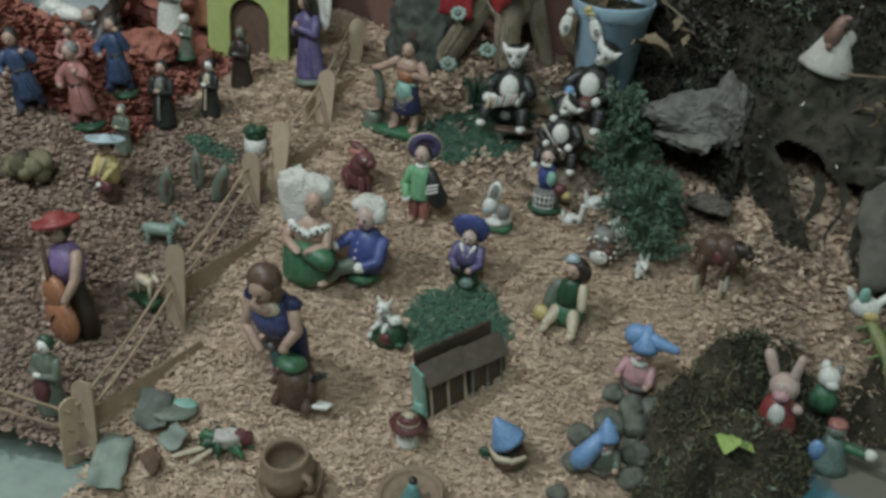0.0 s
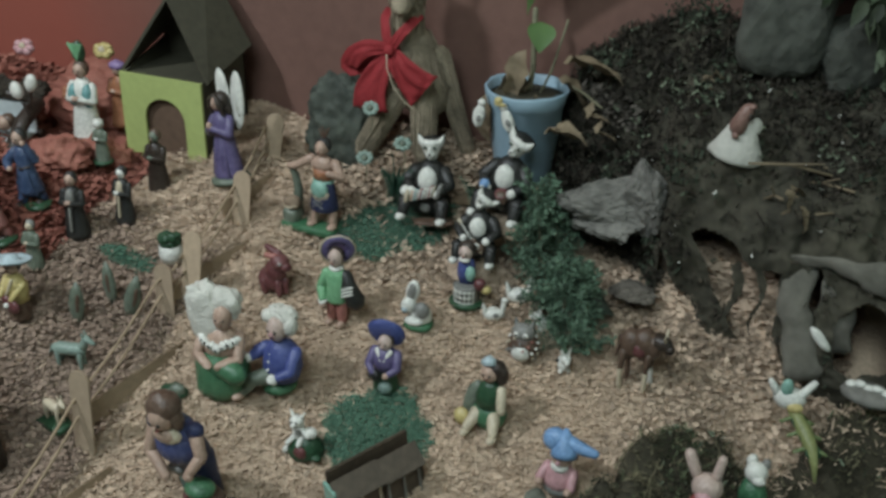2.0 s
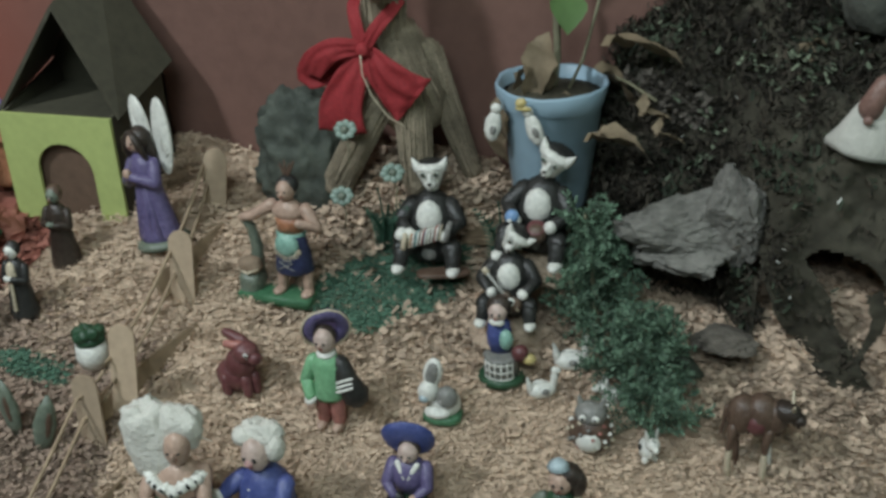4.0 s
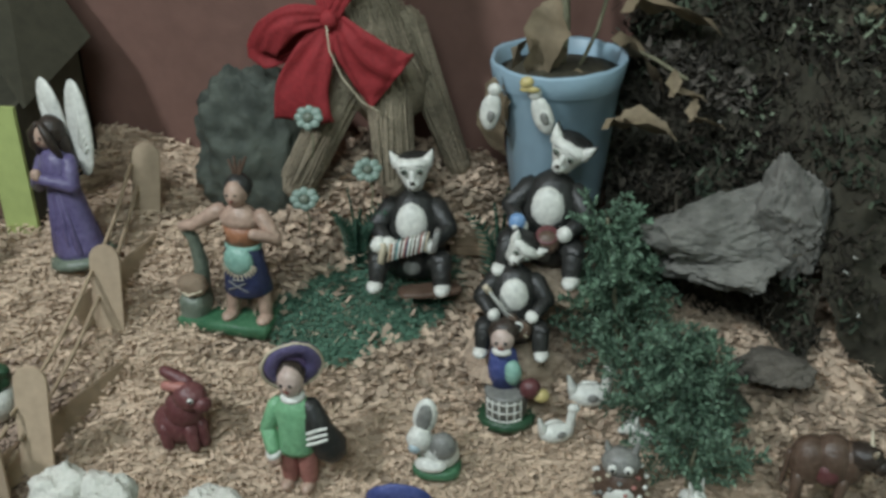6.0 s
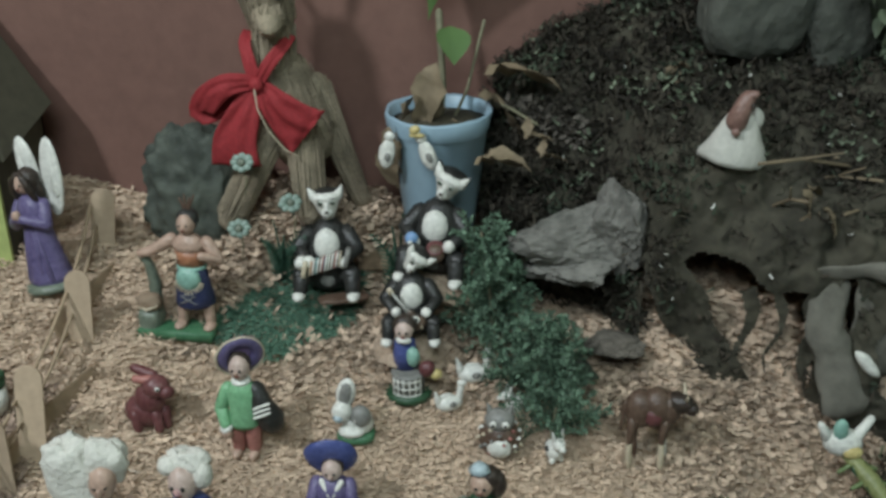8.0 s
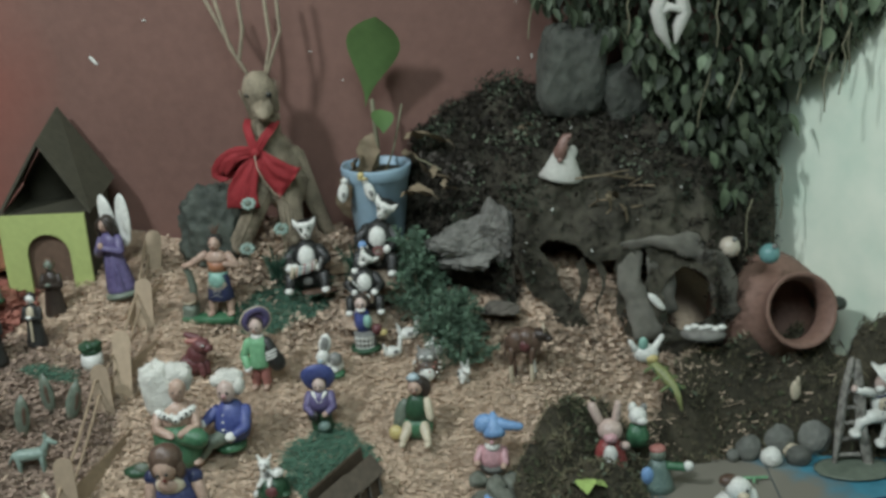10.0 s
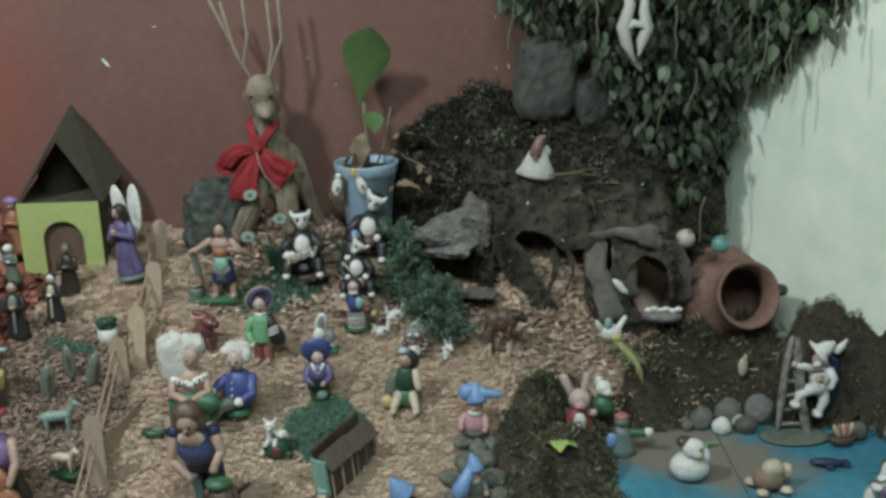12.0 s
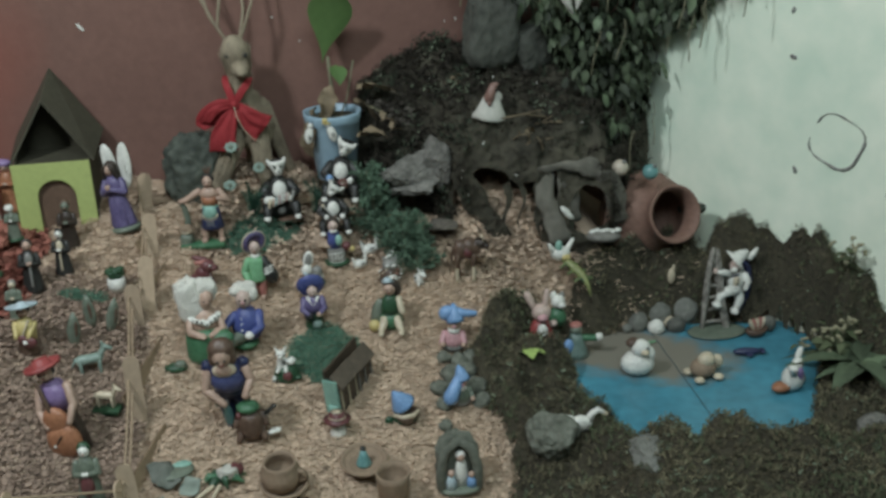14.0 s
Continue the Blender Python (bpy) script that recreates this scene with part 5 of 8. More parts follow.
def pilgrim(robe, hair, base, reach):
    """A striding robed figure with one arm raised, 10 cm high."""
    c = Clay()
    if base:
        c.block((0.2, -0.2, 0.15), (2.1, 1.6, 0.45), base, power=3)
    for q, x1, y1 in ((-1, -0.9, -0.9), (1, 1.0, 0.5)):
        c.limb((0.4 * q, 0, 3.4), (x1, y1, 0.7), 0.8, 0.55, robe)
        c.ball((x1, y1 - 0.5, 0.5), (0.45, 0.8, 0.36), DARKBROWN)
    c.lathe([(1.5, 1.6), (1.6, 2.2), (1.2, 4.2), (1.02, 5.2), (1.3, 6.5), (0.95, 7.3), (0.4, 7.8)], robe, sy=0.85, wob=0.07, seg=24)
    for k in range(6):
        c.path([(-1.2 + 0.5 * k, -1.05 + 0.12 * abs(k - 2.5), 1.7), (-0.9 + 0.36 * k, -0.95, 3.4), (-0.5 + 0.22 * k, -0.8, 5.0)], [0.24, 0.18, 0.1], robe, 6)
    c.path([(-1.0, -0.5, 5.1), (0, -0.95, 5.0), (1.0, -0.5, 5.2)], 0.16, DARKBROWN, 6)
    c.limb((-1.2, 0, 6.8), (-2.2, -0.5, 5.6), 0.58, 0.6, robe)
    c.limb((-2.2, -0.5, 5.6), (-1.2, -1.5, 5.2), 0.6, 0.4, robe)
    c.ball((-1.0, -1.6, 5.2), 0.36, SKIN)
    c.limb((1.2, 0, 6.8), (2.0, -0.4, 6.2), 0.56, 0.56, robe)
    c.limb((2.0, -0.4, 6.2), (1.5, -1.0, reach), 0.55, 0.4, robe)
    c.ball((1.5, -1.2, reach + 0.3), 0.36, SKIN)
    c.ball((0.1, -0.25, 8.65), (0.75, 0.78, 0.92), SKIN)
    c.ball((0.15, 0.15, 8.95), (0.88, 0.82, 0.95), hair)
    c.face((0.1, -0.25, 8.65), 0.75)
    return c


pilgrim(ROBE_BLUE, BLACK, None, 7.2).make("walker_figurine", "dark blue robed clay figure leaning forward", "figurine", -0.362, -0.309, 20, 0.86, tilt=(4, -10))
pilgrim(ROBE_PINK, GREY, DARKGREEN, 6.6).make("walker_figurine", "salmon pink robed clay figure on a green base", "figurine", -0.311, -0.292, -10, 0.86, tilt=(4, -9))
pilgrim(ROBE_BLUE, BLACK, DARKGREEN, 8.2).make("walker_figurine", "blue robed clay figure beside a pink one", "figurine", -0.307, -0.244, 0, 0.82, tilt=(2, -4))
walker(ROBE_PINK, ROBE_PINK, BROWN).make("walker_figurine", "small red clothed clay figure near the cradle", "figurine", -0.352, -0.262, 30, 0.62)

# white-aproned figure with green feather hat and its companion
c = robed(WHITE, BROWN, SKIN)
c.ball((-0.9, -0.3, 5.8), (0.75, 1.0, 1.5), TEAL)
c.ball((0.9, -0.3, 5.8), (0.75, 1.0, 1.5), TEAL)
c.ball((0, 0.1, 10.9), (0.9, 0.55, 1.3), DARKGREEN)
for k in range(5):
    c.limb((0, -0.3, 10.0), (-0.8 + 0.4 * k, -0.5, 11.9), 0.12, 0.16, LIGHTGREEN, 6)
c.make("feathered_figurine", "white skirted clay figure with a green feather hat", "figurine", -0.324, -0.134, 5, 0.90, z=0.072)
c = robed(GREYGREEN, WHITE, WHITE, None, DARKGREEN)
c.ball((-0.2, -0.3, 9.0), (1.2, 1.0, 1.1), WHITE)
c.make("drummer_figurine", "small clay figure with a round white head", "figurine", -0.289, -0.158, 0, 0.47, z=0.064)
c = robed(ORANGE, LILAC, SKIN)
c.ball((0, 0, 9.4), (1.4, 1.0, 0.8), LILAC)
c.make("hooded_figurine", "small clay figure with a lilac cap", "figurine", -0.300, -0.105, 0, 0.70, z=0.085)

# open cradle box with a swaddled doll
cradle = empty("cradle", (-0.442, -0.172, 0.066))
cradle.matrix_world = pose(-0.440, -0.172, 0.072, 4, 5, 8)
CW, CD, CH = 5.6, 3.2, 3.9
for pts, r in (([(-CW, -CD, 0), (0, -CD - 0.3, -0.1), (CW, -CD, 0)], 0.62), ([(-CW, CD, CH), (0, CD, CH + 0.3), (CW, CD, CH)], 0.7), ([(-CW, -CD, 0), (-CW, 0, CH * 0.75), (-CW, CD, CH)], 0.6), ([(CW, -CD, 0), (CW + 0.1, 0, CH * 0.75), (CW, CD, CH)], 0.75), ([(-CW, CD, 0), (0, CD, 0), (CW, CD, 0)], 0.5)):
    c = Clay()
    c.path(pts, r, DARKBROWN, 10)
    cm_part("frame_bar", c, cradle, "dark brown rough bar", 0.3)
LINING = mat("pale_lining_paper", (0.46, 0.50, 0.50), 0.8, 0.15, 120, 12, 0.2)
part("lining", box_bm(0.108, 0.064, 0.003, (0, 0, 0.004), 0.001), LINING, cradle, "pale blue-grey lining")
part("lining", box_bm(0.108, 0.003, 0.040, (0, 0.028, 0.021), 0.001), LINING, cradle, "pale blue-grey lining")
part("lining", box_bm(0.003, 0.060, 0.034, (-0.053, 0.0, 0.018), 0.001), LINING, cradle, "pale blue-grey lining")
tagged(cradle, "open dark brown cradle box with a pale lining", "cradle")
c = Clay()
c.ball((0, 0, 0.9), (2.7, 1.1, 0.9), WHITE)
c.ball((-0.8, -0.2, 1.3), (1.2, 0.9, 0.7), WHITE)
c.ball((2.9, 0.1, 1.2), (0.8, 0.75, 0.8), SKIN)
c.ball((3.2, 0.4, 1.4), (0.75, 0.7, 0.8), BROWN)
c.make("swaddled_doll", "white swaddled clay doll lying in the cradle", "doll", -0.432, -0.176, 6, 1.05, z=0.083, tilt=(0, 4))
for x, z, r in ((-0.382, 0.126, -20), (-0.364, 0.137, 15), (-0.505, 0.120, 10)):
    c = Clay()
    c.ball((0, 0, 0.4), (0.75, 0.65, 1.1), WHITE)
    c.limb((0, 0, -0.4), (0.1, 0.3, -3.0), 0.18, 0.2, DARKBROWN, 6)
    c.make("white_bead", "white egg-shaped bead on a short stick", "bead", x, -0.165, 0, 0.9, z=z, tilt=(0, r), group="white beads")
for x, y, z, sd in ((-0.432, -0.138, 0.120, 61), (-0.395, -0.128, 0.118, 62), (-0.465, -0.135, 0.116, 63)):
    rock("moss_clump", "dark brown-green dry moss clump behind the cradle", x, y, z, (0.015, 0.012, 0.011), sd, LITTER, 0, 0.6)
rock("paper_rock", "crumpled red-orange paper rock by the wall", -0.36, -0.06, 0.09, (0.07, 0.05, 0.035), 12, RED_CLOTH, 0, 0.4)
rock("paper_rock", "crumpled orange paper rock under the cradle", -0.44, -0.155, 0.046, (0.09, 0.06, 0.026), 14, RED_CLOTH, 0, 0.4)
rock("paper_rock", "low crumpled red paper mound by the card house", -0.318, -0.128, 0.056, (0.040, 0.03, 0.024), 16, RED_CLOTH, 0, 0.4)
rock("paper_rock", "small crumpled red paper mound", -0.33, -0.175, 0.07, (0.03, 0.025, 0.02), 15, RED_CLOTH, 0, 0.5)
for x, y, m, lab in ((-0.335, -0.075, YELLOW, "yellow paper flower"), (-0.345, -0.12, ORANGE, "orange ring-shaped bead"), (-0.42, -0.10, PINK, "faded pink flower cluster")):
    c = Clay()
    for k in range(7):
        a = 2 * math.pi * k / 7
        c.ball((math.cos(a) * 0.7, math.sin(a) * 0.5, 0.6 + 0.2 * (k % 2)), (0.5, 0.4, 0.45), m)
    c.ball((0, 0, 0.9), 0.4, CREAM)
    c.make("flower", lab + " on the red paper", "flower", x, y, 0, 1.1, z=0.15 if m is not ORANGE else 0.115, tilt=(50, 0))

# left field musicians
c = Clay()
c.lathe([(1.6, 0), (1.7, 0.5), (1.3, 2.8), (1.5, 4.6), (1.0, 5.8), (0.4, 6.2)], BROWN, sy=0.8)
c.lathe([(1.55, 2.6), (1.7, 4.6), (1.1, 5.9), (0.4, 6.2)], YELLOW, sy=0.85)
c.ball((0, -0.1, 7.3), (0.95, 0.9, 1.0), SKIN)
c.ball((0, 0.25, 7.5), (1.0, 0.9, 1.0), BLACK)
c.lathe([(0.1, 9.0), (0.8, 8.8), (1.0, 8.3), (2.3, 8.2), (2.5, 8.5), (2.4, 8.1), (1.0, 7.9)], PALE_BLUE, rot=(-12, -6, 0))
c.ball((0.9, -1.6, 2.6), (1.3, 0.5, 1.0), MAROON)
c.ball((0.0, -1.6, 3.2), (0.8, 0.45, 0.7), MAROON)
c.limb((-0.2, -1.6, 3.4), (1.2, -1.3, 6.2), 0.2, 0.2, CREAM, 6)
c.ball((0.5, -2.05, 2.8), 0.4, WHITE)
for s in (-1, 1):
    c.limb((1.5 * s, 0, 5.2), (1.0 * s, -1.6, 3.6), 0.5, 0.4, YELLOW)
c.face((0, -0.1, 7.3), 0.9)
c.make("guitar_figurine", "yellow shirted clay guitarist with a pale blue sombrero", "figurine", -0.247, -0.347, -10, 0.72)

c = Clay()
c.lathe([(1.5, 0), (1.6, 3), (1.3, 6), (1.9, 8.6), (1.2, 9.8), (0.5, 10.3)], DARKBROWN, sy=0.8)
c.lathe([(1.5, 6.2), (2.0, 8.4), (1.3, 9.9), (0.5, 10.2)], LILAC, sy=0.9)
c.ball((0, -0.2, 11.3), (1.0, 1.0, 1.1), SKIN)
c.ball((0, 0.3, 11.4), (1.1, 1.0, 1.1), BLACK)
c.lathe([(0.1, 13.4), (1.0, 13.2), (1.25, 12.2), (2.1, 12.1), (2.3, 12.6), (2.3, 12.0), (1.2, 11.7)], RED, rot=(-4, -4, 0), seg=22)
c.ball((-0.4, -2.0, 2.6), (2.3, 1.0, 2.5), ORANGE)
c.ball((-0.4, -1.9, 5.4), (1.7, 0.9, 1.9), ORANGE)
c.limb((-0.4, -2.2, 6.5), (-0.8, -1.6, 11.0), 0.3, 0.25, BROWN, 8)
c.ball((-0.5, -3.0, 3.2), (0.12, 0.1, 0.8), BLACK, (0, 50, 0))
c.ball((-1.4, -2.9, 2.4), 0.16, WHITE)
for s in (-1, 1):
    c.limb((1.9 * s, 0, 9.0), (2.3 * s, -1.2, 6.8), 0.6, 0.5, SKIN)
    c.limb((2.3 * s, -1.2, 6.8), (1.5 * s, -2.4, 5.0), 0.5, 0.4, SKIN)
c.face((0, -0.2, 11.3), 1.0)
c.make("cello_figurine", "clay musician in a red sombrero with an orange cello", "figurine", -0.180, -0.470, -12, 0.84, tilt=(0, -15))

c = walker(DARKGREEN, GREEN, BLACK)
c.ball((0.3, -1.5, 4.6), (1.2, 0.6, 1.6), BROWN)
c.make("fiddler_figurine", "dark green clothed clay musician", "figurine", -0.290, -0.462, 10, 0.66)


def four_legged(body, legs=None, head=None, tail=True):
    legs, head = legs or body, head or body
    c = Clay()
    c.limb((-1.6, 0, 2.9), (1.5, 0, 3.0), 0.95, 0.9, body, 12)
    for x in (-1.7, 1.5):
        for y in (-0.55, 0.55):
            c.limb((x, y, 2.5), (x + 0.1, y, 0.3), 0.38, 0.26, legs, 8)
    c.limb((1.8, 0, 3.3), (2.7, -0.2, 4.9), 0.65, 0.5, body, 10)
    c.limb((2.6, -0.2, 5.0), (3.7, -0.4, 4.5), 0.55, 0.36, head, 10)
    for s in (-1, 1):
        c.limb((2.5, 0.3 * s - 0.2, 5.4), (2.3, 0.4 * s - 0.2, 6.0), 0.2, 0.1, head, 6)
    if tail:
        c.limb((-2.4, 0, 3.2), (-3.2, 0.1, 1.9), 0.25, 0.15, legs, 6)
    return c


four_legged(DULL_MINT).make("toy_horse", "small dull mint green toy horse", "toy animal", -0.179, -0.365, 12, 0.65)
c = four_legged(CREAM)
c.box((0, 0, -0.6), (6.0, 3.6, 1.2), DARKGREEN)
c.make("toy_goat", "small cream toy goat on a dark green base", "toy animal", -0.158, -0.417, -15, 0.5, dz=0.008)
for x, y, r in ((-0.202, -0.326, 12), (-0.184, -0.296, -8), (-0.164, -0.30, 30)):
    c = Clay()
    c.lathe([(0.5, 0), (0.9, 1.2), (1.15, 3.0), (0.8, 5.0), (0.15, 6.4)], GREYGREEN, sy=0.6)
    c.ball((0.3, -0.4, 3.2), (0.4, 0.3, 1.6), BROWN)
    c.make("seed_pod", "upright dull green dry pod stuck in the ground", "pod", x, y, r, 0.68, tilt=(0, r * 0.5), group="dry pods")
planter = empty("tiny_planter", (-0.160, -0.233, ground_z(-0.160, -0.233)))
planter.matrix_world = pose(-0.160, -0.233, ground_z(-0.160, -0.233)) @ Matrix.Scale(0.72, 4)
c = Clay()
c.lathe([(1.3, 0), (1.6, 1.2), (1.5, 2.6), (1.3, 2.6), (1.2, 1.0)], WHITE)
cm_part("planter_pot", c, planter, "", 0.1)
c = Clay()
c.ball((0, 0, 2.9), (1.5, 1.4, 0.9), DARKGREEN)
for k in range(9):
    a = k * 2.4
    c.ball((math.cos(a) * 0.9, math.sin(a) * 0.9, 3.2 + 0.3 * (k % 3)), (0.8, 0.7, 0.7), DARKGREEN)
cm_part("bush", c, planter, "dark green clay bush", 0.25)
tagged(planter, "tiny white planter with a dark green bush", "planter")
c = Clay()
for k in range(12):
    a = k * 2.4
    c.ball((math.cos(a) * 1.6, math.sin(a) * 1.2, 1.0 + 0.5 * (k % 3)), (1.0, 0.9, 0.9), MOSS_OLIVE)
c.make("moss_clump", "low dull green-brown moss clump on the dirt", "moss", -0.316, -0.374, 0, 0.95, lump=0.4)
c = robed(GREYGREEN, DARKGREEN, WHITE)
c.ball((0, -1.2, 3.6), (1.0, 0.7, 1.8), MAROON)
c.make("elf_figurine", "small grey-green clay figure with white face and maroon front", "figurine", -0.163, -0.538, 0, 0.72)
c = Clay()
c.ball((0, 0, 0.6), (2.0, 1.3, 0.9), DARKGREEN)
c.ball((0.8, -0.2, 1.2), (1.1, 0.8, 0.9), GREYGREEN)
c.make("moss_clump", "dark green lump on the shavings", "moss", -0.088, -0.345, 0, 0.7, lump=0.3)

# dancer on green base
c = Clay()
c.box((-1.4, 0, 0.35), (6.4, 3.4, 0.9), GREEN)
c.block((-3.7, -0.3, 1.1), (0.95, 1.2, 1.3), GREYGREEN, power=3, rough=0.1)
c.path([(-3.5, 0.4, 2.0), (-3.4, 0.5, 4.2), (-3.7, 0.4, 6.0), (-4.1, 0.0, 6.9)], [0.62, 0.5, 0.42, 0.3], GREYGREEN, 10)
c.block((-3.6, -0.6, 2.9), (1.0, 0.75, 0.75), CLAY, power=2.6, rough=0.12)
c.path([(-4.4, -1.1, 2.7), (-3.6, -1.4, 2.5), (-2.8, -1.1, 2.8)], 0.12, CREAM, 6)
for s in (-1, 1):
    c.limb((0.2 + 0.9 * s, 0, 3.6), (0.2 + 1.2 * s, -0.2, 1.2), 0.6, 0.45, SKIN)
    c.ball((0.2 + 1.25 * s, -0.6, 1.0), (0.5, 0.85, 0.35), SKIN)
c.lathe([(1.55, 2.7), (1.68, 2.9), (1.6, 3.6), (1.42, 4.8), (1.22, 6.0), (1.1, 6.2)], NAVY, (0.2, 0, 0), sy=0.8, wob=0.03)
for a, b in (((-0.55, -1.3, 3.35), (0.7, -1.3, 3.95)), ((-0.45, -1.3, 3.95), (0.8, -1.32, 3.3)), ((-0.2, -1.28, 4.1), (0.6, -1.28, 4.15))):
    c.limb(a, b, 0.06, 0.05, GREY, 5)
c.ball((0.15, -0.86, 5.35), (1.05, 0.55, 1.05), MINT)
c.lathe([(1.2, 5.9), (1.26, 6.1), (1.2, 6.3)], MINT, (0.2, 0, 0), sy=0.82)
for k in range(13):
    a = math.pi * (k + 0.5) / 13
    c.limb((0.15 - 1.0 * math.cos(a), -1.25 + 0.25 * abs(math.cos(a)), 5.15 - 0.72 * math.sin(a)), (0.15 - 1.25 * math.cos(a), -1.22 + 0.3 * abs(math.cos(a)), 5.05 - 0.95 * math.sin(a)), 0.08, 0.06, CREAM, 5)
c.lathe([(1.14, 6.2), (1.16, 7.0), (1.26, 7.6)], ORANGE, (0.2, 0, 0), sy=0.78)
c.lathe([(1.2, 7.4), (1.45, 8.2), (0.85, 8.8), (0.4, 9.1)], SKIN, (0.2, 0, 0), sy=0.7)
c.limb((-1.3, 0, 8.4), (-3.2, -0.2, 7.3), 0.55, 0.42, SKIN)
c.limb((-3.2, -0.2, 7.3), (-4.0, -0.1, 7.0), 0.42, 0.35, SKIN)
c.limb((1.7, 0, 8.3), (2.7, -0.3, 7.0), 0.55, 0.45, SKIN)
c.limb((2.7, -0.3, 7.0), (1.6, -1.2, 7.6), 0.45, 0.35, SKIN)
c.ball((0.2, -0.2, 9.9), (0.75, 0.8, 0.9), SKIN)
c.ball((0.2, 0.25, 10.2), (0.95, 0.8, 0.9), BLACK)
c.face((0.2, -0.2, 9.9), 0.75)
for k in range(4):
    c.limb((0.2, 0.2, 10.6), (-0.3 + 0.4 * k, 0.3, 11.9 + 0.3 * (k % 2)), 0.14, 0.10, BROWN, 6)
c.make("dancer_figurine", "clay dancer in blue skirt and mint apron on green base", "figurine", -0.044, -0.138, -4, 0.90)

# tuxedo cat band
def cat(extra, head_dx=0.0, nod=(0, 0, 0)):
    """A seated black and white cat musician, 10 cm high."""
    c = Clay()
    c.lathe([(1.9, 0.3), (2.25, 1.6), (2.1, 3.4), (1.9, 5.0), (1.3, 6.0), (0.5, 6.6)], BLACK, sy=0.85)
    c.ball((0, -1.2, 4.35), (1.2, 0.8, 1.55), WHITE)
    c.ball((0, -1.4, 1.3), (0.8, 0.6, 0.8), GREY)
    for s in (-1, 1):
        c.limb((1.2 * s, -0.5, 1.6), (2.2 * s, -2.2, 2.0), 1.0, 0.85, BLACK)
        c.limb((2.2 * s, -2.2, 2.0), (2.3 * s, -2.9, 0.6), 0.8, 0.62, BLACK)
        c.ball((2.4 * s, -3.2, 0.3), (0.6, 1.0, 0.45), WHITE)
        c.limb((1.6 * s, 0, 5.2), (2.6 * s, -0.9, 4.0), 0.8, 0.68, BLACK)
        c.limb((2.6 * s, -0.9, 4.0), (1.7 * s, -2.2, 3.3), 0.65, 0.5, BLACK)
        c.ball((1.5 * s, -2.4, 3.2), 0.55, WHITE)
    hx = head_dx
    e = Euler([radians(a) for a in nod]).to_matrix()
    mid = Vector((hx, -0.3, 8.0))

    def on_head(x, y, z):
        return tuple(mid + e @ Vector((x, y, z)))

    def turned(prof, m, dy=0.0, sx=1.0, sy=1.0):
        zc = sum(z for _, z in prof) / len(prof)
        p = on_head(0, dy, zc)
        c.lathe(prof, m, (p[0], p[1], p[2] - zc), nod, 18, sx, sy)

    c.limb((hx * 0.4, 0, 6.0), on_head(0, 0.2, -1.0), 0.62, 0.5, BLACK)
    turned([(0.2, -1.62), (0.52, -1.4), (0.78, -0.8), (1.12, -0.05), (1.36, 0.55), (1.34, 0.85), (0.9, 1.02), (0.1, 1.05)], WHITE, 0.0, 1.0, 0.72)
    turned([(0.2, -1.2), (0.7, -0.8), (1.15, 0.0), (1.38, 0.6), (1.32, 0.98), (0.8, 1.16), (0.1, 1.18)], BLACK, 0.42, 1.0, 0.72)
    c.ball(on_head(0, -0.72, -0.75), (0.5, 0.42, 0.5), WHITE, nod)
    c.limb(on_head(0, -0.62, 0.5), on_head(0, -0.98, -0.55), 0.2, 0.24, WHITE, 8)
    for s in (-1, 1):
        c.path([on_head(0.98 * s, -0.1, 0.55), on_head(1.25 * s, -0.05, 1.0), on_head(1.48 * s, 0.0, 1.45)], [0.5, 0.34, 0.08], WHITE, 8)
        c.path([on_head(1.0 * s, 0.25, 0.55), on_head(1.28 * s, 0.28, 1.02), on_head(1.52 * s, 0.25, 1.52)], [0.48, 0.33, 0.08], BLACK, 8)
        c.ball(on_head(0.55 * s, -0.92, 0.22), (0.25, 0.12, 0.2), GREYGREEN, nod, 8)
        c.ball(on_head(0.55 * s, -1.02, 0.22), (0.11, 0.07, 0.14), BLACK, nod, 6)
        c.limb(on_head(0.3 * s, -0.9, 0.62), on_head(0.85 * s, -0.85, 0.55), 0.05, 0.04, GREY, 5)
        c.limb(on_head(0.1 * s, -1.12, -0.95), on_head(0.42 * s, -0.95, -0.82), 0.05, 0.04, DARKBROWN, 5)
    c.ball(on_head(0, -1.2, -0.55), (0.2, 0.12, 0.13), DARKBROWN, nod, 8)
    extra(c)
    return c


def accordion(c):
    c.block((1.5, -2.9, 0.05), (2.3, 1.0, 0.25), BROWN, (0, 0, 18))
    cols = [CREAM, ORANGE, WHITE, GREY, TEAL, WHITE, BROWN, WHITE, SALMON, NAVY, WHITE, GREYGREEN, WHITE, BROWN, WHITE, GREY, SALMON, WHITE, GREY, CREAM]
    for k, m in enumerate(cols):
        c.box((-1.35 + 0.138 * k, -2.55, 2.75 + 0.045 * k), (0.125, 0.9, 1.35 - 0.16 * (k % 2)), m, (0, 10, 0))
    c.box((-1.85, -2.55, 2.68), (0.42, 1.1, 1.55), CREAM, (0, 10, 0))
    c.box((1.9, -2.5, 3.68), (0.42, 1.1, 1.55), GREY, (0, 10, 0))
    c.ball((-2.15, -2.6, 3.2), (0.62, 0.6, 0.62), WHITE)


def maracas(c):
    c.ball((-1.7, -2.6, 3.6), (0.6, 0.55, 0.6), SKY)
    c.ball((-1.7, -2.9, 3.4), 0.3, WHITE)
    c.ball((0.4, -2.5, 2.5), (0.9, 0.7, 0.8), BROWN)
    c.lathe([(0.72, 0), (0.78, 0.1), (0.7, 0.2), (0.2, 0.1)], MAROON, (0.4, -2.6, 2.95), (35, 0, 0))


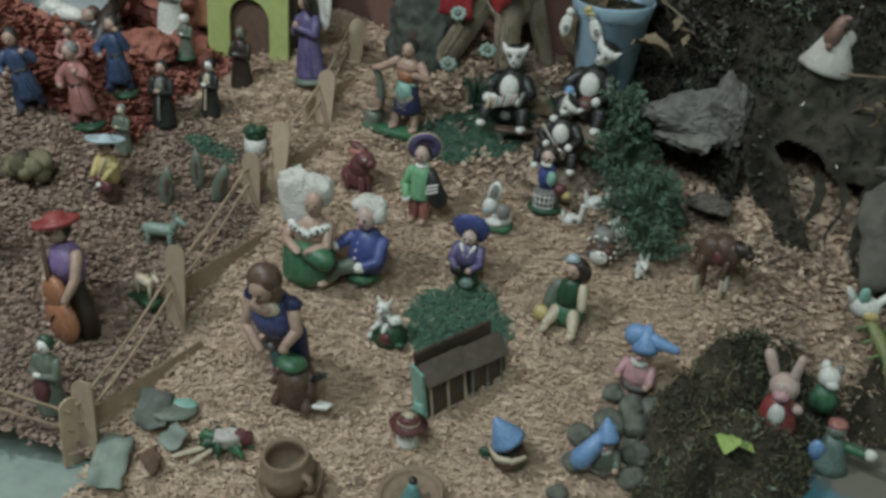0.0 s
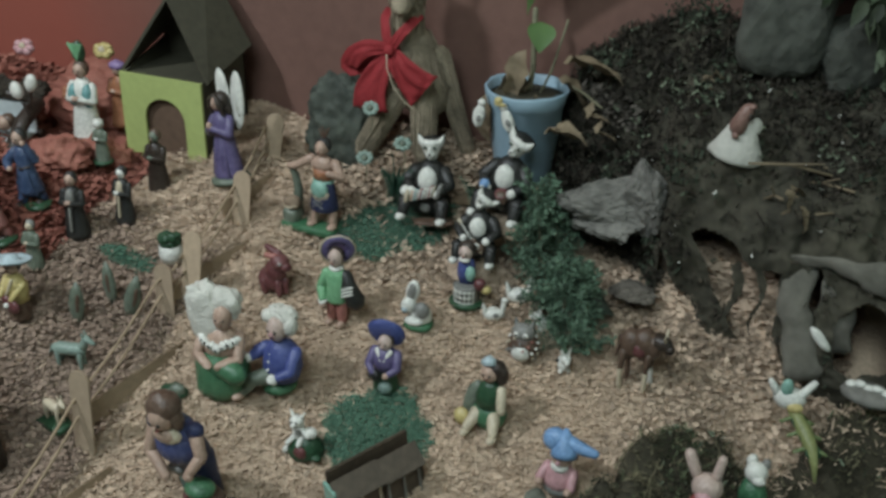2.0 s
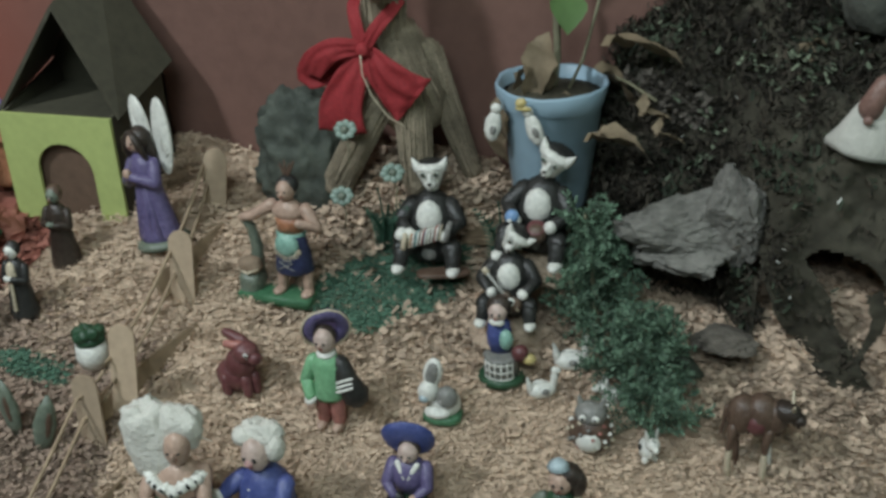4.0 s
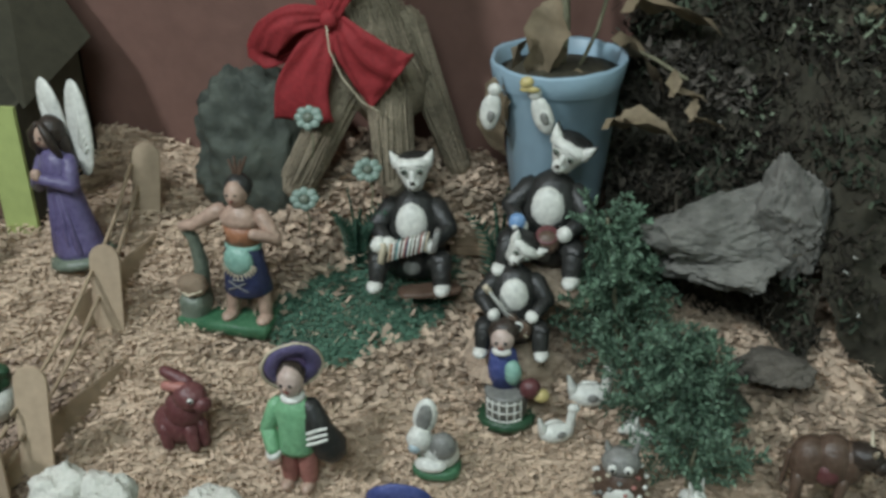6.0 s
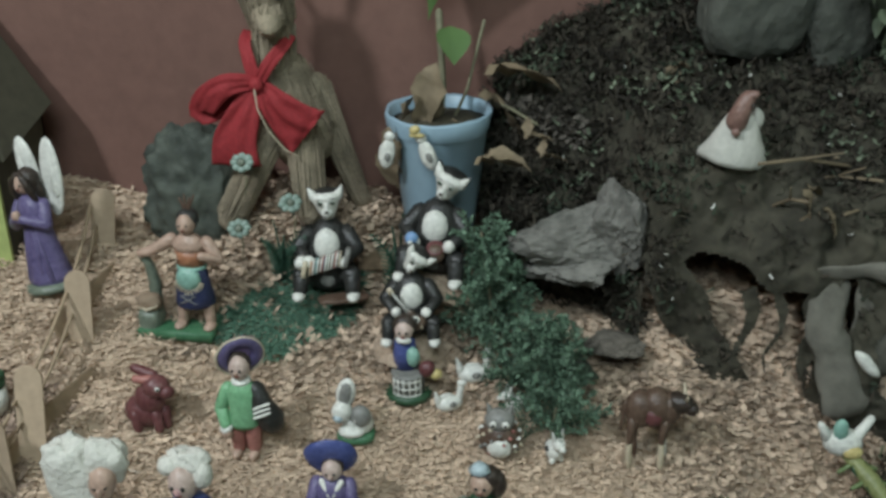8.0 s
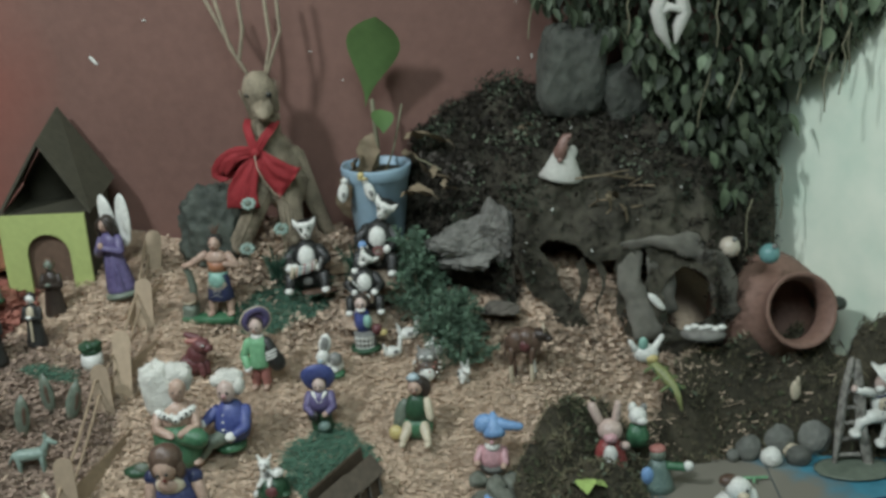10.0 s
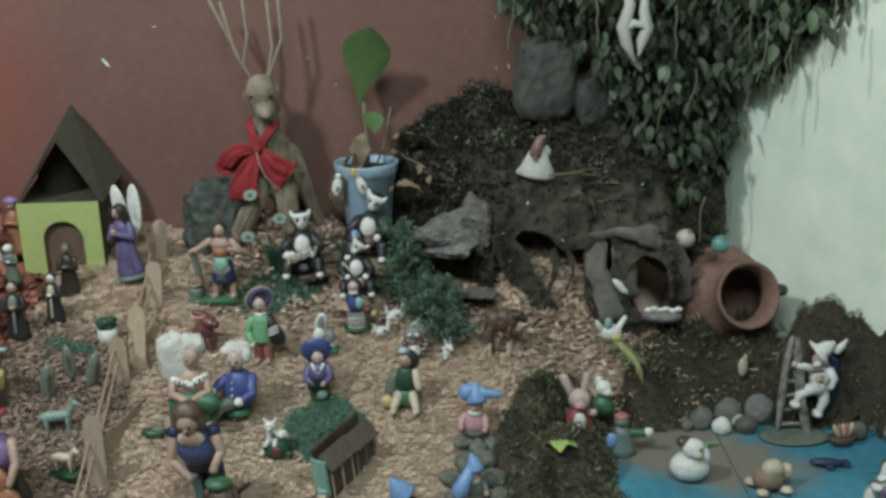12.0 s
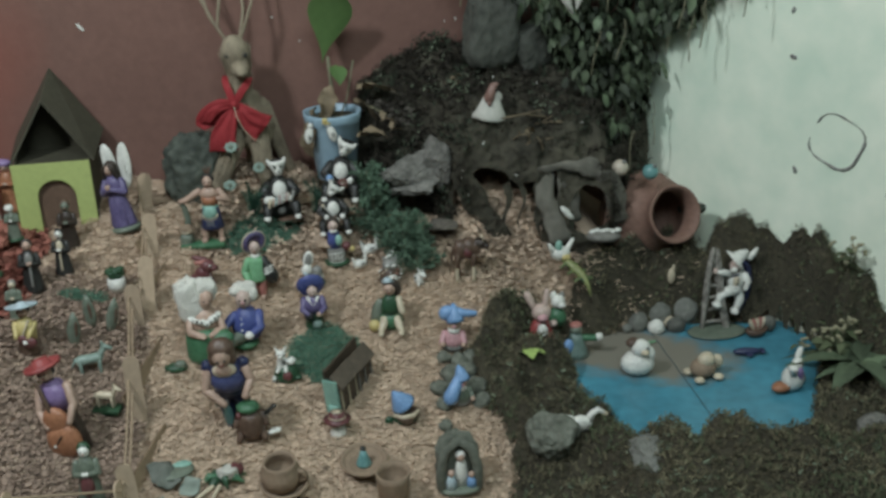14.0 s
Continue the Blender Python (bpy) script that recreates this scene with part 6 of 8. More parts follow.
def guitar(c):
    for at, r in (((0.75, -2.75, 2.3), (0.95, 0.4, 0.85)), ((-0.15, -2.75, 3.0), (0.75, 0.38, 0.68))):
        c.ball(at, r, DARKBROWN, (0, 38, 0))
        c.ball((at[0], at[1] - 0.12, at[2]), (r[0] * 0.86, r[1], r[2] * 0.86), BROWN, (0, 38, 0))
    c.limb((-0.3, -3.0, 3.3), (-1.9, -2.7, 5.3), 0.17, 0.15, GREY, 6)
    c.box((-2.1, -2.7, 5.55), (0.5, 0.2, 0.8), CREAM, (0, -38, 0))
    for k in range(3):
        c.limb((0.95 + 0.1 * k, -3.2, 2.05 + 0.08 * k), (-1.95 + 0.08 * k, -2.85, 5.3 + 0.06 * k), 0.025, 0.025, WHITE, 4)
    c.lathe([(0.38, 0), (0.42, 0.06), (0.38, 0.12)], WHITE, (0.45, -3.2, 2.62), (85, 0, 0))
    c.lathe([(0.26, 0), (0.26, 0.14)], BLACK, (0.45, -3.22, 2.62), (85, 0, 0))
    c.box((1.05, -3.15, 1.95), (0.55, 0.12, 0.16), CREAM, (0, 38, 0))


cat(accordion, nod=(2, -4, 4)).make("cat_figurine", "seated black and white clay cat playing a striped accordion", "figurine", 0.049, -0.088, 4, 0.86, dz=0.003, tilt=(-6, 0), group="cat band")
cat(maracas, head_dx=0.7, nod=(6, 20, -10)).make("cat_figurine", "seated black and white clay cat with a blue rattle", "figurine", 0.132, -0.102, -6, 0.86, z=0.066, tilt=(-4, 4), group="cat band")
cat(guitar, head_dx=0.35, nod=(26, 36, 12)).make("cat_figurine", "seated black and white clay cat with tilted head playing a guitar", "figurine", 0.117, -0.132, 6, 0.72, z=0.029, tilt=(-4, 2), group="cat band")
crag("cat_ledge", "brown earth ledge under the seated clay cats", 0.138, -0.096, 0.046, (0.032, 0.026, 0.022), 19, SOIL, 10, 6)
crag("cat_ledge", "low brown earth ledge in front of the blue pot", 0.120, -0.132, 0.010, (0.028, 0.024, 0.017), 20, SOIL, -10, 6)
for k, (x, y, z) in enumerate(((-0.009, -0.1, 0.147), (-0.016, -0.1, 0.094), (0.025, -0.1, 0.116))):
    c = Clay()
    for j in range(8):
        a = 2 * math.pi * j / 8
        c.ball((math.cos(a) * 0.75, 0, math.sin(a) * 0.6), (0.42, 0.22, 0.36), DULL_MINT, seg=8)
    c.ball((0, -0.2, 0), (0.4, 0.2, 0.35), GREYGREEN, seg=8)
    c.path([(0, 0.2, -0.3), (0.3, 0.6, -1.6), (0.1, 1.2, -3.0)], 0.07, STEM, 6)
    c.make("flower", "dull grey-green daisy bead on a thin stalk", "flower", x, y, 15 * k, 0.78, z=z, tilt=(-25, 0), group="daisy beads")


def palm(x, y, h, n, seed, lean, label):
    """A plastic fern: arching fronds, each a stalk with narrow leaflets along it."""
    r = random.Random(seed)
    b = empty("plastic_fern", (x, y, ground_z(x, y)))
    for k in range(n):
        a = 2 * math.pi * k / n + r.uniform(-0.3, 0.3)
        ln = h * r.uniform(0.75, 1.1)
        out = Vector((math.cos(a) * 0.42 + lean, math.sin(a) * 0.35 - 0.1, 0))
        pts = [out * ln * t * t * 0.9 + Vector((0, 0, ln * (t - 0.16 * t * t))) for t in (0, 0.2, 0.4, 0.6, 0.8, 1.0)]
        c = Clay()
        c.path([p * 100 for p in pts], [0.10, 0.09, 0.08, 0.07, 0.05, 0.03], DARKGREEN, 5)
        for q in range(1, 14):
            t = q / 13.5
            p = out * ln * t * t * 0.9 + Vector((0, 0, ln * (t - 0.16 * t * t)))
            d = (out * t * 1.8 + Vector((0, 0, 1 - 0.32 * t))).normalized()
            wide = d.cross(Vector((math.sin(a), -math.cos(a), 0.3))).normalized()
            for e in (-1, 1):
                tip_ = p + (wide * e * 0.9 + d * 0.7) * h * 0.17 * (1.15 - t)
                c.limb(p * 100, tip_ * 100, 0.09, 0.05, FERN, 4)
        cm_part("frond", c, b)
    tagged(b, label, "fern")


FERN = mat("fern_green_plastic", (0.035, 0.085, 0.055), 0.6, 0.35, 200, 30, 0.1)
palm(0.012, -0.088, 0.056, 8, 3, 0.05, "dark green plastic fern tuft behind the cat band")
palm(0.102, -0.082, 0.070, 8, 5, 0.1, "dark green plastic fern tuft beside the blue pot")
bm = box_bm(0.030, 0.016, 0.008, bevel=0.0015)
for v in bm.verts:
    v.co += Vector((0.002 * noise.noise(v.co * 90), 0, 0.0015 * noise.noise(v.co * 120 + Vector((3, 0, 0)))))
ob = finish("wood_block", bm, [DULL_STICK], None, False)
ob.matrix_world = pose(0.084, -0.072, ground_z(0.084, -0.072) + 0.006, 8, -3, -4)
tagged(ob, "small rough tan wood block lying by the wall", "wood block")

# middle row
c = Clay()
c.ball((-0.4, 0.1, 1.5), (1.9, 1.4, 1.6), MAROON)
c.ball((0.2, -0.1, 2.8), (1.4, 1.2, 1.5), MAROON)
c.ball((1.0, -0.4, 4.2), (1.25, 1.05, 1.05), MAROON)
c.ball((2.0, -0.7, 3.9), (0.65, 0.7, 0.6), MAROON)
c.limb((0.6, 0.1, 5.0), (-1.0, 0.4, 5.5), 0.5, 0.42, MAROON)
c.limb((0.5, -0.4, 4.9), (-0.7, -0.4, 4.8), 0.42, 0.36, SALMON)
c.ball((1.4, -1.25, 4.4), (0.25, 0.18, 0.25), WHITE, seg=8)
c.ball((1.45, -1.38, 4.4), (0.12, 0.1, 0.13), BLACK, seg=8)
for x, y in ((1.0, -0.9), (1.5, -0.2), (-0.8, -1.1)):
    c.limb((x - 0.2, y + 0.2, 1.6), (x, y, 0.3), 0.5, 0.42, MAROON)
c.make("rabbit_figurine", "glossy maroon sitting clay rabbit", "figurine", -0.056, -0.216, 0, 0.80, lump=0.15)

c = Clay()
for s in (-1, 1):
    c.limb((0.6 * s, 0, 3.9), (0.68 * s, -0.1, 1.0), 0.78, 0.6, SALMON)
    c.ball((0.72 * s, -0.45, 0.45), (0.42, 0.8, 0.42), SKIN)
c.lathe([(1.32, 3.1), (1.42, 3.5), (1.2, 4.9), (1.36, 6.3), (1.0, 7.0), (0.5, 7.4)], LIGHTGREEN, sy=0.8, wob=0.02)
c.lathe([(0.62, 7.05), (0.82, 7.2), (0.78, 7.4), (0.5, 7.55)], WHITE)
c.ball((0, -0.15, 8.5), (0.86, 0.86, 1.08), PALE_SKIN)
c.ball((-0.15, 0.3, 8.75), (0.98, 0.82, 1.0), DARKBROWN)
c.lathe([(0.1, 10.6), (0.55, 10.5), (0.8, 10.0), (0.9, 9.7), (1.5, 9.6), (1.85, 9.8), (1.93, 9.98)], PURPLE, (-0.15, 0.75, -0.75), (-59, -66, 0), 26)
c.lathe([(0.8, 9.56), (1.5, 9.5), (1.9, 9.72)], LILAC, (-0.15, 0.75, -0.75), (-59, -66, 0), 26)
rim = [Vector((1.95 * math.cos(2 * math.pi * k / 26), 1.95 * math.sin(2 * math.pi * k / 26), 0)) for k in range(27)]
tip = Euler((radians(-59), radians(-66), 0)).to_matrix()
c.path([tip @ v + Vector((-0.15, 0.62, 9.12)) for v in rim], 0.12, CREAM, 6)
c.limb((-1.2, 0, 6.4), (-1.85, -0.3, 4.7), 0.62, 0.56, LIGHTGREEN)
c.limb((-1.85, -0.3, 4.7), (-1.35, -0.9, 3.5), 0.56, 0.5, LIGHTGREEN)
c.lathe([(0.5, 3.1), (0.56, 3.3), (0.5, 3.5)], WHITE, (-1.28, -1.0, -0.1), (20, -10, 0), 10)
c.ball((-1.2, -1.1, 2.8), (0.46, 0.42, 0.5), SKIN)
c.limb((1.1, 0.1, 6.5), (1.7, -0.1, 4.9), 0.7, 0.95, BLACK, 12)
c.limb((1.7, -0.1, 4.9), (2.2, 0.2, 3.5), 0.95, 1.15, BLACK, 12)
for k in range(3):
    c.limb((1.25, -1.02 - 0.06 * k, 5.25 - 0.42 * k), (2.5, -0.85 - 0.06 * k, 5.75 - 0.42 * k), 0.13, 0.10, WHITE, 6)
c.face((0, -0.15, 8.5), 0.86)
c.make("sombrero_figurine", "green shirted clay man in purple sombrero with striped blanket", "figurine", 0.013, -0.222, -4, 0.83)

c = Clay()
c.block((0.5, 0, 0.5), (1.9, 1.5, 0.6), GREEN, power=3)
c.ball((0.7, 0.1, 1.9), (1.6, 1.3, 1.5), WHITE)
c.ball((1.1, -0.5, 2.9), (1.1, 0.9, 1.2), GREY)
c.ball((0.2, -1.0, 1.4), (1.3, 0.7, 0.6), WHITE)
c.ball((-0.7, -0.5, 3.4), (1.05, 0.95, 1.1), WHITE)
c.ball((-0.95, -1.2, 3.0), (0.55, 0.4, 0.45), PALE_BLUE, seg=8)
c.ball((-0.3, -0.1, 5.2), (0.95, 0.5, 1.75), WHITE, (0, 12, 0), 16)
c.ball((-0.3, -0.42, 5.3), (0.62, 0.28, 1.3), GREY, (0, 12, 0), 12)
for k in range(7):
    c.limb((0.6 + 0.18 * k, -1.3 + 0.05 * k, 2.6 - 0.1 * k), (0.75 + 0.18 * k, -1.2 + 0.05 * k, 3.3 - 0.1 * k), 0.08, 0.05, WHITE, 5)
c.make("bunny_figurine", "white clay rabbit with one tall ear on a green base", "figurine", 0.081, -0.197, 0, 0.72)

c = Clay()
c.lathe([(2.0, 0), (2.1, 0.4), (1.9, 0.7)], DARKGREEN, sy=0.9)
c.lathe([(1.45, 0.5), (1.5, 2.4), (1.6, 2.6), (1.3, 2.7)], GREY)
for k in range(6):
    a = -math.pi / 2 + (k - 2.5) * 0.36
    c.box((1.5 * math.cos(a), 1.5 * math.sin(a), 1.5), (0.12, 0.12, 1.8), WHITE, (0, 0, math.degrees(a)))
for z in (0.8, 1.5, 2.2):
    for k in range(5):
        a = -math.pi / 2 + (k - 2) * 0.36
        c.box((1.5 * math.cos(a), 1.5 * math.sin(a), z), (0.1, 0.6, 0.12), WHITE, (0, 0, math.degrees(a)))
c.lathe([(1.0, 2.6), (1.1, 4.2), (0.9, 5.4), (0.4, 5.9)], BLUE, (-0.3, 0.5, 0), sy=0.8)
c.ball((-0.3, 0.1, 6.6), (0.85, 0.85, 0.95), PALE_SKIN)
c.face((-0.3, 0.1, 6.6), 0.85)
c.ball((-0.3, 0.55, 6.9), (1.1, 0.9, 1.0), DARKBROWN)
c.ball((-0.3, -0.4, 5.9), (0.7, 0.4, 0.35), WHITE)
c.ball((0.5, -0.3, 4.2), (0.6, 0.6, 1.0), MINT)
c.ball((1.7, -0.4, 3.1), (0.75, 0.7, 0.75), MAROON)
c.ball((2.5, -0.4, 2.6), (0.6, 0.5, 0.5), YELLOW)
c.make("well_figurine", "clay well with a white lattice and a blue dressed girl", "figurine", 0.118, -0.160, 0, 0.82)


def goose(c_, beak=ORANGE):
    c = Clay()
    c.ball((0, 0, 1.1), (1.7, 1.0, 1.0), c_)
    c.limb((1.3, 0, 1.6), (1.5, 0, 3.3), 0.45, 0.4, c_)
    c.ball((1.6, 0, 3.5), (0.6, 0.5, 0.5), c_)
    c.limb((-1.3, 0, 1.5), (-1.7, 0, 2.9), 0.5, 0.15, c_)
    c.ball((0.2, -0.95, 1.4), (0.45, 0.15, 0.4), GREY, seg=8)
    c.ball((0, 0.9, 1.3), (1.0, 0.3, 0.6), c_)
    return c


goose(WHITE).make("goose_figurine", "white clay goose beside the well", "figurine", 0.148, -0.166, 25, 0.62, group="geese")
goose(WHITE).make("goose_figurine", "white clay goose with raised head and tail", "figurine", 0.164, -0.142, 10, 0.72, group="geese")
for x, y, r, s, lab in ((0.196, -0.160, 200, 0.66, "small white clay dog with black spots"), (0.224, -0.190, -60, 0.70, "small white clay dog sitting up with pointed ears")):
    c = Clay()
    c.ball((0, 0, 1.1), (1.2, 0.8, 1.1), WHITE)
    c.ball((1.0, 0, 2.4), (0.8, 0.7, 0.7), WHITE)
    c.ball((1.7, 0, 2.2), (0.5, 0.35, 0.35), WHITE)
    for q in (-1, 1):
        c.limb((0.8, 0.4 * q, 3.0), (0.7, 0.6 * q, 3.8), 0.3, 0.1, WHITE, 6)
        c.ball((0.6, 0.5 * q, 0.3), (0.4, 0.3, 0.4), WHITE)
    c.ball((-0.1, -0.7, 1.4), (0.4, 0.2, 0.35), BLACK, seg=8)
    c.make("dog_figurine", lab, "figurine", x, y, r, s, group="little dogs")
c = Clay()
c.ball((0, 0, 1.6), (1.8, 1.5, 1.8), BROWN)
c.ball((0, -0.2, 3.4), (1.3, 1.1, 1.0), GREY)
c.ball((0, -0.9, 1.3), (1.1, 0.8, 1.1), WHITE)
for q in (-1, 1):
    c.limb((0.8 * q, 0, 4.0), (1.0 * q, 0, 4.8), 0.35, 0.1, GREY, 6)
    c.ball((0.5 * q, -1.15, 3.5), (0.35, 0.2, 0.35), WHITE, seg=8)
    c.ball((0.5 * q, -1.32, 3.5), 0.14, BLACK, seg=6)
for k in range(44):
    a, z = k * 2.4, 0.4 + 2.6 * (k / 44)
    w = math.sqrt(max(0.1, 1 - ((z - 1.6) / 1.85) ** 2))
    c.ball((1.8 * w * math.cos(a), 1.5 * w * math.sin(a), z), (0.2, 0.2, 0.15), (GREY, CREAM, WHITE, SALMON)[k % 4], seg=6)
c.make("owl_figurine", "speckled grey and white clay owl", "figurine", 0.186, -0.192, 0, 0.85)

c = Clay()
c.ball((-0.9, 0, 3.6), (1.5, 1.15, 1.5), BROWN)
c.ball((0.5, -0.05, 3.7), (1.6, 1.2, 1.6), BROWN)
c.ball((1.6, -0.1, 3.7), (1.2, 1.0, 1.3), BROWN)
c.limb((2.0, -0.2, 4.3), (3.1, -0.6, 4.4), 0.85, 0.65, DARKBROWN)
c.ball((3.5, -0.8, 4.1), (0.6, 0.5, 0.5), DARKBROWN)
for q in (-1, 1):
    c.limb((2.9, -0.6 + 0.4 * q, 4.9), (2.9, -0.6 + 0.9 * q, 5.5), 0.2, 0.1, CREAM, 6)
for x, y, m in ((-1.7, -0.6, CREAM), (1.2, -0.7, CREAM), (-1.1, 0.6, BROWN), (1.6, 0.6, WHITE)):
    c.limb((x, y, 2.8), (x - 0.15, y - 0.1, 1.4), 0.5, 0.32, BROWN)
    c.limb((x - 0.15, y - 0.1, 1.3), (x - 0.1, y - 0.1, 0.15), 0.3, 0.3, m)
c.limb((-2.3, 0, 4.0), (-2.6, -0.1, 2.0), 0.22, 0.16, BROWN)
c.ball((0.2, -0.9, 3.4), (0.9, 0.4, 0.7), MAROON)
c.v = [(x * 0.78, y, z + 0.9 if z > 1.35 else z * 1.5) for x, y, z in c.v]
c.make("cow_figurine", "brown clay cow with white lower legs", "figurine", 0.290, -0.186, 2, 0.98, dz=0.002)

# old couple
c = Clay()
c.lathe([(2.9, 0), (3.1, 1.0), (2.9, 4.2), (2.4, 5.0), (0.3, 5.2)], GREEN, (-0.2, 0, 0), sy=0.85)
c.limb((-0.5, -1.0, 4.4), (2.6, -2.6, 4.0), 1.3, 1.2, GREEN)
c.lathe([(2.0, 4.6), (2.2, 6.2), (1.6, 7.5), (0.7, 8.5)], SKIN, sy=0.8)
for k in range(9):
    a = math.pi * (k + 0.3) / 9
    c.ball((2.0 * math.cos(a), -1.9 * math.sin(a) * 0.8 - 0.2, 6.4 + 0.7 * abs(math.cos(a))), (0.6, 0.45, 0.5), WHITE, seg=8)
    c.ball((2.0 * math.cos(a), -1.9 * math.sin(a) * 0.8 - 0.6, 6.45 + 0.7 * abs(math.cos(a))), (0.2, 0.15, 0.2), BLACK, seg=6)
for s in (-1, 1):
    c.limb((2.0 * s, 0, 7.0), (2.4 * s, -1.4, 5.2), 0.7, 0.6, SKIN)
    c.limb((2.4 * s, -1.4, 5.2), (0.6 * s, -2.7, 4.8), 0.6, 0.5, SKIN)
c.ball((0.5, -0.4, 9.7), (1.05, 1.1, 1.6), SKIN, (0, 10, 0))
c.ball((0.5, -1.4, 9.4), (0.25, 0.3, 0.3), SKIN)
c.block((-1.7, 0.5, 9.5), (2.1, 1.3, 3.6), COTTON, (0, -9, 0), 3.0, 40, 30, 0.13)
c.block((0.5, 0.5, 11.0), (1.7, 1.1, 1.7), COTTON, (0, 24, 0), 3.0, 28, 20, 0.18)
c.ball((1.5, 0.4, 10.2), (0.55, 0.7, 1.2), COTTON)
c.wisps((-1.7, 0.4, 9.5), (2.1, 1.3, 3.6), 26, 0.6, COTTON, 4, 0.03)
c.wisps((0.5, 0.4, 11.0), (1.7, 1.1, 1.7), 12, 0.5, COTTON, 5, 0.03)
c.face((0.5, -0.4, 9.7), 1.1)
c.make("grandmother_figurine", "clay old woman with big white cotton hair and a green dress", "figurine", -0.050, -0.320, 8, 0.80, lump=0.35)
c = Clay()
c.ball((0, 0, 0.9), (2.0, 2.2, 0.9), GREEN)
c.limb((0.5, -0.2, 2.6), (-1.6, -2.6, 2.4), 1.2, 0.9, GREYGREEN)
c.limb((-1.6, -2.6, 2.4), (-2.6, -3.4, 0.8), 0.8, 0.6, GREYGREEN)
c.ball((-2.9, -3.8, 0.6), (0.7, 1.0, 0.5), SKIN)
c.lathe([(1.9, 2.0), (2.3, 3.6), (2.1, 5.4), (1.2, 6.6), (0.6, 7.0)], BLUE, (0.5, 0, 0), sy=0.9)
for k in range(3):
    c.ball((0.0, -2.05 + 0.25 * k, 3.8 + 0.9 * k), 0.18, WHITE, seg=6)
c.limb((-1.3, -0.4, 5.6), (-2.4, -1.6, 4.6), 0.8, 0.6, BLUE)
c.ball((-2.7, -1.9, 4.5), 0.6, WHITE)
c.limb((2.3, 0, 5.6), (2.6, -1.6, 4.0), 0.8, 0.7, BLUE)
c.limb((2.6, -1.6, 4.0), (1.4, -2.6, 3.4), 0.7, 0.5, BLUE)
c.ball((1.1, -2.8, 3.3), (0.7, 0.6, 0.6), WHITE)
c.ball((0.4, -0.5, 8.4), (1.2, 1.2, 1.5), PALE_SKIN)
c.ball((0.4, -1.6, 8.2), (0.3, 0.35, 0.3), PINK)
c.block((0.5, 0.4, 9.5), (1.75, 1.05, 1.4), COTTON, (0, 0, 0), 2.6, 30, 20, 0.2)
c.wisps((0.6, 0.3, 9.6), (1.8, 1.05, 1.4), 16, 0.4, COTTON, 6, 0.03)
c.ball((1.8, 0.0, 8.9), (0.8, 0.9, 1.2), COTTON, (0, 0, 0), 16)
c.ball((-0.7, -0.2, 9.6), (1.0, 0.9, 0.8), COTTON, (0, 0, 0), 16)
c.face((0.4, -0.5, 8.4), 1.2)
c.make("grandfather_figurine", "clay old man in a blue coat with white cotton hair", "figurine", -0.006, -0.300, -6, 0.80, lump=0.2)

c = Clay()
c.lathe([(1.7, 0), (1.8, 0.5), (1.4, 2.4), (1.3, 3.4), (0.4, 3.6)], DARKGREEN, sy=0.9)
c.ball((0.5, -1.5, 1.0), (1.0, 0.9, 0.9), FADED_TEAL)
c.lathe([(1.5, 2.8), (1.9, 4.2), (1.75, 5.4), (1.2, 6.1), (0.5, 6.5)], PURPLE, sy=0.8)
for q in (-1, 1):
    c.limb((0.2 * q, -1.25, 4.9), (0.95 * q, -0.75, 6.2), 0.22, 0.3, WHITE, 8)
    c.limb((1.6 * q, 0, 5.5), (2.0 * q, -1.1, 4.0), 0.7, 0.6, PURPLE)
    c.limb((2.0 * q, -1.1, 4.0), (1.1 * q, -2.0, 3.4), 0.55, 0.45, PURPLE)
c.ball((0.9, -2.2, 3.3), 0.48, SKIN)
c.ball((-0.9, -1.9, 2.9), (0.9, 0.6, 0.8), BLACK)
c.ball((0, -0.3, 7.2), (1.0, 0.95, 1.1), PALE_SKIN)
c.ball((0, -1.25, 7.0), (0.2, 0.25, 0.22), PALE_SKIN)
c.ball((0, 0.25, 7.4), (1.12, 0.9, 1.05), DARKBROWN)
c.lathe([(0.9, -0.15), (2.0, -0.05), (2.55, 0.35), (2.6, 0.5), (2.0, 0.2), (1.25, 0.2), (1.15, 1.1), (0.7, 1.5), (0.1, 1.55)], BLUE, (-0.2, 0.75, 7.6), (-72, -12, 0), 24, wob=0.03)
c.face((0, -0.3, 7.2), 0.95)
c.make("blue_hat_figurine", "clay man in a wide blue hat and purple jacket", "figurine", 0.080, -0.260, 0, 0.68)

c = Clay()
c.ball((0.2, 0, 1.6), (2.0, 1.6, 1.7), GREEN)
for s in (-1, 1):
    c.limb((0.9 * s + 0.2, -0.8, 2.0), (1.5 * s + 0.2, -2.2, 0.7), 0.75, 0.5, CREAM)
    c.ball((1.55 * s + 0.2, -2.5, 0.4), (0.5, 0.8, 0.4), CREAM)
c.lathe([(1.4, 2.2), (1.5, 4.0), (1.0, 5.4), (0.5, 5.9)], DARKGREEN, (0.2, 0, 0), sy=0.8)
c.ball((0.2, -0.2, 6.8), (0.95, 0.9, 1.0), SKIN)
c.ball((0.5, 0.3, 7.1), (1.3, 1.0, 1.1), DARKBROWN)
c.lathe([(0.3, 7.9), (0.9, 8.0), (0.4, 8.5)], PALE_BLUE, (0.0, 0.0, 0))
c.ball((1.3, 0.3, 6.6), (0.8, 0.7, 1.2), DARKBROWN)
c.ball((-1.8, 0.3, 2.6), (1.0, 0.9, 2.6), GREYGREEN, (0, 14, 0))
c.ball((-2.3, -1.2, 1.2), (0.9, 0.7, 1.0), YELLOW)
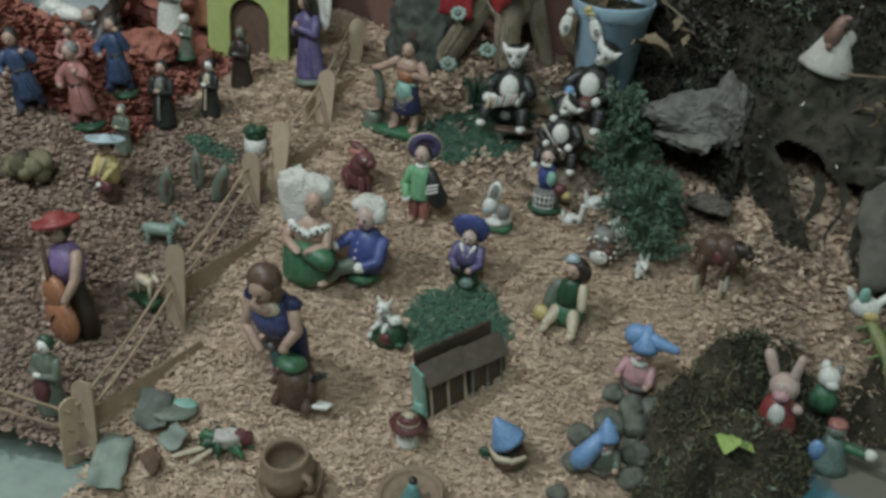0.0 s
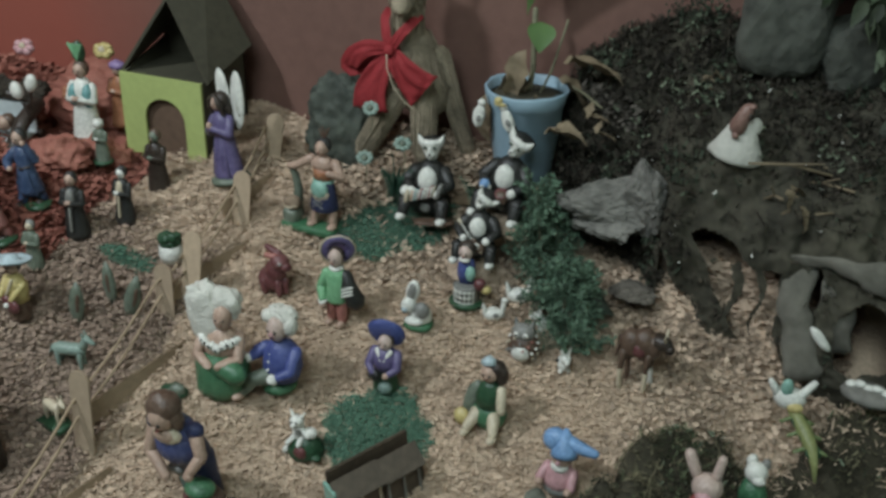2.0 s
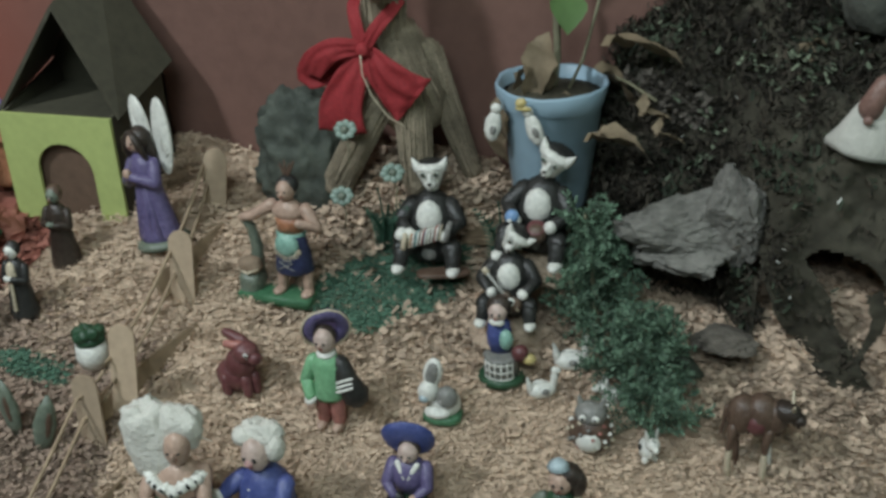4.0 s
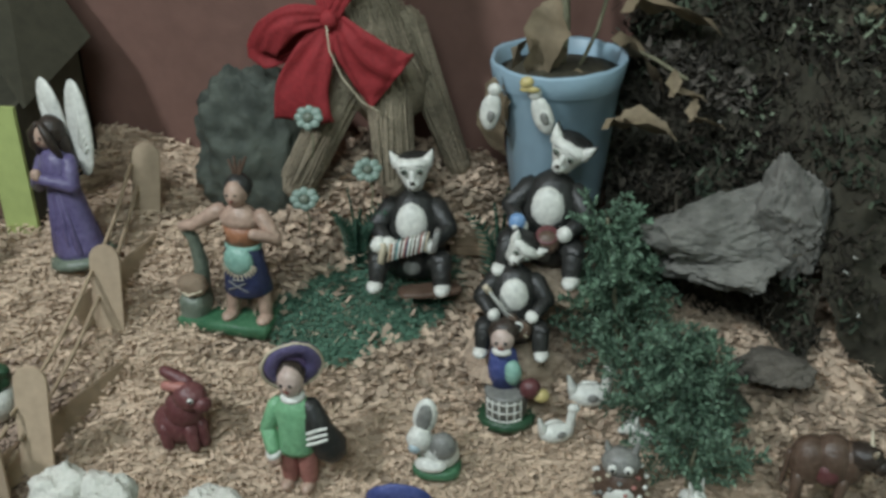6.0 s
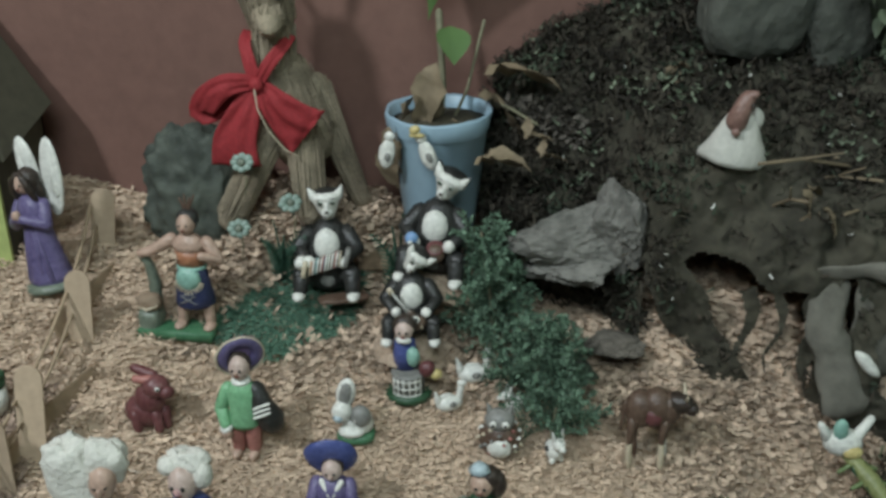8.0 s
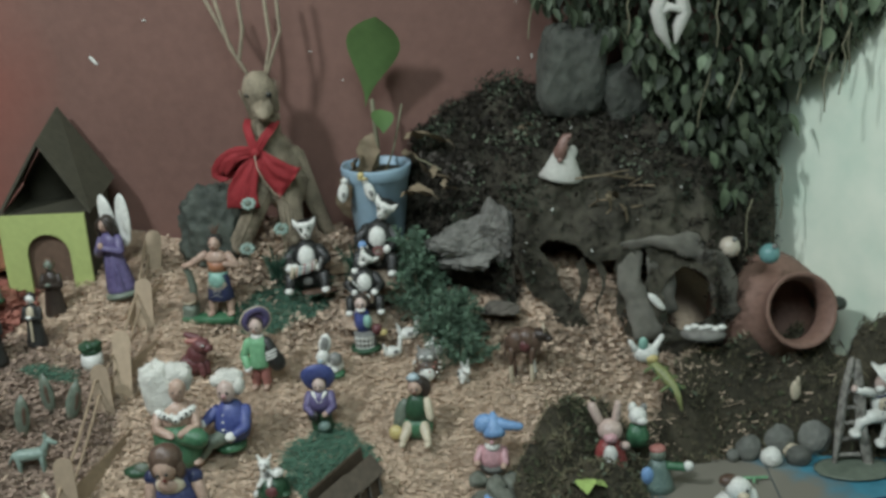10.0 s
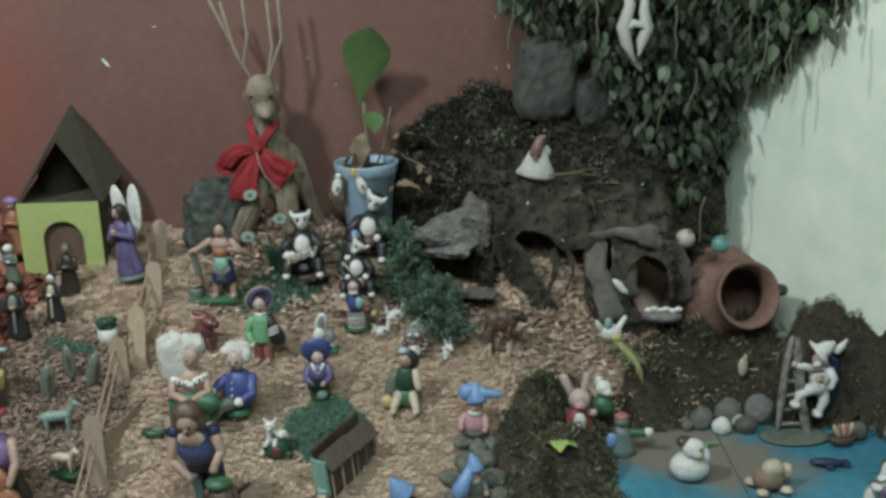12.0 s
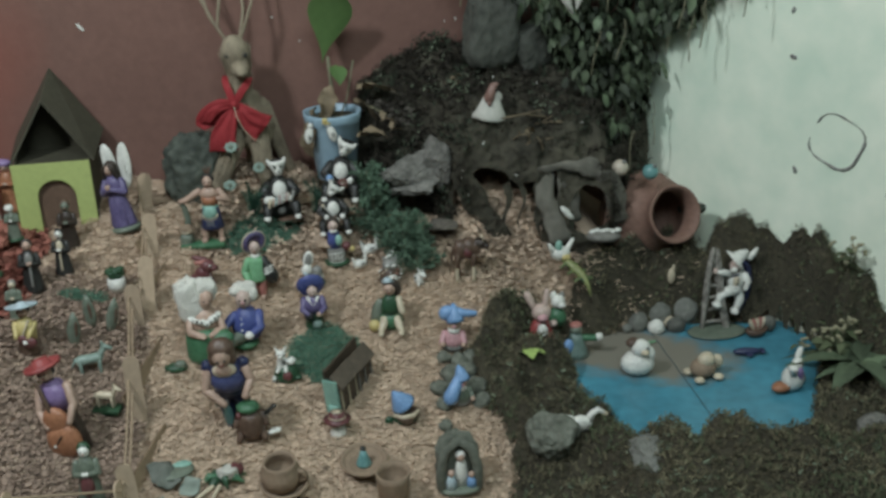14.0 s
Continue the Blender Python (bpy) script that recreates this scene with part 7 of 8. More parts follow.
c.limb((1.5, 0, 5.0), (2.0, -1.0, 3.2), 0.55, 0.5, CREAM)
c.face((0.2, -0.2, 6.8), 0.9)
c.make("elf_figurine", "clay figure in a dark green vest sitting on a green sack", "figurine", 0.176, -0.258, -6, 0.84)

# big woman with drum
c = Clay()
for q in (-1, 1):
    c.limb((0.9 * q, 0.2, 5.6), (0.95 * q, 0.1, 0.8), 1.25, 0.85, NAVY)
    c.ball((0.95 * q, -0.5, 0.4), (0.7, 1.1, 0.5), BLACK)
c.ball((-0.9, -1.0, 2.2), (0.6, 0.35, 2.0), TEAL)
c.lathe([(1.8, 5.0), (2.0, 6.2), (1.7, 7.4), (1.5, 8.0)], NAVY, sy=0.8)
c.ball((0.1, -1.1, 8.0), (2.2, 1.5, 1.9), DRESS)
c.lathe([(1.6, 7.2), (2.0, 8.8), (2.0, 9.8), (1.2, 10.8), (0.6, 11.2)], DRESS, (0, -0.6, 0), (12, 0, 0), sy=0.75)
c.ball((0, -1.6, 9.9), (1.5, 0.8, 1.0), CREAM)
c.ball((0, -1.9, 10.1), (1.1, 0.6, 0.8), SKIN)
c.ball((0, -1.5, 12.0), (1.15, 1.15, 1.35), SKIN)
c.ball((0, -0.85, 12.6), (1.65, 1.45, 1.5), BROWN)
c.face((0, -1.5, 11.8), 1.15)
for q in (-1, 1):
    c.ball((1.2 * q, -1.1, 11.5), (0.5, 0.7, 1.1), BROWN)
    c.ball((2.1 * q, -0.5, 9.9), (0.85, 0.8, 0.85), NAVY)
c.limb((-2.2, -0.7, 9.6), (-2.7, -1.8, 7.2), 0.65, 0.55, SKIN)
c.limb((-2.7, -1.8, 7.2), (-0.7, -2.9, 5.6), 0.55, 0.45, SKIN)
c.limb((2.2, -0.7, 9.6), (2.9, -1.6, 8.0), 0.65, 0.55, SKIN)
c.limb((2.9, -1.6, 8.0), (2.2, -2.8, 7.0), 0.55, 0.45, SKIN)
c.ball((2.1, -3.0, 6.7), (0.5, 0.45, 0.5), SKIN)
c.box((-1.3, -1.1, 4.4), (1.6, 0.8, 0.8), GREY)
c.make("woman_figurine", "large clay woman in a navy dress leaning over a small animal", "figurine", -0.017, -0.407, -4, 0.91, tilt=(13, -3))
c = Clay()
c.lathe([(1.5, 0.2), (1.9, 1.2), (1.9, 3.0), (1.3, 4.0), (0.6, 4.2)], BROWN)
c.ball((-0.2, -0.5, 4.7), (1.55, 1.35, 0.8), GREEN)
c.ball((-1.5, -0.8, 3.6), (0.45, 0.4, 0.5), MAROON)
for k in range(3):
    c.ball((2.9, 0.2 - 0.4 * k, 0.5 + 0.05 * k), (0.9, 0.22, 0.3), WHITE, (0, 0, 15))
for s in (-1, 1):
    c.limb((1.2 * s, -0.4, 1.4), (1.7 * s, -1.2, 0.3), 0.6, 0.5, BROWN)
    c.limb((1.5 * s, 0, 3.4), (2.0 * s, -0.8, 2.2), 0.5, 0.4, BROWN)
c.limb((1.6, -0.2, 3.0), (3.2, -0.4, 4.4), 0.35, 0.3, BLACK)
c.make("monkey_figurine", "brown clay animal with a green cap before the woman", "figurine", -0.002, -0.430, 0, 0.86, dz=0.003)
c = Clay()
c.lathe([(2.2, 0), (2.3, 0.5), (2.0, 1.7), (1.3, 2.6), (0.3, 2.9)], DARKGREEN, sy=0.9, wob=0.06)
c.ball((0.2, -1.75, 1.1), (0.85, 0.5, 0.9), MAROON)
c.ball((1.9, -1.0, 0.4), (0.7, 0.6, 0.4), DARKGREEN)
c.ball((-2.0, -1.1, 0.6), (0.4, 0.5, 0.6), WHITE)
c.limb((-0.5, -0.2, 2.4), (-0.6, -0.5, 4.2), 0.95, 0.75, WHITE)
c.ball((0.9, -0.3, 3.3), (0.95, 0.8, 0.7), WHITE)
c.limb((-0.4, -0.5, 4.0), (0.9, -1.0, 3.2), 0.4, 0.35, WHITE)
c.ball((-0.6, -0.7, 4.9), (0.85, 0.85, 0.7), WHITE)
c.ball((-0.7, -1.4, 4.7), (0.4, 0.45, 0.35), WHITE)
for q in (-1, 1):
    c.limb((-0.6 + 0.5 * q, -0.5, 5.3), (-0.6 + 0.95 * q, -0.4, 6.1), 0.32, 0.1, WHITE, 6)
    c.ball((-0.6 + 0.3 * q, -1.45, 5.1), 0.12, BLACK, seg=6)
    c.limb((-0.5 + 0.5 * q, -0.7, 2.6), (-0.7 + 0.7 * q, -1.8, 2.2), 0.4, 0.3, WHITE)
c.ball((-0.3, -1.1, 3.5), (0.4, 0.2, 0.5), GREY)
c.make("white_cat_figurine", "white clay cat perched on a dark green mound", "figurine", 0.040, -0.340, 0, 0.72)

# stable front piece by the green patch
stable = empty("toy_stable", (0, 0, 0))
stable.matrix_world = pose(0.120, -0.360, ground_z(0.120, -0.360) - 0.006, 0, -8, 56)
W1 = mat("brown_stable_wood", (0.085, 0.066, 0.048), 0.6, 0.35, 160, 30, 0.4)
W2 = mat("dark_stable_wood", (0.075, 0.055, 0.038), 0.6, 0.35, 160, 30, 0.4)
for x0, x1, hh in ((-0.034, 0.006, 0.044), (0.008, 0.044, 0.042)):
    board = part("front_board", box_bm(x1 - x0, 0.003, hh, ((x0 + x1) / 2, 0, hh / 2), 0.0008), W2, stable, "dark brown textured board")
    roof = part("roof_board", box_bm(x1 - x0 + 0.004, 0.022, 0.003, (0, 0.008, 0), 0.0008), W1, stable, "brown sloping roof board")
    roof.matrix_basis = pose((x0 + x1) / 2, -0.006, hh - 0.001, 46, 0, 0)
    for x in (x0 + 0.003, (x0 + x1) / 2, x1 - 0.003):
        part("frame_bar", box_bm(0.0022, 0.002, hh - 0.004, (x, -0.0028, hh / 2 - 0.001), 0.0005), CREAM if x < 0.004 else GREY, board, "thin pale bar")
    part("frame_bar", box_bm(x1 - x0 - 0.004, 0.002, 0.002, ((x0 + x1) / 2, -0.0028, hh - 0.004), 0.0005), GREY, board, "thin pale bar")
part("back_board", box_bm(0.078, 0.003, 0.062, (0.005, 0.016, 0.031), 0.0008), W2, stable, "dark brown back board")
part("side_board", box_bm(0.003, 0.020, 0.052, (-0.036, 0.008, 0.026), 0.001), MINT, stable, "mint green side board")
part("side_board", box_bm(0.003, 0.016, 0.034, (0.046, 0.008, 0.017), 0.001), W2, stable, "dark brown side board")
tagged(stable, "small brown wooden toy stable with two sloping roofs and pale bars", "toy stable")
c = Clay()
c.lathe([(1.3, 0), (1.5, 0.6), (1.35, 1.9), (1.15, 2.3), (1.0, 2.2), (1.1, 1.0)], MINT, seg=18)
c.lathe([(1.05, 2.0), (0.1, 2.05)], TEAL, seg=14)
c.make("bucket", "small mint green tub beside the stable", "bucket", 0.094, -0.384, 0, 0.60)

c = Clay()
c.lathe([(1.2, 0), (1.3, 0.6), (0.9, 2.0), (0.6, 2.4)], WHITE)
c.ball((0, 0, 2.6), (0.9, 0.8, 0.7), SKIN)
c.lathe([(2.0, 2.6), (2.2, 3.0), (1.3, 3.1), (1.25, 3.9), (0.9, 4.2), (0.1, 4.25)], MAROON, seg=20)
c.lathe([(1.32, 3.15), (1.32, 3.5)], CREAM, seg=20)
c.lathe([(0.95, 4.22), (0.1, 4.34)], CREAM, seg=16)
c.make("red_hat_figurine", "small white clay figure under a maroon banded hat", "figurine", 0.095, -0.416, 0, 0.74)

# clay crockery
def crock(name, label, prof, x, y, tilt=(0, 0), handle=False, dz=0.0, cat_="crockery"):
    b = empty(name, (x, y, ground_z(x, y)))
    b.matrix_world = pose(x, y, ground_z(x, y) + dz, tilt[0], tilt[1], 0)
    c = Clay()
    c.lathe(prof, CLAY, seg=28)
    cm_part("bowl", c, b, "", 0.06)
    if handle:
        c = Clay()
        c.path([(1.6, -0.5, 2.3), (2.5, -0.8, 2.2), (2.7, -0.9, 1.4), (1.8, -0.6, 0.8)], 0.3, CLAY)
        cm_part("handle", c, b)
    return tagged(b, label, cat_)


PLATE = [(1.4, 0), (1.8, 0.15), (2.4, 0.9), (2.7, 1.35), (2.55, 1.5), (2.3, 1.15), (2.0, 0.8), (1.85, 0.95), (1.6, 0.5), (0.1, 0.4)]
MUG = [(1.3, 0), (1.9, 0.3), (2.2, 1.3), (2.1, 2.3), (1.75, 2.8), (1.85, 3.3), (1.65, 3.35), (1.55, 2.8), (1.8, 2.1), (1.8, 0.8), (0.1, 0.5)]
crock("saucer", "plain brown clay saucer on the shavings", PLATE, 0.030, -0.494, (14, 0), dz=0.0)
crock("clay_mug", "small brown clay mug standing on its saucer", MUG, 0.027, -0.494, (8, 0), True, 0.006)
crock("saucer", "brown clay saucer with a raised rim", PLATE, 0.120, -0.460, (14, 0), dz=0.002)
c = Clay()
c.lathe([(1.0, 0), (1.1, 0.4), (0.6, 1.8), (0.4, 2.4)], TEAL)
c.ball((0, 0, 2.7), (0.45, 0.45, 0.4), BLACK)
c.make("bell_figurine", "tiny teal bell-shaped figure in the saucer", "figurine", 0.120, -0.460, 0, 0.8, dz=0.007)
crock("clay_cup", "small straight brown clay cup", [(1.5, 0), (1.75, 0.4), (1.85, 3.0), (1.95, 3.9), (1.75, 3.9), (1.6, 3.0), (1.5, 0.8), (0.1, 0.6)], 0.149, -0.497, (6, 0))

# gnomes with blue caps
def gnome(cap, coat, body, sx=1.0):
    c = Clay()
    c.ball((0, 0, 0.9), (1.7, 1.4, 1.0), body)
    c.lathe([(1.5, 0.8), (1.6, 1.8), (1.1, 3.2), (0.5, 3.6)], coat, sy=0.85)
    for s in (-1, 1):
        c.limb((1.3 * s, 0, 2.8), (1.6 * s, -1.0, 1.8), 0.5, 0.45, coat)
        c.ball((1.5 * s, -1.4, 1.6), 0.42, SKIN)
    c.ball((0, -0.2, 4.4), (1.05, 1.0, 1.0), SKIN)
    c.ball((0, -1.2, 4.3), 0.26, PINK, seg=8)
    c.ball((0, -0.5, 3.5), (0.9, 0.7, 0.6), WHITE)
    c.lathe([(1.3, 4.7), (1.25, 5.2), (0.8, 6.4), (0.2, 7.4)], cap, rot=(-16, -10, 0))
    return c


c = gnome(SKY, PINK, GREY)
c.ball((-1.0, 0.1, 5.9), (1.3, 1.0, 1.2), SKY, (0, -20, 0))
c.limb((0.2, 0.2, 6.0), (2.9, 0.2, 5.9), 0.85, 0.45, SKY)
c.make("gnome_figurine", "clay gnome in a pink coat with a long drooping blue cap", "figurine", 0.252, -0.290, -8, 0.88, tilt=(0, 4), group="gnomes")
c = gnome(SKY, GREYGREEN, GREY)
c.limb((0.3, 0.2, 6.0), (-2.3, -1.5, 2.6), 0.75, 1.3, SKY)
c.make("gnome_figurine", "clay gnome lying by stones with a blue hood", "figurine", 0.249, -0.368, 10, 0.74, group="gnomes")
c = Clay()
c.ball((0.3, 0, 0.9), (2.2, 1.7, 0.95), DARKGREEN)
c.lathe([(1.7, 0.8), (2.1, 1.6), (2.2, 2.1), (1.9, 2.3), (1.4, 2.0), (0.1, 1.8)], BROWN, (0.4, -0.1, 0), (8, 6, 0), 18, wob=0.06)
c.path([(-1.7, -0.6, 2.2), (-0.4, -1.9, 2.2), (1.4, -1.8, 2.1), (2.5, -0.5, 2.1)], [0.25, 0.42, 0.42, 0.3], CREAM, 8)
c.ball((-0.1, -0.1, 2.9), (1.1, 1.0, 1.0), SKIN)
c.lathe([(2.15, 3.2), (2.0, 3.6), (1.25, 5.0), (0.5, 6.3), (0.15, 6.7)], SKY, (-0.5, 0, 0.1), (8, -24, 0), 18)
c.ball((-2.7, 0, 0.8), (0.9, 0.6, 1.1), DARKGREEN, (0, 20, 0))
c.make("gnome_figurine", "clay gnome under a wide pointed blue cap in a brown bowl", "figurine", 0.176, -0.396, 0, 0.70, tilt=(0, -6), group="gnomes")
for x, y, s, sd in ((0.226, -0.352, 0.013, 24), (0.244, -0.333, 0.015, 25), (0.272, -0.347, 0.014, 26), (0.228, -0.374, 0.011, 27), (0.264, -0.326, 0.013, 28), (0.223, -0.402, 0.009, 29), (0.274, -0.368, 0.012, 21), (0.246, -0.348, 0.012, 22), (0.238, -0.306, 0.010, 31), (0.256, -0.312, 0.012, 32), (0.272, -0.304, 0.011, 33)):
    rock("pebble", "small smooth grey-green pebble beside the gnomes", x, y, ground_z(x, y) + s * 0.4, (s, s * 0.9, s * 0.8), sd, MOSSY_STONE, sd * 20, 0.2, 2)
c = Clay()
c.block((0, 0.9, 3.3), (2.5, 0.9, 3.7), MOSSY_STONE, power=2.6, seg=28, rings=20, rough=0.14)
c.path([(-2.0, -0.5, 0.3), (-2.1, -0.6, 3.0), (-1.5, -0.5, 5.4), (0, -0.4, 6.6), (1.5, -0.5, 5.4), (2.1, -0.6, 3.0), (2.0, -0.5, 0.3)], [0.7, 0.62, 0.6, 0.65, 0.6, 0.62, 0.7], MOSSY_STONE, 10)
c.block((0, -0.6, 0.4), (2.3, 1.3, 0.5), GREYGREEN, power=3, rough=0.1)
c.lathe([(0.85, 0.6), (0.8, 2.2), (0.6, 3.6), (0.3, 4.2)], WHITE, (0.2, -0.4, 0), sy=0.8, wob=0.05)
c.ball((0.2, -0.6, 4.5), (0.5, 0.5, 0.6), SKIN)
c.ball((0.2, -0.4, 4.7), (0.62, 0.55, 0.62), WHITE)
c.lathe([(0.7, 0.6), (0.55, 1.8), (0.3, 2.6)], PALE_BLUE, (-1.0, -1.0, 0), sy=0.8)
c.ball((-1.0, -1.1, 2.8), (0.4, 0.4, 0.45), SKIN)
c.lathe([(0.6, 0.6), (0.5, 1.6), (0.25, 2.2)], SKY, (1.3, -1.0, 0), sy=0.8)
c.ball((1.3, -1.1, 2.4), (0.36, 0.36, 0.4), SKIN)
c.make("grotto_figurine", "grey stone grotto ornament with pale blue and white figures", "ornament", 0.226, -0.478, 0, 1.0)
c = Clay()
for k in range(7):
    q = 2 * math.pi * k / 7 + 0.3
    c.path([(0.3 * math.cos(q), 0.3 * math.sin(q), 0.9), (1.5 * math.cos(q), 1.1 * math.sin(q), 1.0 + 0.3 * (k % 2)), (2.7 * math.cos(q), 1.7 * math.sin(q), 0.25)], [0.3, 0.55, 0.12], DARKGREEN if k % 3 else GREEN, 7)
c.block((0.6, -0.2, 1.4), (1.2, 0.9, 0.7), WHITE_CLOTH, (10, 20, 30), 3, 16, 12, 0.25)
c.block((1.7, 0.4, 1.3), (0.9, 0.6, 0.5), MAROON, (0, 20, 10), 3, 14, 10, 0.2)
c.limb((-1.2, -0.9, 0.6), (-3.2, -2.4, 0.5), 0.3, 0.25, CREAM)
c.limb((-0.6, -1.2, 0.6), (-1.6, -2.8, 0.4), 0.25, 0.2, CREAM)
c.make("fallen_flower", "fallen green and white paper flower with a stick", "flower", -0.035, -0.492, 12, 0.95, lump=0.3)
c = Clay()
c.ball((0, 0, 0.5), (2.4, 1.8, 0.5), GREYGREEN)
c.ball((1.0, 0.5, 0.8), (1.2, 0.8, 0.4), MINT)
c.make("torn_paper", "torn grey-green paper scrap on the ground", "paper", -0.085, -0.488, 20, 0.9, lump=0.3)

SCRAP = mat("weathered_card", (0.145, 0.16, 0.135), 0.8, 0.35, 90, 14, 0.3, per=0.3)
SCRAP_PALE = mat("weathered_pale_card", (0.22, 0.26, 0.22), 0.8, 0.3, 90, 14, 0.3)
for x, y, w, d, rz, m, lab in ((-0.095, -0.500, 0.036, 0.050, 24, SCRAP, "dull grey-green card scrap by the fence end"), (-0.068, -0.512, 0.024, 0.030, -18, SCRAP_PALE, "torn pale teal card scrap on the shavings"), (-0.098, -0.553, 0.036, 0.066, 22, SCRAP_PALE, "pale teal painted card strip at the front edge"), (-0.074, -0.535, 0.030, 0.022, -35, CARD_BROWN, "crumpled dull brown card scrap at the front edge")):
    bm = box_bm(w * 0.72, d * 0.72, 0.0014)
    bmesh.ops.subdivide_edges(bm, edges=bm.edges[:], cuts=5, use_grid_fill=True)
    for v in bm.verts:
        v.co += Vector((0.004 * noise.noise(v.co * 60), 0.004 * noise.noise(v.co * 60 + Vector((3, 0, 0))), 0.011 * noise.noise(Vector((v.co.x * 70 + x * 90, v.co.y * 70, 0)))))
    ob = finish("card_scrap", bm, [m])
    ob.matrix_world = pose(x, y, ground_z(x, y) + 0.008, 16, 0, rz)
    tagged(ob, lab, "card scrap", "card scraps")

# hen on its cloth
c = Clay()
HEN = paint("dull_salmon", (0.24, 0.115, 0.085))
c.lathe([(2.4, -0.9), (2.5, -0.5), (2.15, 0.4), (1.6, 1.5), (1.15, 2.5), (0.8, 3.0), (0.2, 3.1)], WHITE_CLOTH, (0.1, 0, 0), (0, 12, 0), sy=0.6, wob=0.07, seg=28)
c.ball((1.25, 0.1, 2.4), (0.6, 0.6, 0.8), WHITE_CLOTH)
c.ball((-0.2, -0.6, 2.5), (0.8, 0.7, 0.9), HEN)
c.limb((-0.2, -0.6, 2.5), (0.4, -0.5, 4.1), 0.8, 0.6, HEN)
c.limb((0.4, -0.5, 4.2), (0.9, -0.8, 4.5), 0.5, 0.3, HEN)
c.ball((-0.3, -1.2, 1.8), (0.35, 0.3, 0.3), HEN)
c.ball((0.75, -1.0, 3.6), (0.2, 0.15, 0.3), DARKBROWN, seg=6)
c.make("hen_figurine", "dull salmon clay hen sitting on a white cloth", "figurine", 0.340, -0.122, 0, 0.92, z=0.172)

# pond ornaments
def on_pond(c, name, label, cat_, x, y, rz, s, dz=0.001, **kw):
    return c.make(name, label, cat_, x, y, rz, s, z=POND_Z + dz, **kw)


c = Clay()
c.ball((0, 0, 1.6), (2.3, 2.0, 1.7), WHITE)
c.ball((0.3, -0.4, 4.0), (1.3, 1.2, 1.2), WHITE)
c.ball((0.5, -1.6, 3.8), (0.6, 0.6, 0.4), CREAM)
c.ball((1.7, -0.3, 2.9), (0.6, 0.9, 1.0), WHITE)
c.ball((-0.6, 0.2, 4.6), (1.0, 0.8, 0.7), BROWN)
c.ball((0.9, -1.4, 4.3), 0.18, BLACK, seg=6)
on_pond(c, "duck_figurine", "white clay duck with a brown crown on the pond", "figurine", 0.484, -0.335, 0, 0.95)
c = Clay()
c.ball((0, 0, 1.4), (1.9, 1.6, 1.4), CLAY)
c.ball((0.2, -0.3, 2.6), (1.2, 1.1, 1.1), CREAM)
for x, y in ((-1.8, -1.4), (1.0, -1.9), (-1.4, 1.3), (1.8, 1.0)):
    c.ball((x, y, 0.6), (0.7, 0.7, 0.4), CREAM)
c.ball((2.2, -0.2, 1.8), (0.8, 0.8, 1.0), CREAM)
on_pond(c, "turtle_figurine", "tan clay turtle on the pond", "figurine", 0.562, -0.362, 20, 0.95)
c = Clay()
c.ball((0, 0, 0.6), (2.1, 0.7, 0.55), NAVY)
c.ball((2.3, 0.1, 0.6), (0.5, 0.9, 0.2), NAVY)
c.ball((0.2, -0.9, 0.5), (0.5, 0.6, 0.15), NAVY)
on_pond(c, "fish_figurine", "dark navy toy fish lying on the pond", "figurine", 0.640, -0.318, -8, 0.9)
c = Clay()
c.limb((-2.0, 0, 0.5), (2.0, 0.1, 0.5), 0.22, 0.2, LIGHTGREEN)
c.limb((0.3, 0, 0.5), (0.1, -1.0, 0.5), 0.2, 0.15, LIGHTGREEN)
on_pond(c, "twig", "short bright green plastic twig on the pond", "twig", 0.518, -0.262, 0, 0.8)
c = Clay()
c.ball((0, 0, 1.6), (1.5, 1.3, 1.6), WHITE)
c.limb((-0.6, -0.6, 2.6), (-1.5, -1.2, 3.8), 0.5, 0.4, WHITE)
c.ball((-1.6, -1.4, 4.0), (0.5, 0.7, 0.4), WHITE)
c.ball((0.6, 0, 3.4), (0.8, 0.7, 0.9), WHITE)
c.ball((0.2, -0.9, 2.4), (0.6, 0.4, 1.0), LILAC)
c.ball((-1.5, 0.2, 0.8), (1.5, 1.0, 0.6), ORANGE)
c.ball((1.4, 0.4, 1.0), (1.0, 0.9, 1.0), GREY)
c.ball((0.9, 0.2, 4.6), (0.4, 0.4, 1.0), WHITE, (0, 25, 0))
on_pond(c, "swan_figurine", "white clay duck figure with a lilac scarf in a boat", "figurine", 0.655, -0.418, 20, 1.0)
c = Clay()
c.lathe([(1.0, 0), (1.6, 0.5), (1.8, 1.2), (1.5, 1.2)], BROWN, sy=0.6)
for k in range(5):
    c.ball((-0.8 + 0.4 * k, 0, 1.8), (0.3, 0.5, 1.1), (CREAM, SALMON)[k % 2], (0, -24 + 12 * k, 0), 8)
on_pond(c, "shell", "fan-shaped striped shell on a dark stone", "shell", 0.675, -0.268, 10, 0.95)
c = Clay()
c.ball((0.3, 0, 3.1), (1.35, 1.1, 1.75), WHITE)
c.ball((0.1, -0.95, 3.2), (0.5, 0.3, 0.75), CREAM)
c.ball((0.0, -0.3, 5.2), (0.85, 0.8, 0.95), PALE_SKIN)
c.ball((-0.4, -1.0, 4.9), (0.5, 0.4, 0.4), WHITE)
c.lathe([(1.7, 0), (1.75, 0.2), (1.0, 0.5), (0.75, 1.4), (0.3, 2.2), (0.1, 2.3)], WHITE, (0.7, 0.1, 5.4), (0, 48, 0), 20)
c.path([(1.9, 0.2, 6.2), (2.5, 0.2, 6.9), (2.9, 0.2, 7.6)], [0.5, 0.42, 0.12], WHITE, 8)
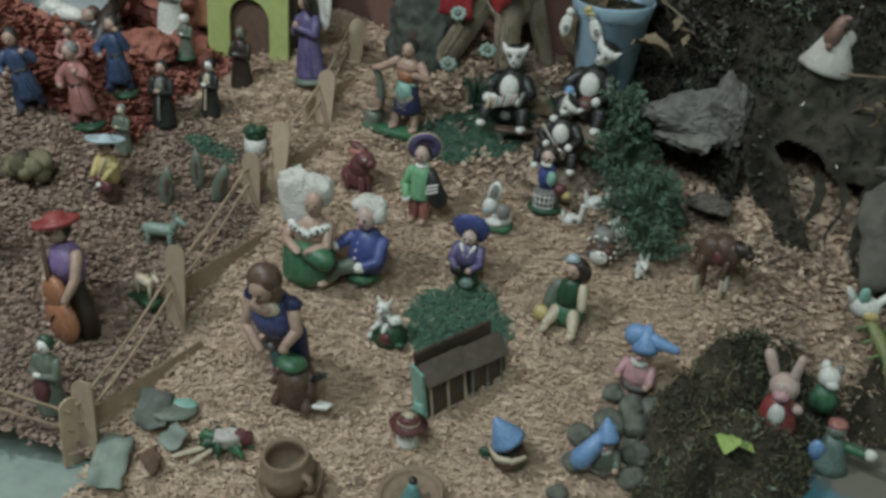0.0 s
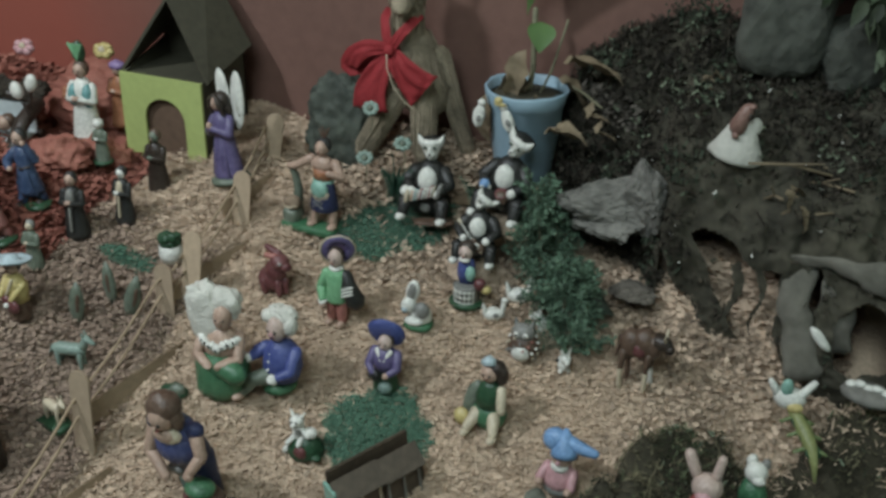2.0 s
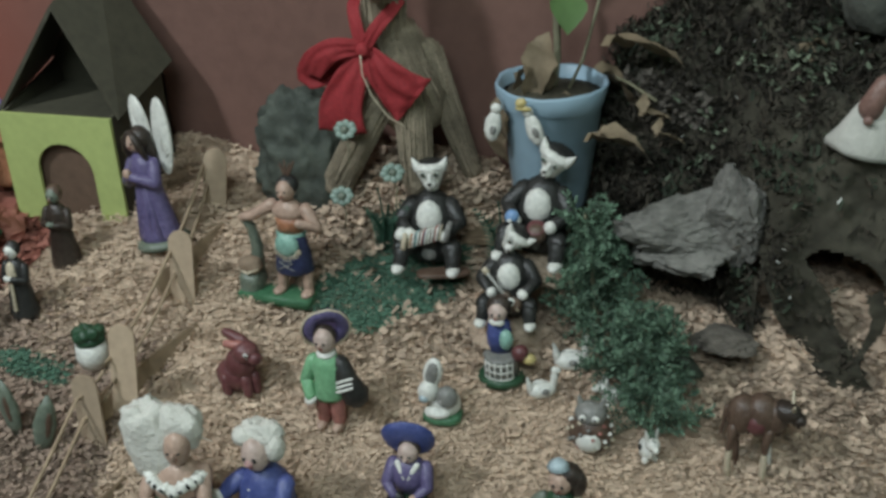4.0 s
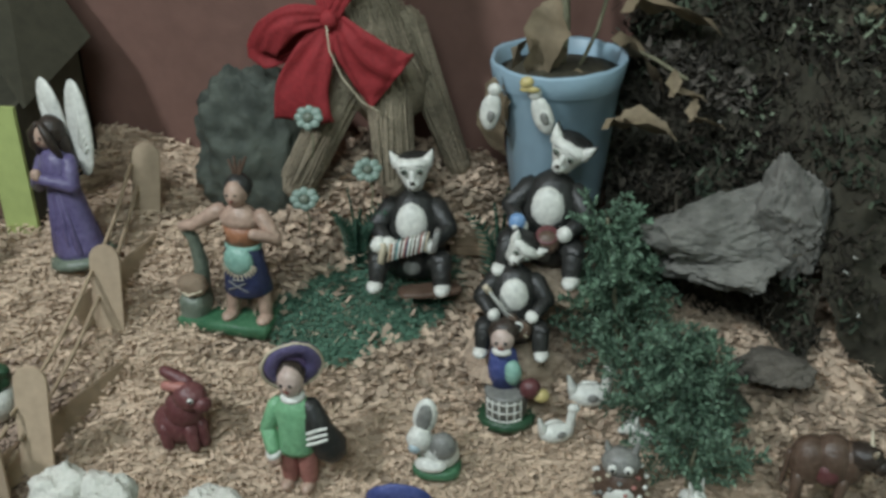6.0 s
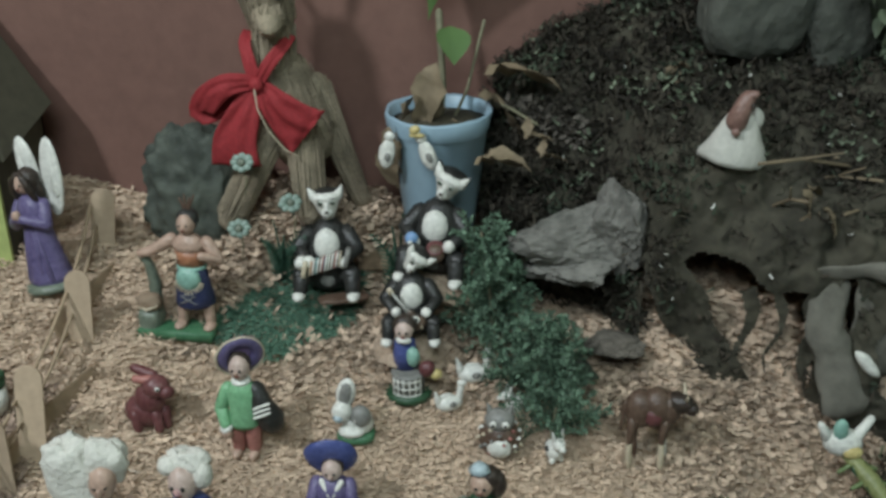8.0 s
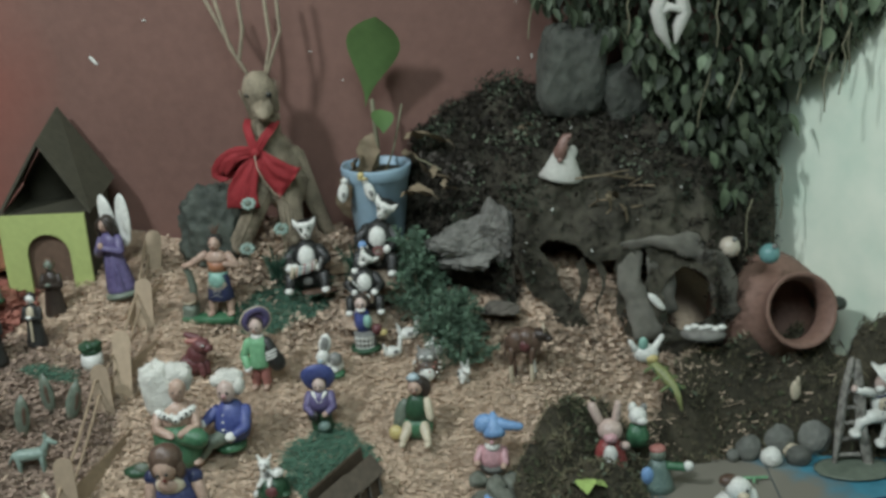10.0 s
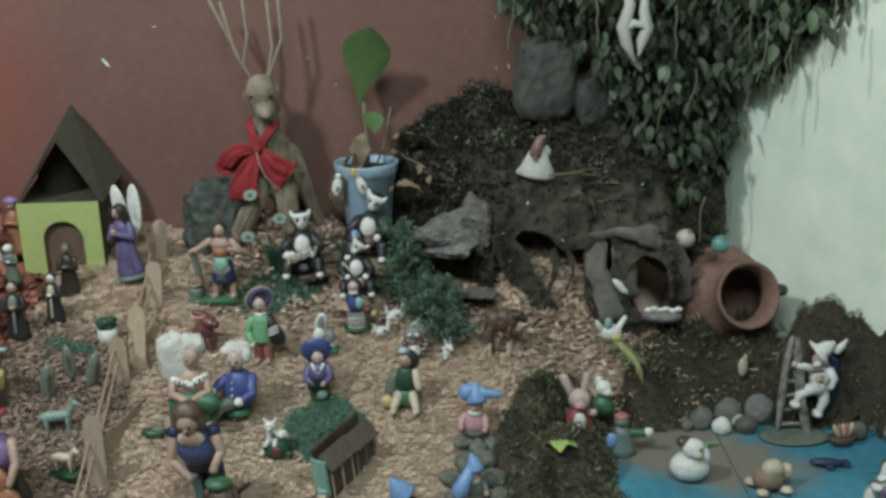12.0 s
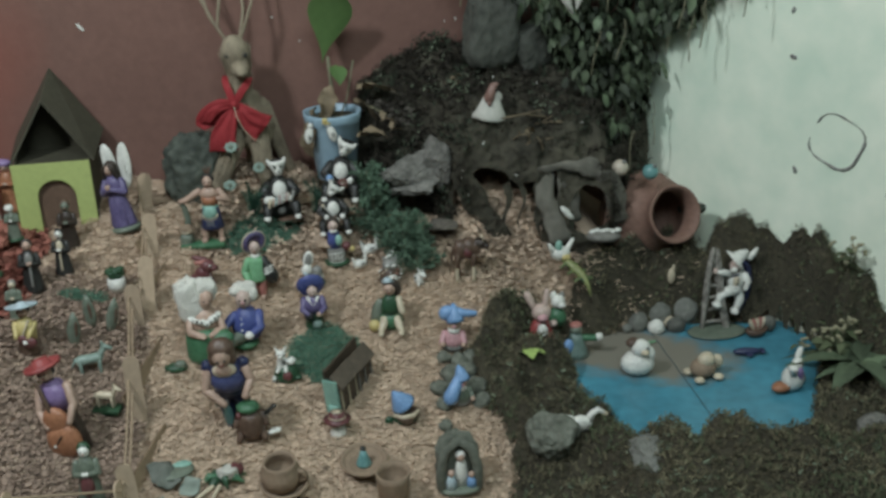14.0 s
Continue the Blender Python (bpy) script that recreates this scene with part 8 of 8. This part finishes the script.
c.path([(0.0, 0.1, 6.3), (1.0, -0.7, 5.9), (1.6, -0.5, 5.0)], [0.14, 0.18, 0.12], NAVY, 6)
c.path([(-0.7, -0.4, 4.1), (-1.8, -0.9, 4.5), (-2.7, -1.0, 4.7)], [0.5, 0.44, 0.36], WHITE, 10)
c.ball((-2.9, -1.0, 4.8), 0.4, PALE_SKIN)
c.path([(1.2, -0.4, 4.0), (1.7, -1.0, 3.1), (1.2, -1.5, 2.4)], [0.52, 0.46, 0.38], WHITE, 10)
c.path([(0.3, -0.5, 1.9), (-1.2, -1.1, 1.8), (-2.1, -1.4, 1.2), (-2.3, -1.5, 0.5)], [0.85, 0.72, 0.55, 0.42], WHITE, 12)
c.ball((-2.6, -1.9, 0.3), (0.6, 0.85, 0.4), WHITE)
c.path([(0.7, -0.2, 1.6), (0.9, -0.6, 0.3), (0.5, -0.8, -0.8)], [0.8, 0.62, 0.45], WHITE, 12)
c.ball((0.2, -1.1, -1.1), (0.6, 0.85, 0.45), WHITE)
c.path([(1.7, 0.6, 5.0), (2.0, 0.6, 3.0), (1.7, 0.5, 0.6), (1.2, 0.3, -1.4)], [0.5, 0.8, 0.9, 0.4], NAVY, 10)
for k in range(3):
    c.ball((0.05 + 0.05 * k, -1.18, 2.3 + 0.6 * k), 0.13, NAVY, seg=6)
c.limb((-0.6, -0.9, 3.9), (0.3, -1.1, 4.3), 0.1, 0.1, NAVY, 5)
c.make("mouse_figurine", "white clay mouse in a suit climbing with a dark navy cape", "figurine", 0.657, -0.222, -6, 1.02, z=-0.094, tilt=(0, 2))
DRIFT = mat("flecked_driftwood", (0.10, 0.085, 0.07), 0.85, 0.5, 160, 60, 1.0, second=(0.40, 0.38, 0.33))
lad = empty("toy_ladder", (0.622, -0.235, POND_Z))
for pts in ([(-1.1, 0, -0.1), (-0.7, 0.4, 4.2), (-0.2, 0.9, 8.4), (0.2, 1.1, 11.6)], [(2.4, -0.3, -0.5), (1.7, 0.3, 3.8), (1.2, 0.8, 7.8), (0.8, 1.1, 11.4)]):
    c = Clay()
    c.path(pts, [0.42, 0.46, 0.5, 0.36], DRIFT, 10)
    cm_part("rail", c, lad, "", 0.4)
for k in range(6):
    c = Clay()
    u = 0.1 + 0.15 * k
    c.path([(-1.1 + 1.2 * u, 0.1 + u, 11.5 * u), (0.6, 0.2 + u, 11.5 * u + 0.2), (2.4 - 1.6 * u, 0.1 + u, 11.3 * u)], 0.24, DRIFT, 6)
    cm_part("rung", c, lad, "", 0.15)
tagged(lad, "rough grey toy ladder standing in the pond", "ladder")
c = Clay()
c.ball((0, 0, 0.1), (4.2, 2.6, 0.25), GREYGREEN)
on_pond(c, "lily_pad", "dull green flat pad under the ladder", "lily pad", 0.628, -0.245, 0, 1.0, 0.002)
for x, y, s, sd, m in ((0.527, -0.208, 0.015, 31, SHORE_STONE), (0.562, -0.194, 0.020, 32, SHORE_STONE), (0.600, -0.194, 0.023, 33, SHORE_STONE), (0.548, -0.226, 0.012, 34, WHITE), (0.572, -0.214, 0.010, 35, CREAM), (0.576, -0.226, 0.013, 36, SHORE_STONE), (0.70, -0.25, 0.012, 38, SHORE_STONE), (0.51, -0.215, 0.008, 39, SHORE_STONE)):
    rock("pebble", "smooth rounded shore stone of the pond", x, y, POND_Z + s * 0.7, (s, s * 0.9, s * 0.9), sd, m, sd * 25, 0.15, 2)

# bank figures
c = Clay()
c.lathe([(1.8, 0), (1.9, 0.6), (1.5, 2.6), (1.0, 3.6)], RED, sy=0.85)
c.ball((0, -1.2, 2.2), (0.8, 0.6, 1.2), WHITE)
c.ball((0, -0.3, 4.8), (1.4, 1.3, 1.3), PALE_SKIN)
c.ball((0, -1.4, 4.4), (0.8, 0.6, 0.6), PINK)
c.limb((-1.1, 0, 5.6), (-1.9, 0.2, 7.4), 0.5, 0.55, PALE_SKIN)
c.limb((0.6, 0, 5.8), (0.9, 0.2, 7.8), 0.5, 0.4, PALE_SKIN)
c.limb((1.3, -0.3, 2.9), (1.7, -1.2, 3.4), 0.5, 0.5, PALE_SKIN)
c.make("rabbit_figurine", "pale pink clay rabbit in a red coat on the bank", "figurine", 0.372, -0.276, -4, 0.92, z=-0.100)
c = Clay()
c.lathe([(1.4, 0), (1.5, 1.2), (1.0, 2.8)], GREEN, sy=0.85)
c.ball((0, -0.2, 4.0), (1.2, 1.1, 1.2), WHITE)
c.ball((0.4, -1.2, 3.7), (0.7, 0.5, 0.5), WHITE)
c.ball((-0.6, 0.4, 4.9), (0.6, 0.6, 0.8), WHITE)
c.ball((0.8, 0.4, 4.8), (0.5, 0.5, 0.7), GREY)
c.make("dog_figurine", "white clay dog in a green coat on the bank", "figurine", 0.406, -0.230, 0, 0.82, z=-0.098)
c = Clay()
c.lathe([(2.4, 0), (2.0, 1.4), (1.3, 3.6), (0.9, 4.6)], FADED_TEAL, sy=0.85)
c.ball((0, -0.2, 5.4), (1.1, 1.0, 0.9), GREYGREEN)
c.ball((0, 0, 6.1), (1.1, 1.0, 0.6), SALMON)
c.limb((1.2, 0, 3.6), (3.4, -0.6, 3.6), 0.6, 0.6, GREEN)
c.ball((3.9, -0.7, 3.8), (0.75, 0.6, 0.75), WHITE)
c.ball((-1.4, -0.8, 2.6), (0.9, 0.7, 1.3), SKY)
c.make("fisher_figurine", "teal clay figure with a salmon cap reaching over the pond", "figurine", 0.421, -0.268, 0, 0.78, z=-0.132)
frog_ = leaf_mesh("green_leaf", 0.024, 0.022, LIME, 0.3, 0.3)
b = empty("plastic_leaf", (0.341, -0.338, bank(0.341, -0.338) + 0.004))
for k in range(4):
    put_leaf(frog_, b, (0, 0, 0), (-10 + 10 * k, 0, 80 * k), 0.9, name="blade")
tagged(b, "bright green plastic leaf on the moss", "leaf")
LIZ = paint("lizard_green", (0.13, 0.2, 0.05))
LIZ2 = paint("lizard_olive", (0.24, 0.27, 0.07))
lz = Clay()
pts = [(-2.0, 2.6, 4.2), (-1.0, 1.6, 3.6), (0.0, 0.4, 2.8), (0.9, -0.8, 1.8), (1.5, -1.8, 0.6), (1.9, -2.4, -1.2)]
lz.path(pts, [0.5, 0.7, 0.85, 0.7, 0.42, 0.15], LIZ2, 10)
for k, (x, y, z) in enumerate(pts[1:4]):
    lz.limb((x - 0.3, y, z), (x - 1.6, y - 0.6, z - 0.5), 0.3, 0.2, LIZ, 6)
    lz.limb((x + 0.3, y, z), (x + 1.6, y - 0.2, z - 0.3), 0.3, 0.2, LIZ, 6)
    lz.lathe([(0.86, -0.15), (0.86, 0.15)], DARKGREEN, (x + 0.3, y - 0.4, z - 0.2), (50, 20, 0), 10)
lz.make("lizard_toy", "yellow-green toy lizard with dark bands on the bank", "toy animal", 0.437, -0.212, 0, 0.78, z=-0.052)
c = Clay()
c.ball((0, 0, 1.2), (1.6, 1.1, 1.2), WHITE)
c.limb((-1.2, 0, 1.6), (-2.0, -0.4, 3.0), 0.5, 0.3, WHITE)
c.limb((1.0, 0, 1.8), (2.0, 0.4, 3.2), 0.5, 0.35, WHITE)
c.ball((-0.4, -0.4, 2.6), (0.6, 0.5, 1.0), MINT)
c.ball((0.6, -0.8, 0.8), (0.8, 0.5, 0.6), YELLOW)
c.make("goose_figurine", "white clay birds huddled beside the grotto", "figurine", 0.420, -0.192, 0, 0.85, z=-0.022)
c = Clay()
c.ball((0, 0, 0.6), (2.4, 1.5, 0.8), STONE)
for k in range(6):
    c.ball((-1.6 + 0.7 * k, -0.2, 1.3 + 0.2 * (k % 2)), (0.5, 0.4, 0.3), WHITE, seg=8)
c.make("broken_shell", "pale broken shell on a flat stone", "shell", 0.480, -0.192, -10, 1.0, z=0.002)
c = Clay()
c.ball((0, 0, 0.5), (0.5, 0.4, 1.5), WHITE, (0, -42, 0))
c.make("white_stone", "white oblong stone inside the grotto", "stone", 0.434, -0.172, 0, 0.9, z=0.034)
c = Clay()
c.ball((0, 0, 1.0), (0.7, 0.5, 1.4), CREAM)
c.ball((0.2, -0.2, 2.3), (0.3, 0.3, 0.7), CREAM)
c.make("shell", "upright cream spiral shell on the moss", "shell", 0.578, -0.196, 0, 0.85, z=-0.068)
c = Clay()
c.ball((0, 0, 1.2), (1.5, 1.0, 1.1), WHITE)
c.path([(0.9, 0, 1.6), (1.5, -0.1, 2.6), (2.2, -0.2, 3.1), (2.9, -0.3, 2.7)], [0.6, 0.45, 0.42, 0.3], WHITE, 10)
c.ball((3.1, -0.3, 2.5), (0.5, 0.32, 0.3), CREAM, (0, 30, 0))
c.path([(-1.0, 0, 1.5), (-1.6, 0.1, 2.2), (-2.1, 0.1, 2.6)], [0.6, 0.42, 0.12], WHITE, 8)
c.ball((-0.1, -0.8, 1.6), (1.1, 0.35, 0.7), WHITE, (0, 12, 0))
c.make("swan_figurine", "small white clay swan on a mossy stone", "figurine", 0.376, -0.456, 0, 0.9, z=bank(0.376, -0.456) - 0.001)
rock("mossy_stone", "grey mossy stone under the white swan", 0.342, -0.458, -0.128, (0.026, 0.030, 0.026), 41, MOSSY_STONE, 20, 0.4)
rock("mossy_stone", "pale grey stone in the moss", 0.435, -0.535, -0.120, (0.019, 0.028, 0.015), 42, SHORE_STONE, 0, 0.45)
rock("mossy_stone", "pale round stone in the moss", 0.70, -0.53, -0.12, (0.02, 0.016, 0.014), 43, STONE, 0, 0.3)
for x, y, z, h, rz in ((0.735, -0.42, -0.10, 0.085, 0), (0.745, -0.43, -0.10, 0.06, 40)):
    b = empty("leafy_plant", (x, y, z))
    me = leaf_mesh("strap_leaf", h, 0.022, IVY, 0.5, 0.3)
    for k in range(8):
        put_leaf(me, b, (0, 0, 0), (-30 + 8 * (k % 3), 0, 45 * k + rz), 1.0, name="blade")
    tagged(b, "small rosette plant with strap-shaped green leaves by the pond", "plant")

rr = random.Random(21)
for x, y in ((0.722, -0.335), (0.742, -0.375), (0.765, -0.32), (0.715, -0.395)):
    z = bank(x, y)
    b = empty("flowering_plant", (x, y, z))
    me = leaf_mesh("round_leaf", 0.012, 0.008, MOSS_GREEN, 0.3, 0.2, nx=4)
    for k in range(16):
        put_leaf(me, b, (rr.uniform(-0.02, 0.02), rr.uniform(-0.018, 0.018), rr.uniform(0.002, 0.035)), (rr.uniform(-40, 30), rr.uniform(-30, 30), rr.uniform(0, 360)), rr.uniform(0.8, 1.5), name="blade")
    for k in range(9):
        c = Clay()
        at = Vector((rr.uniform(-2.0, 2.0), rr.uniform(-1.6, 1.6), rr.uniform(1.5, 4.6)))
        c.path([(at.x * 0.4, at.y * 0.4, 0), tuple(at)], 0.04, MOSS_GREEN, 4)
        for q in range(3):
            c.ball(at + Vector((rr.uniform(-0.3, 0.3), rr.uniform(-0.3, 0.3), rr.uniform(-0.2, 0.3))), (rr.uniform(0.2, 0.4), 0.22, 0.22), PALE_FLOWER, seg=6)
        cm_part("flower_head", c, b, "dull cream-yellow flower")
    tagged(b, "low green plant with tiny dull yellow flowers on the bank", "plant")
c = Clay()
c.ball((0, 0, 0), (1.1, 0.4, 1.6), TEAL, (0, 25, 0))
c.make("glass_pebble", "flat grey-green glass pebble leaning on the moss", "pebble", 0.660, -0.150, 0, 1.0, z=-0.035)
TOY_GREEN = paint("toy_dark_green", (0.035, 0.05, 0.035))
c = Clay()
c.path([(-1.4, 0, 1.6), (-0.8, 0, 1.9), (0.2, -0.1, 1.4), (1.3, -0.2, 0.4), (2.0, -0.2, 0.0)], [0.5, 0.75, 0.85, 0.5, 0.2], TOY_GREEN, 10)
for x in (-0.7, 0.6):
    c.limb((x, -0.4, 1.2), (x - 0.2, -0.9, 0.1), 0.35, 0.25, TOY_GREEN, 6)
c.make("toy_crocodile", "small dark green toy animal below the limestone rock", "toy animal", 0.236, -0.142, 0, 0.95, dz=0.016, tilt=(10, 0))

# marks on the walls
side_m = pose(0.58, 0.0, 0.0, 0, 0, 35.0)


def on_side(v, z):
    """A place on the pale wall, v metres from the corner."""
    return side_m @ pose(-0.001, -v, z, 0, 90, 0)


rr = random.Random(8)
crack = new("plaster_crack")
crack.matrix_world = on_side(0.325, 0.138) @ Matrix.Scale(1.3, 4)
for k in range(24):
    a, a2 = 2 * math.pi * k / 27, 2 * math.pi * (k + 1) / 27
    w = 0.035 + 0.11 * max(0.0, math.sin(a - 0.6)) + 0.08 * rr.random()
    q, q2 = 2.7 + 0.2 * math.sin(4 * a), 2.7 + 0.2 * math.sin(4 * a2)
    c = Clay()
    c.limb((q * math.sin(a), q * math.cos(a) * 1.05, 0), (q2 * math.sin(a2), q2 * math.cos(a2) * 1.05, 0), w, w, GREY, 5)
    ob = raw("crack", [tuple(Vector((p[0], p[1], p[2] * 0.25)) * 0.01) for p in c.v], c.f, c.m, c.i, True, crack)
tagged(crack, "dark ring-shaped crack in the pale plaster", "crack")
for v, z, s in ((0.255, 0.24, 0.35), (0.25, 0.30, 0.3), (0.27, 0.09, 0.35), (0.42, 0.28, 0.4), (0.40, 0.08, 0.3)):
    c = Clay()
    c.ball((0, 0, 0), (0.9 * s, 1.6 * s, 0.12), GREY, (0, 0, rr.uniform(0, 180)), 8)
    ob = c.make("plaster_chip", "small grey chip in the pale wall paint", "chip", 0, 0, 0, 1.0, z=0, lump=0.1, group="plaster chips")
    ob.matrix_world = on_side(v, z)
for x, z, s, r in ((-0.196, 0.302, 0.75, 40), (0.316, 0.282, 0.35, 0), (0.300, 0.280, 0.22, 0), (0.06, 0.30, 0.25, 80), (0.095, 0.265, 0.2, 90), (-0.13, 0.345, 0.3, 90), (0.30, 0.345, 0.2, 0)):
    c = Clay()
    c.ball((0, 0, 0), (0.28 * s, 0.06, 0.95 * s), WHITE, (0, -r, 0), 8)
    c.make("paint_speck", "white paint speck on the red wall", "speck", x, -0.001, 0, 1.0, z=z, lump=0.0, group="paint specks")
# white bow in the ivy
c = Clay()
c.path([(-1.0, 0.2, 6.5), (-0.7, -0.2, 4.2), (-1.5, -0.3, 1.6), (-1.0, -0.3, -0.4), (-0.1, -0.2, -2.4)], [0.5, 0.7, 0.85, 0.7, 0.2], WHITE_CLOTH, 8)
c.path([(1.3, 0.2, 6.5), (1.0, -0.2, 3.6), (1.4, -0.3, 1.4), (0.9, -0.3, -0.2), (0.5, -0.2, -1.8)], [0.4, 0.6, 0.75, 0.6, 0.15], WHITE_CLOTH, 8)
c.path([(-1.6, -0.3, 1.2), (-0.3, -0.7, 2.0), (0.6, -0.7, 1.9), (1.5, -0.3, 1.2)], [0.4, 0.5, 0.5, 0.35], WHITE_CLOTH, 8)
c.make("white_bow", "limp white cloth bow hanging in the ivy", "bow", 0.455, -0.118, 0, 0.95, z=0.322, lump=0.25)
# dry twigs lying over the hill
for x, y, z, r, ln in ((0.385, -0.13, 0.165, 20, 7), (0.41, -0.12, 0.15, -25, 6), (0.45, -0.1, 0.16, 10, 8), (0.43, -0.13, 0.13, 40, 5), (0.375, -0.14, 0.14, -60, 4)):
    c = Clay()
    c.path([(-ln / 2, 0, 0), (0, 0.3, 0.4), (ln / 2, 0, 0.1)], 0.13, DRY_LEAF, 6)
    c.limb((0, 0.3, 0.4), (ln / 3, -0.6, 1.2), 0.1, 0.06, DRY_LEAF, 5)
    c.make("twig", "thin dry brown twig lying on the hill", "twig", x, y, r, 1.0, z=z, tilt=(0, r * 0.4), group="dry twigs")
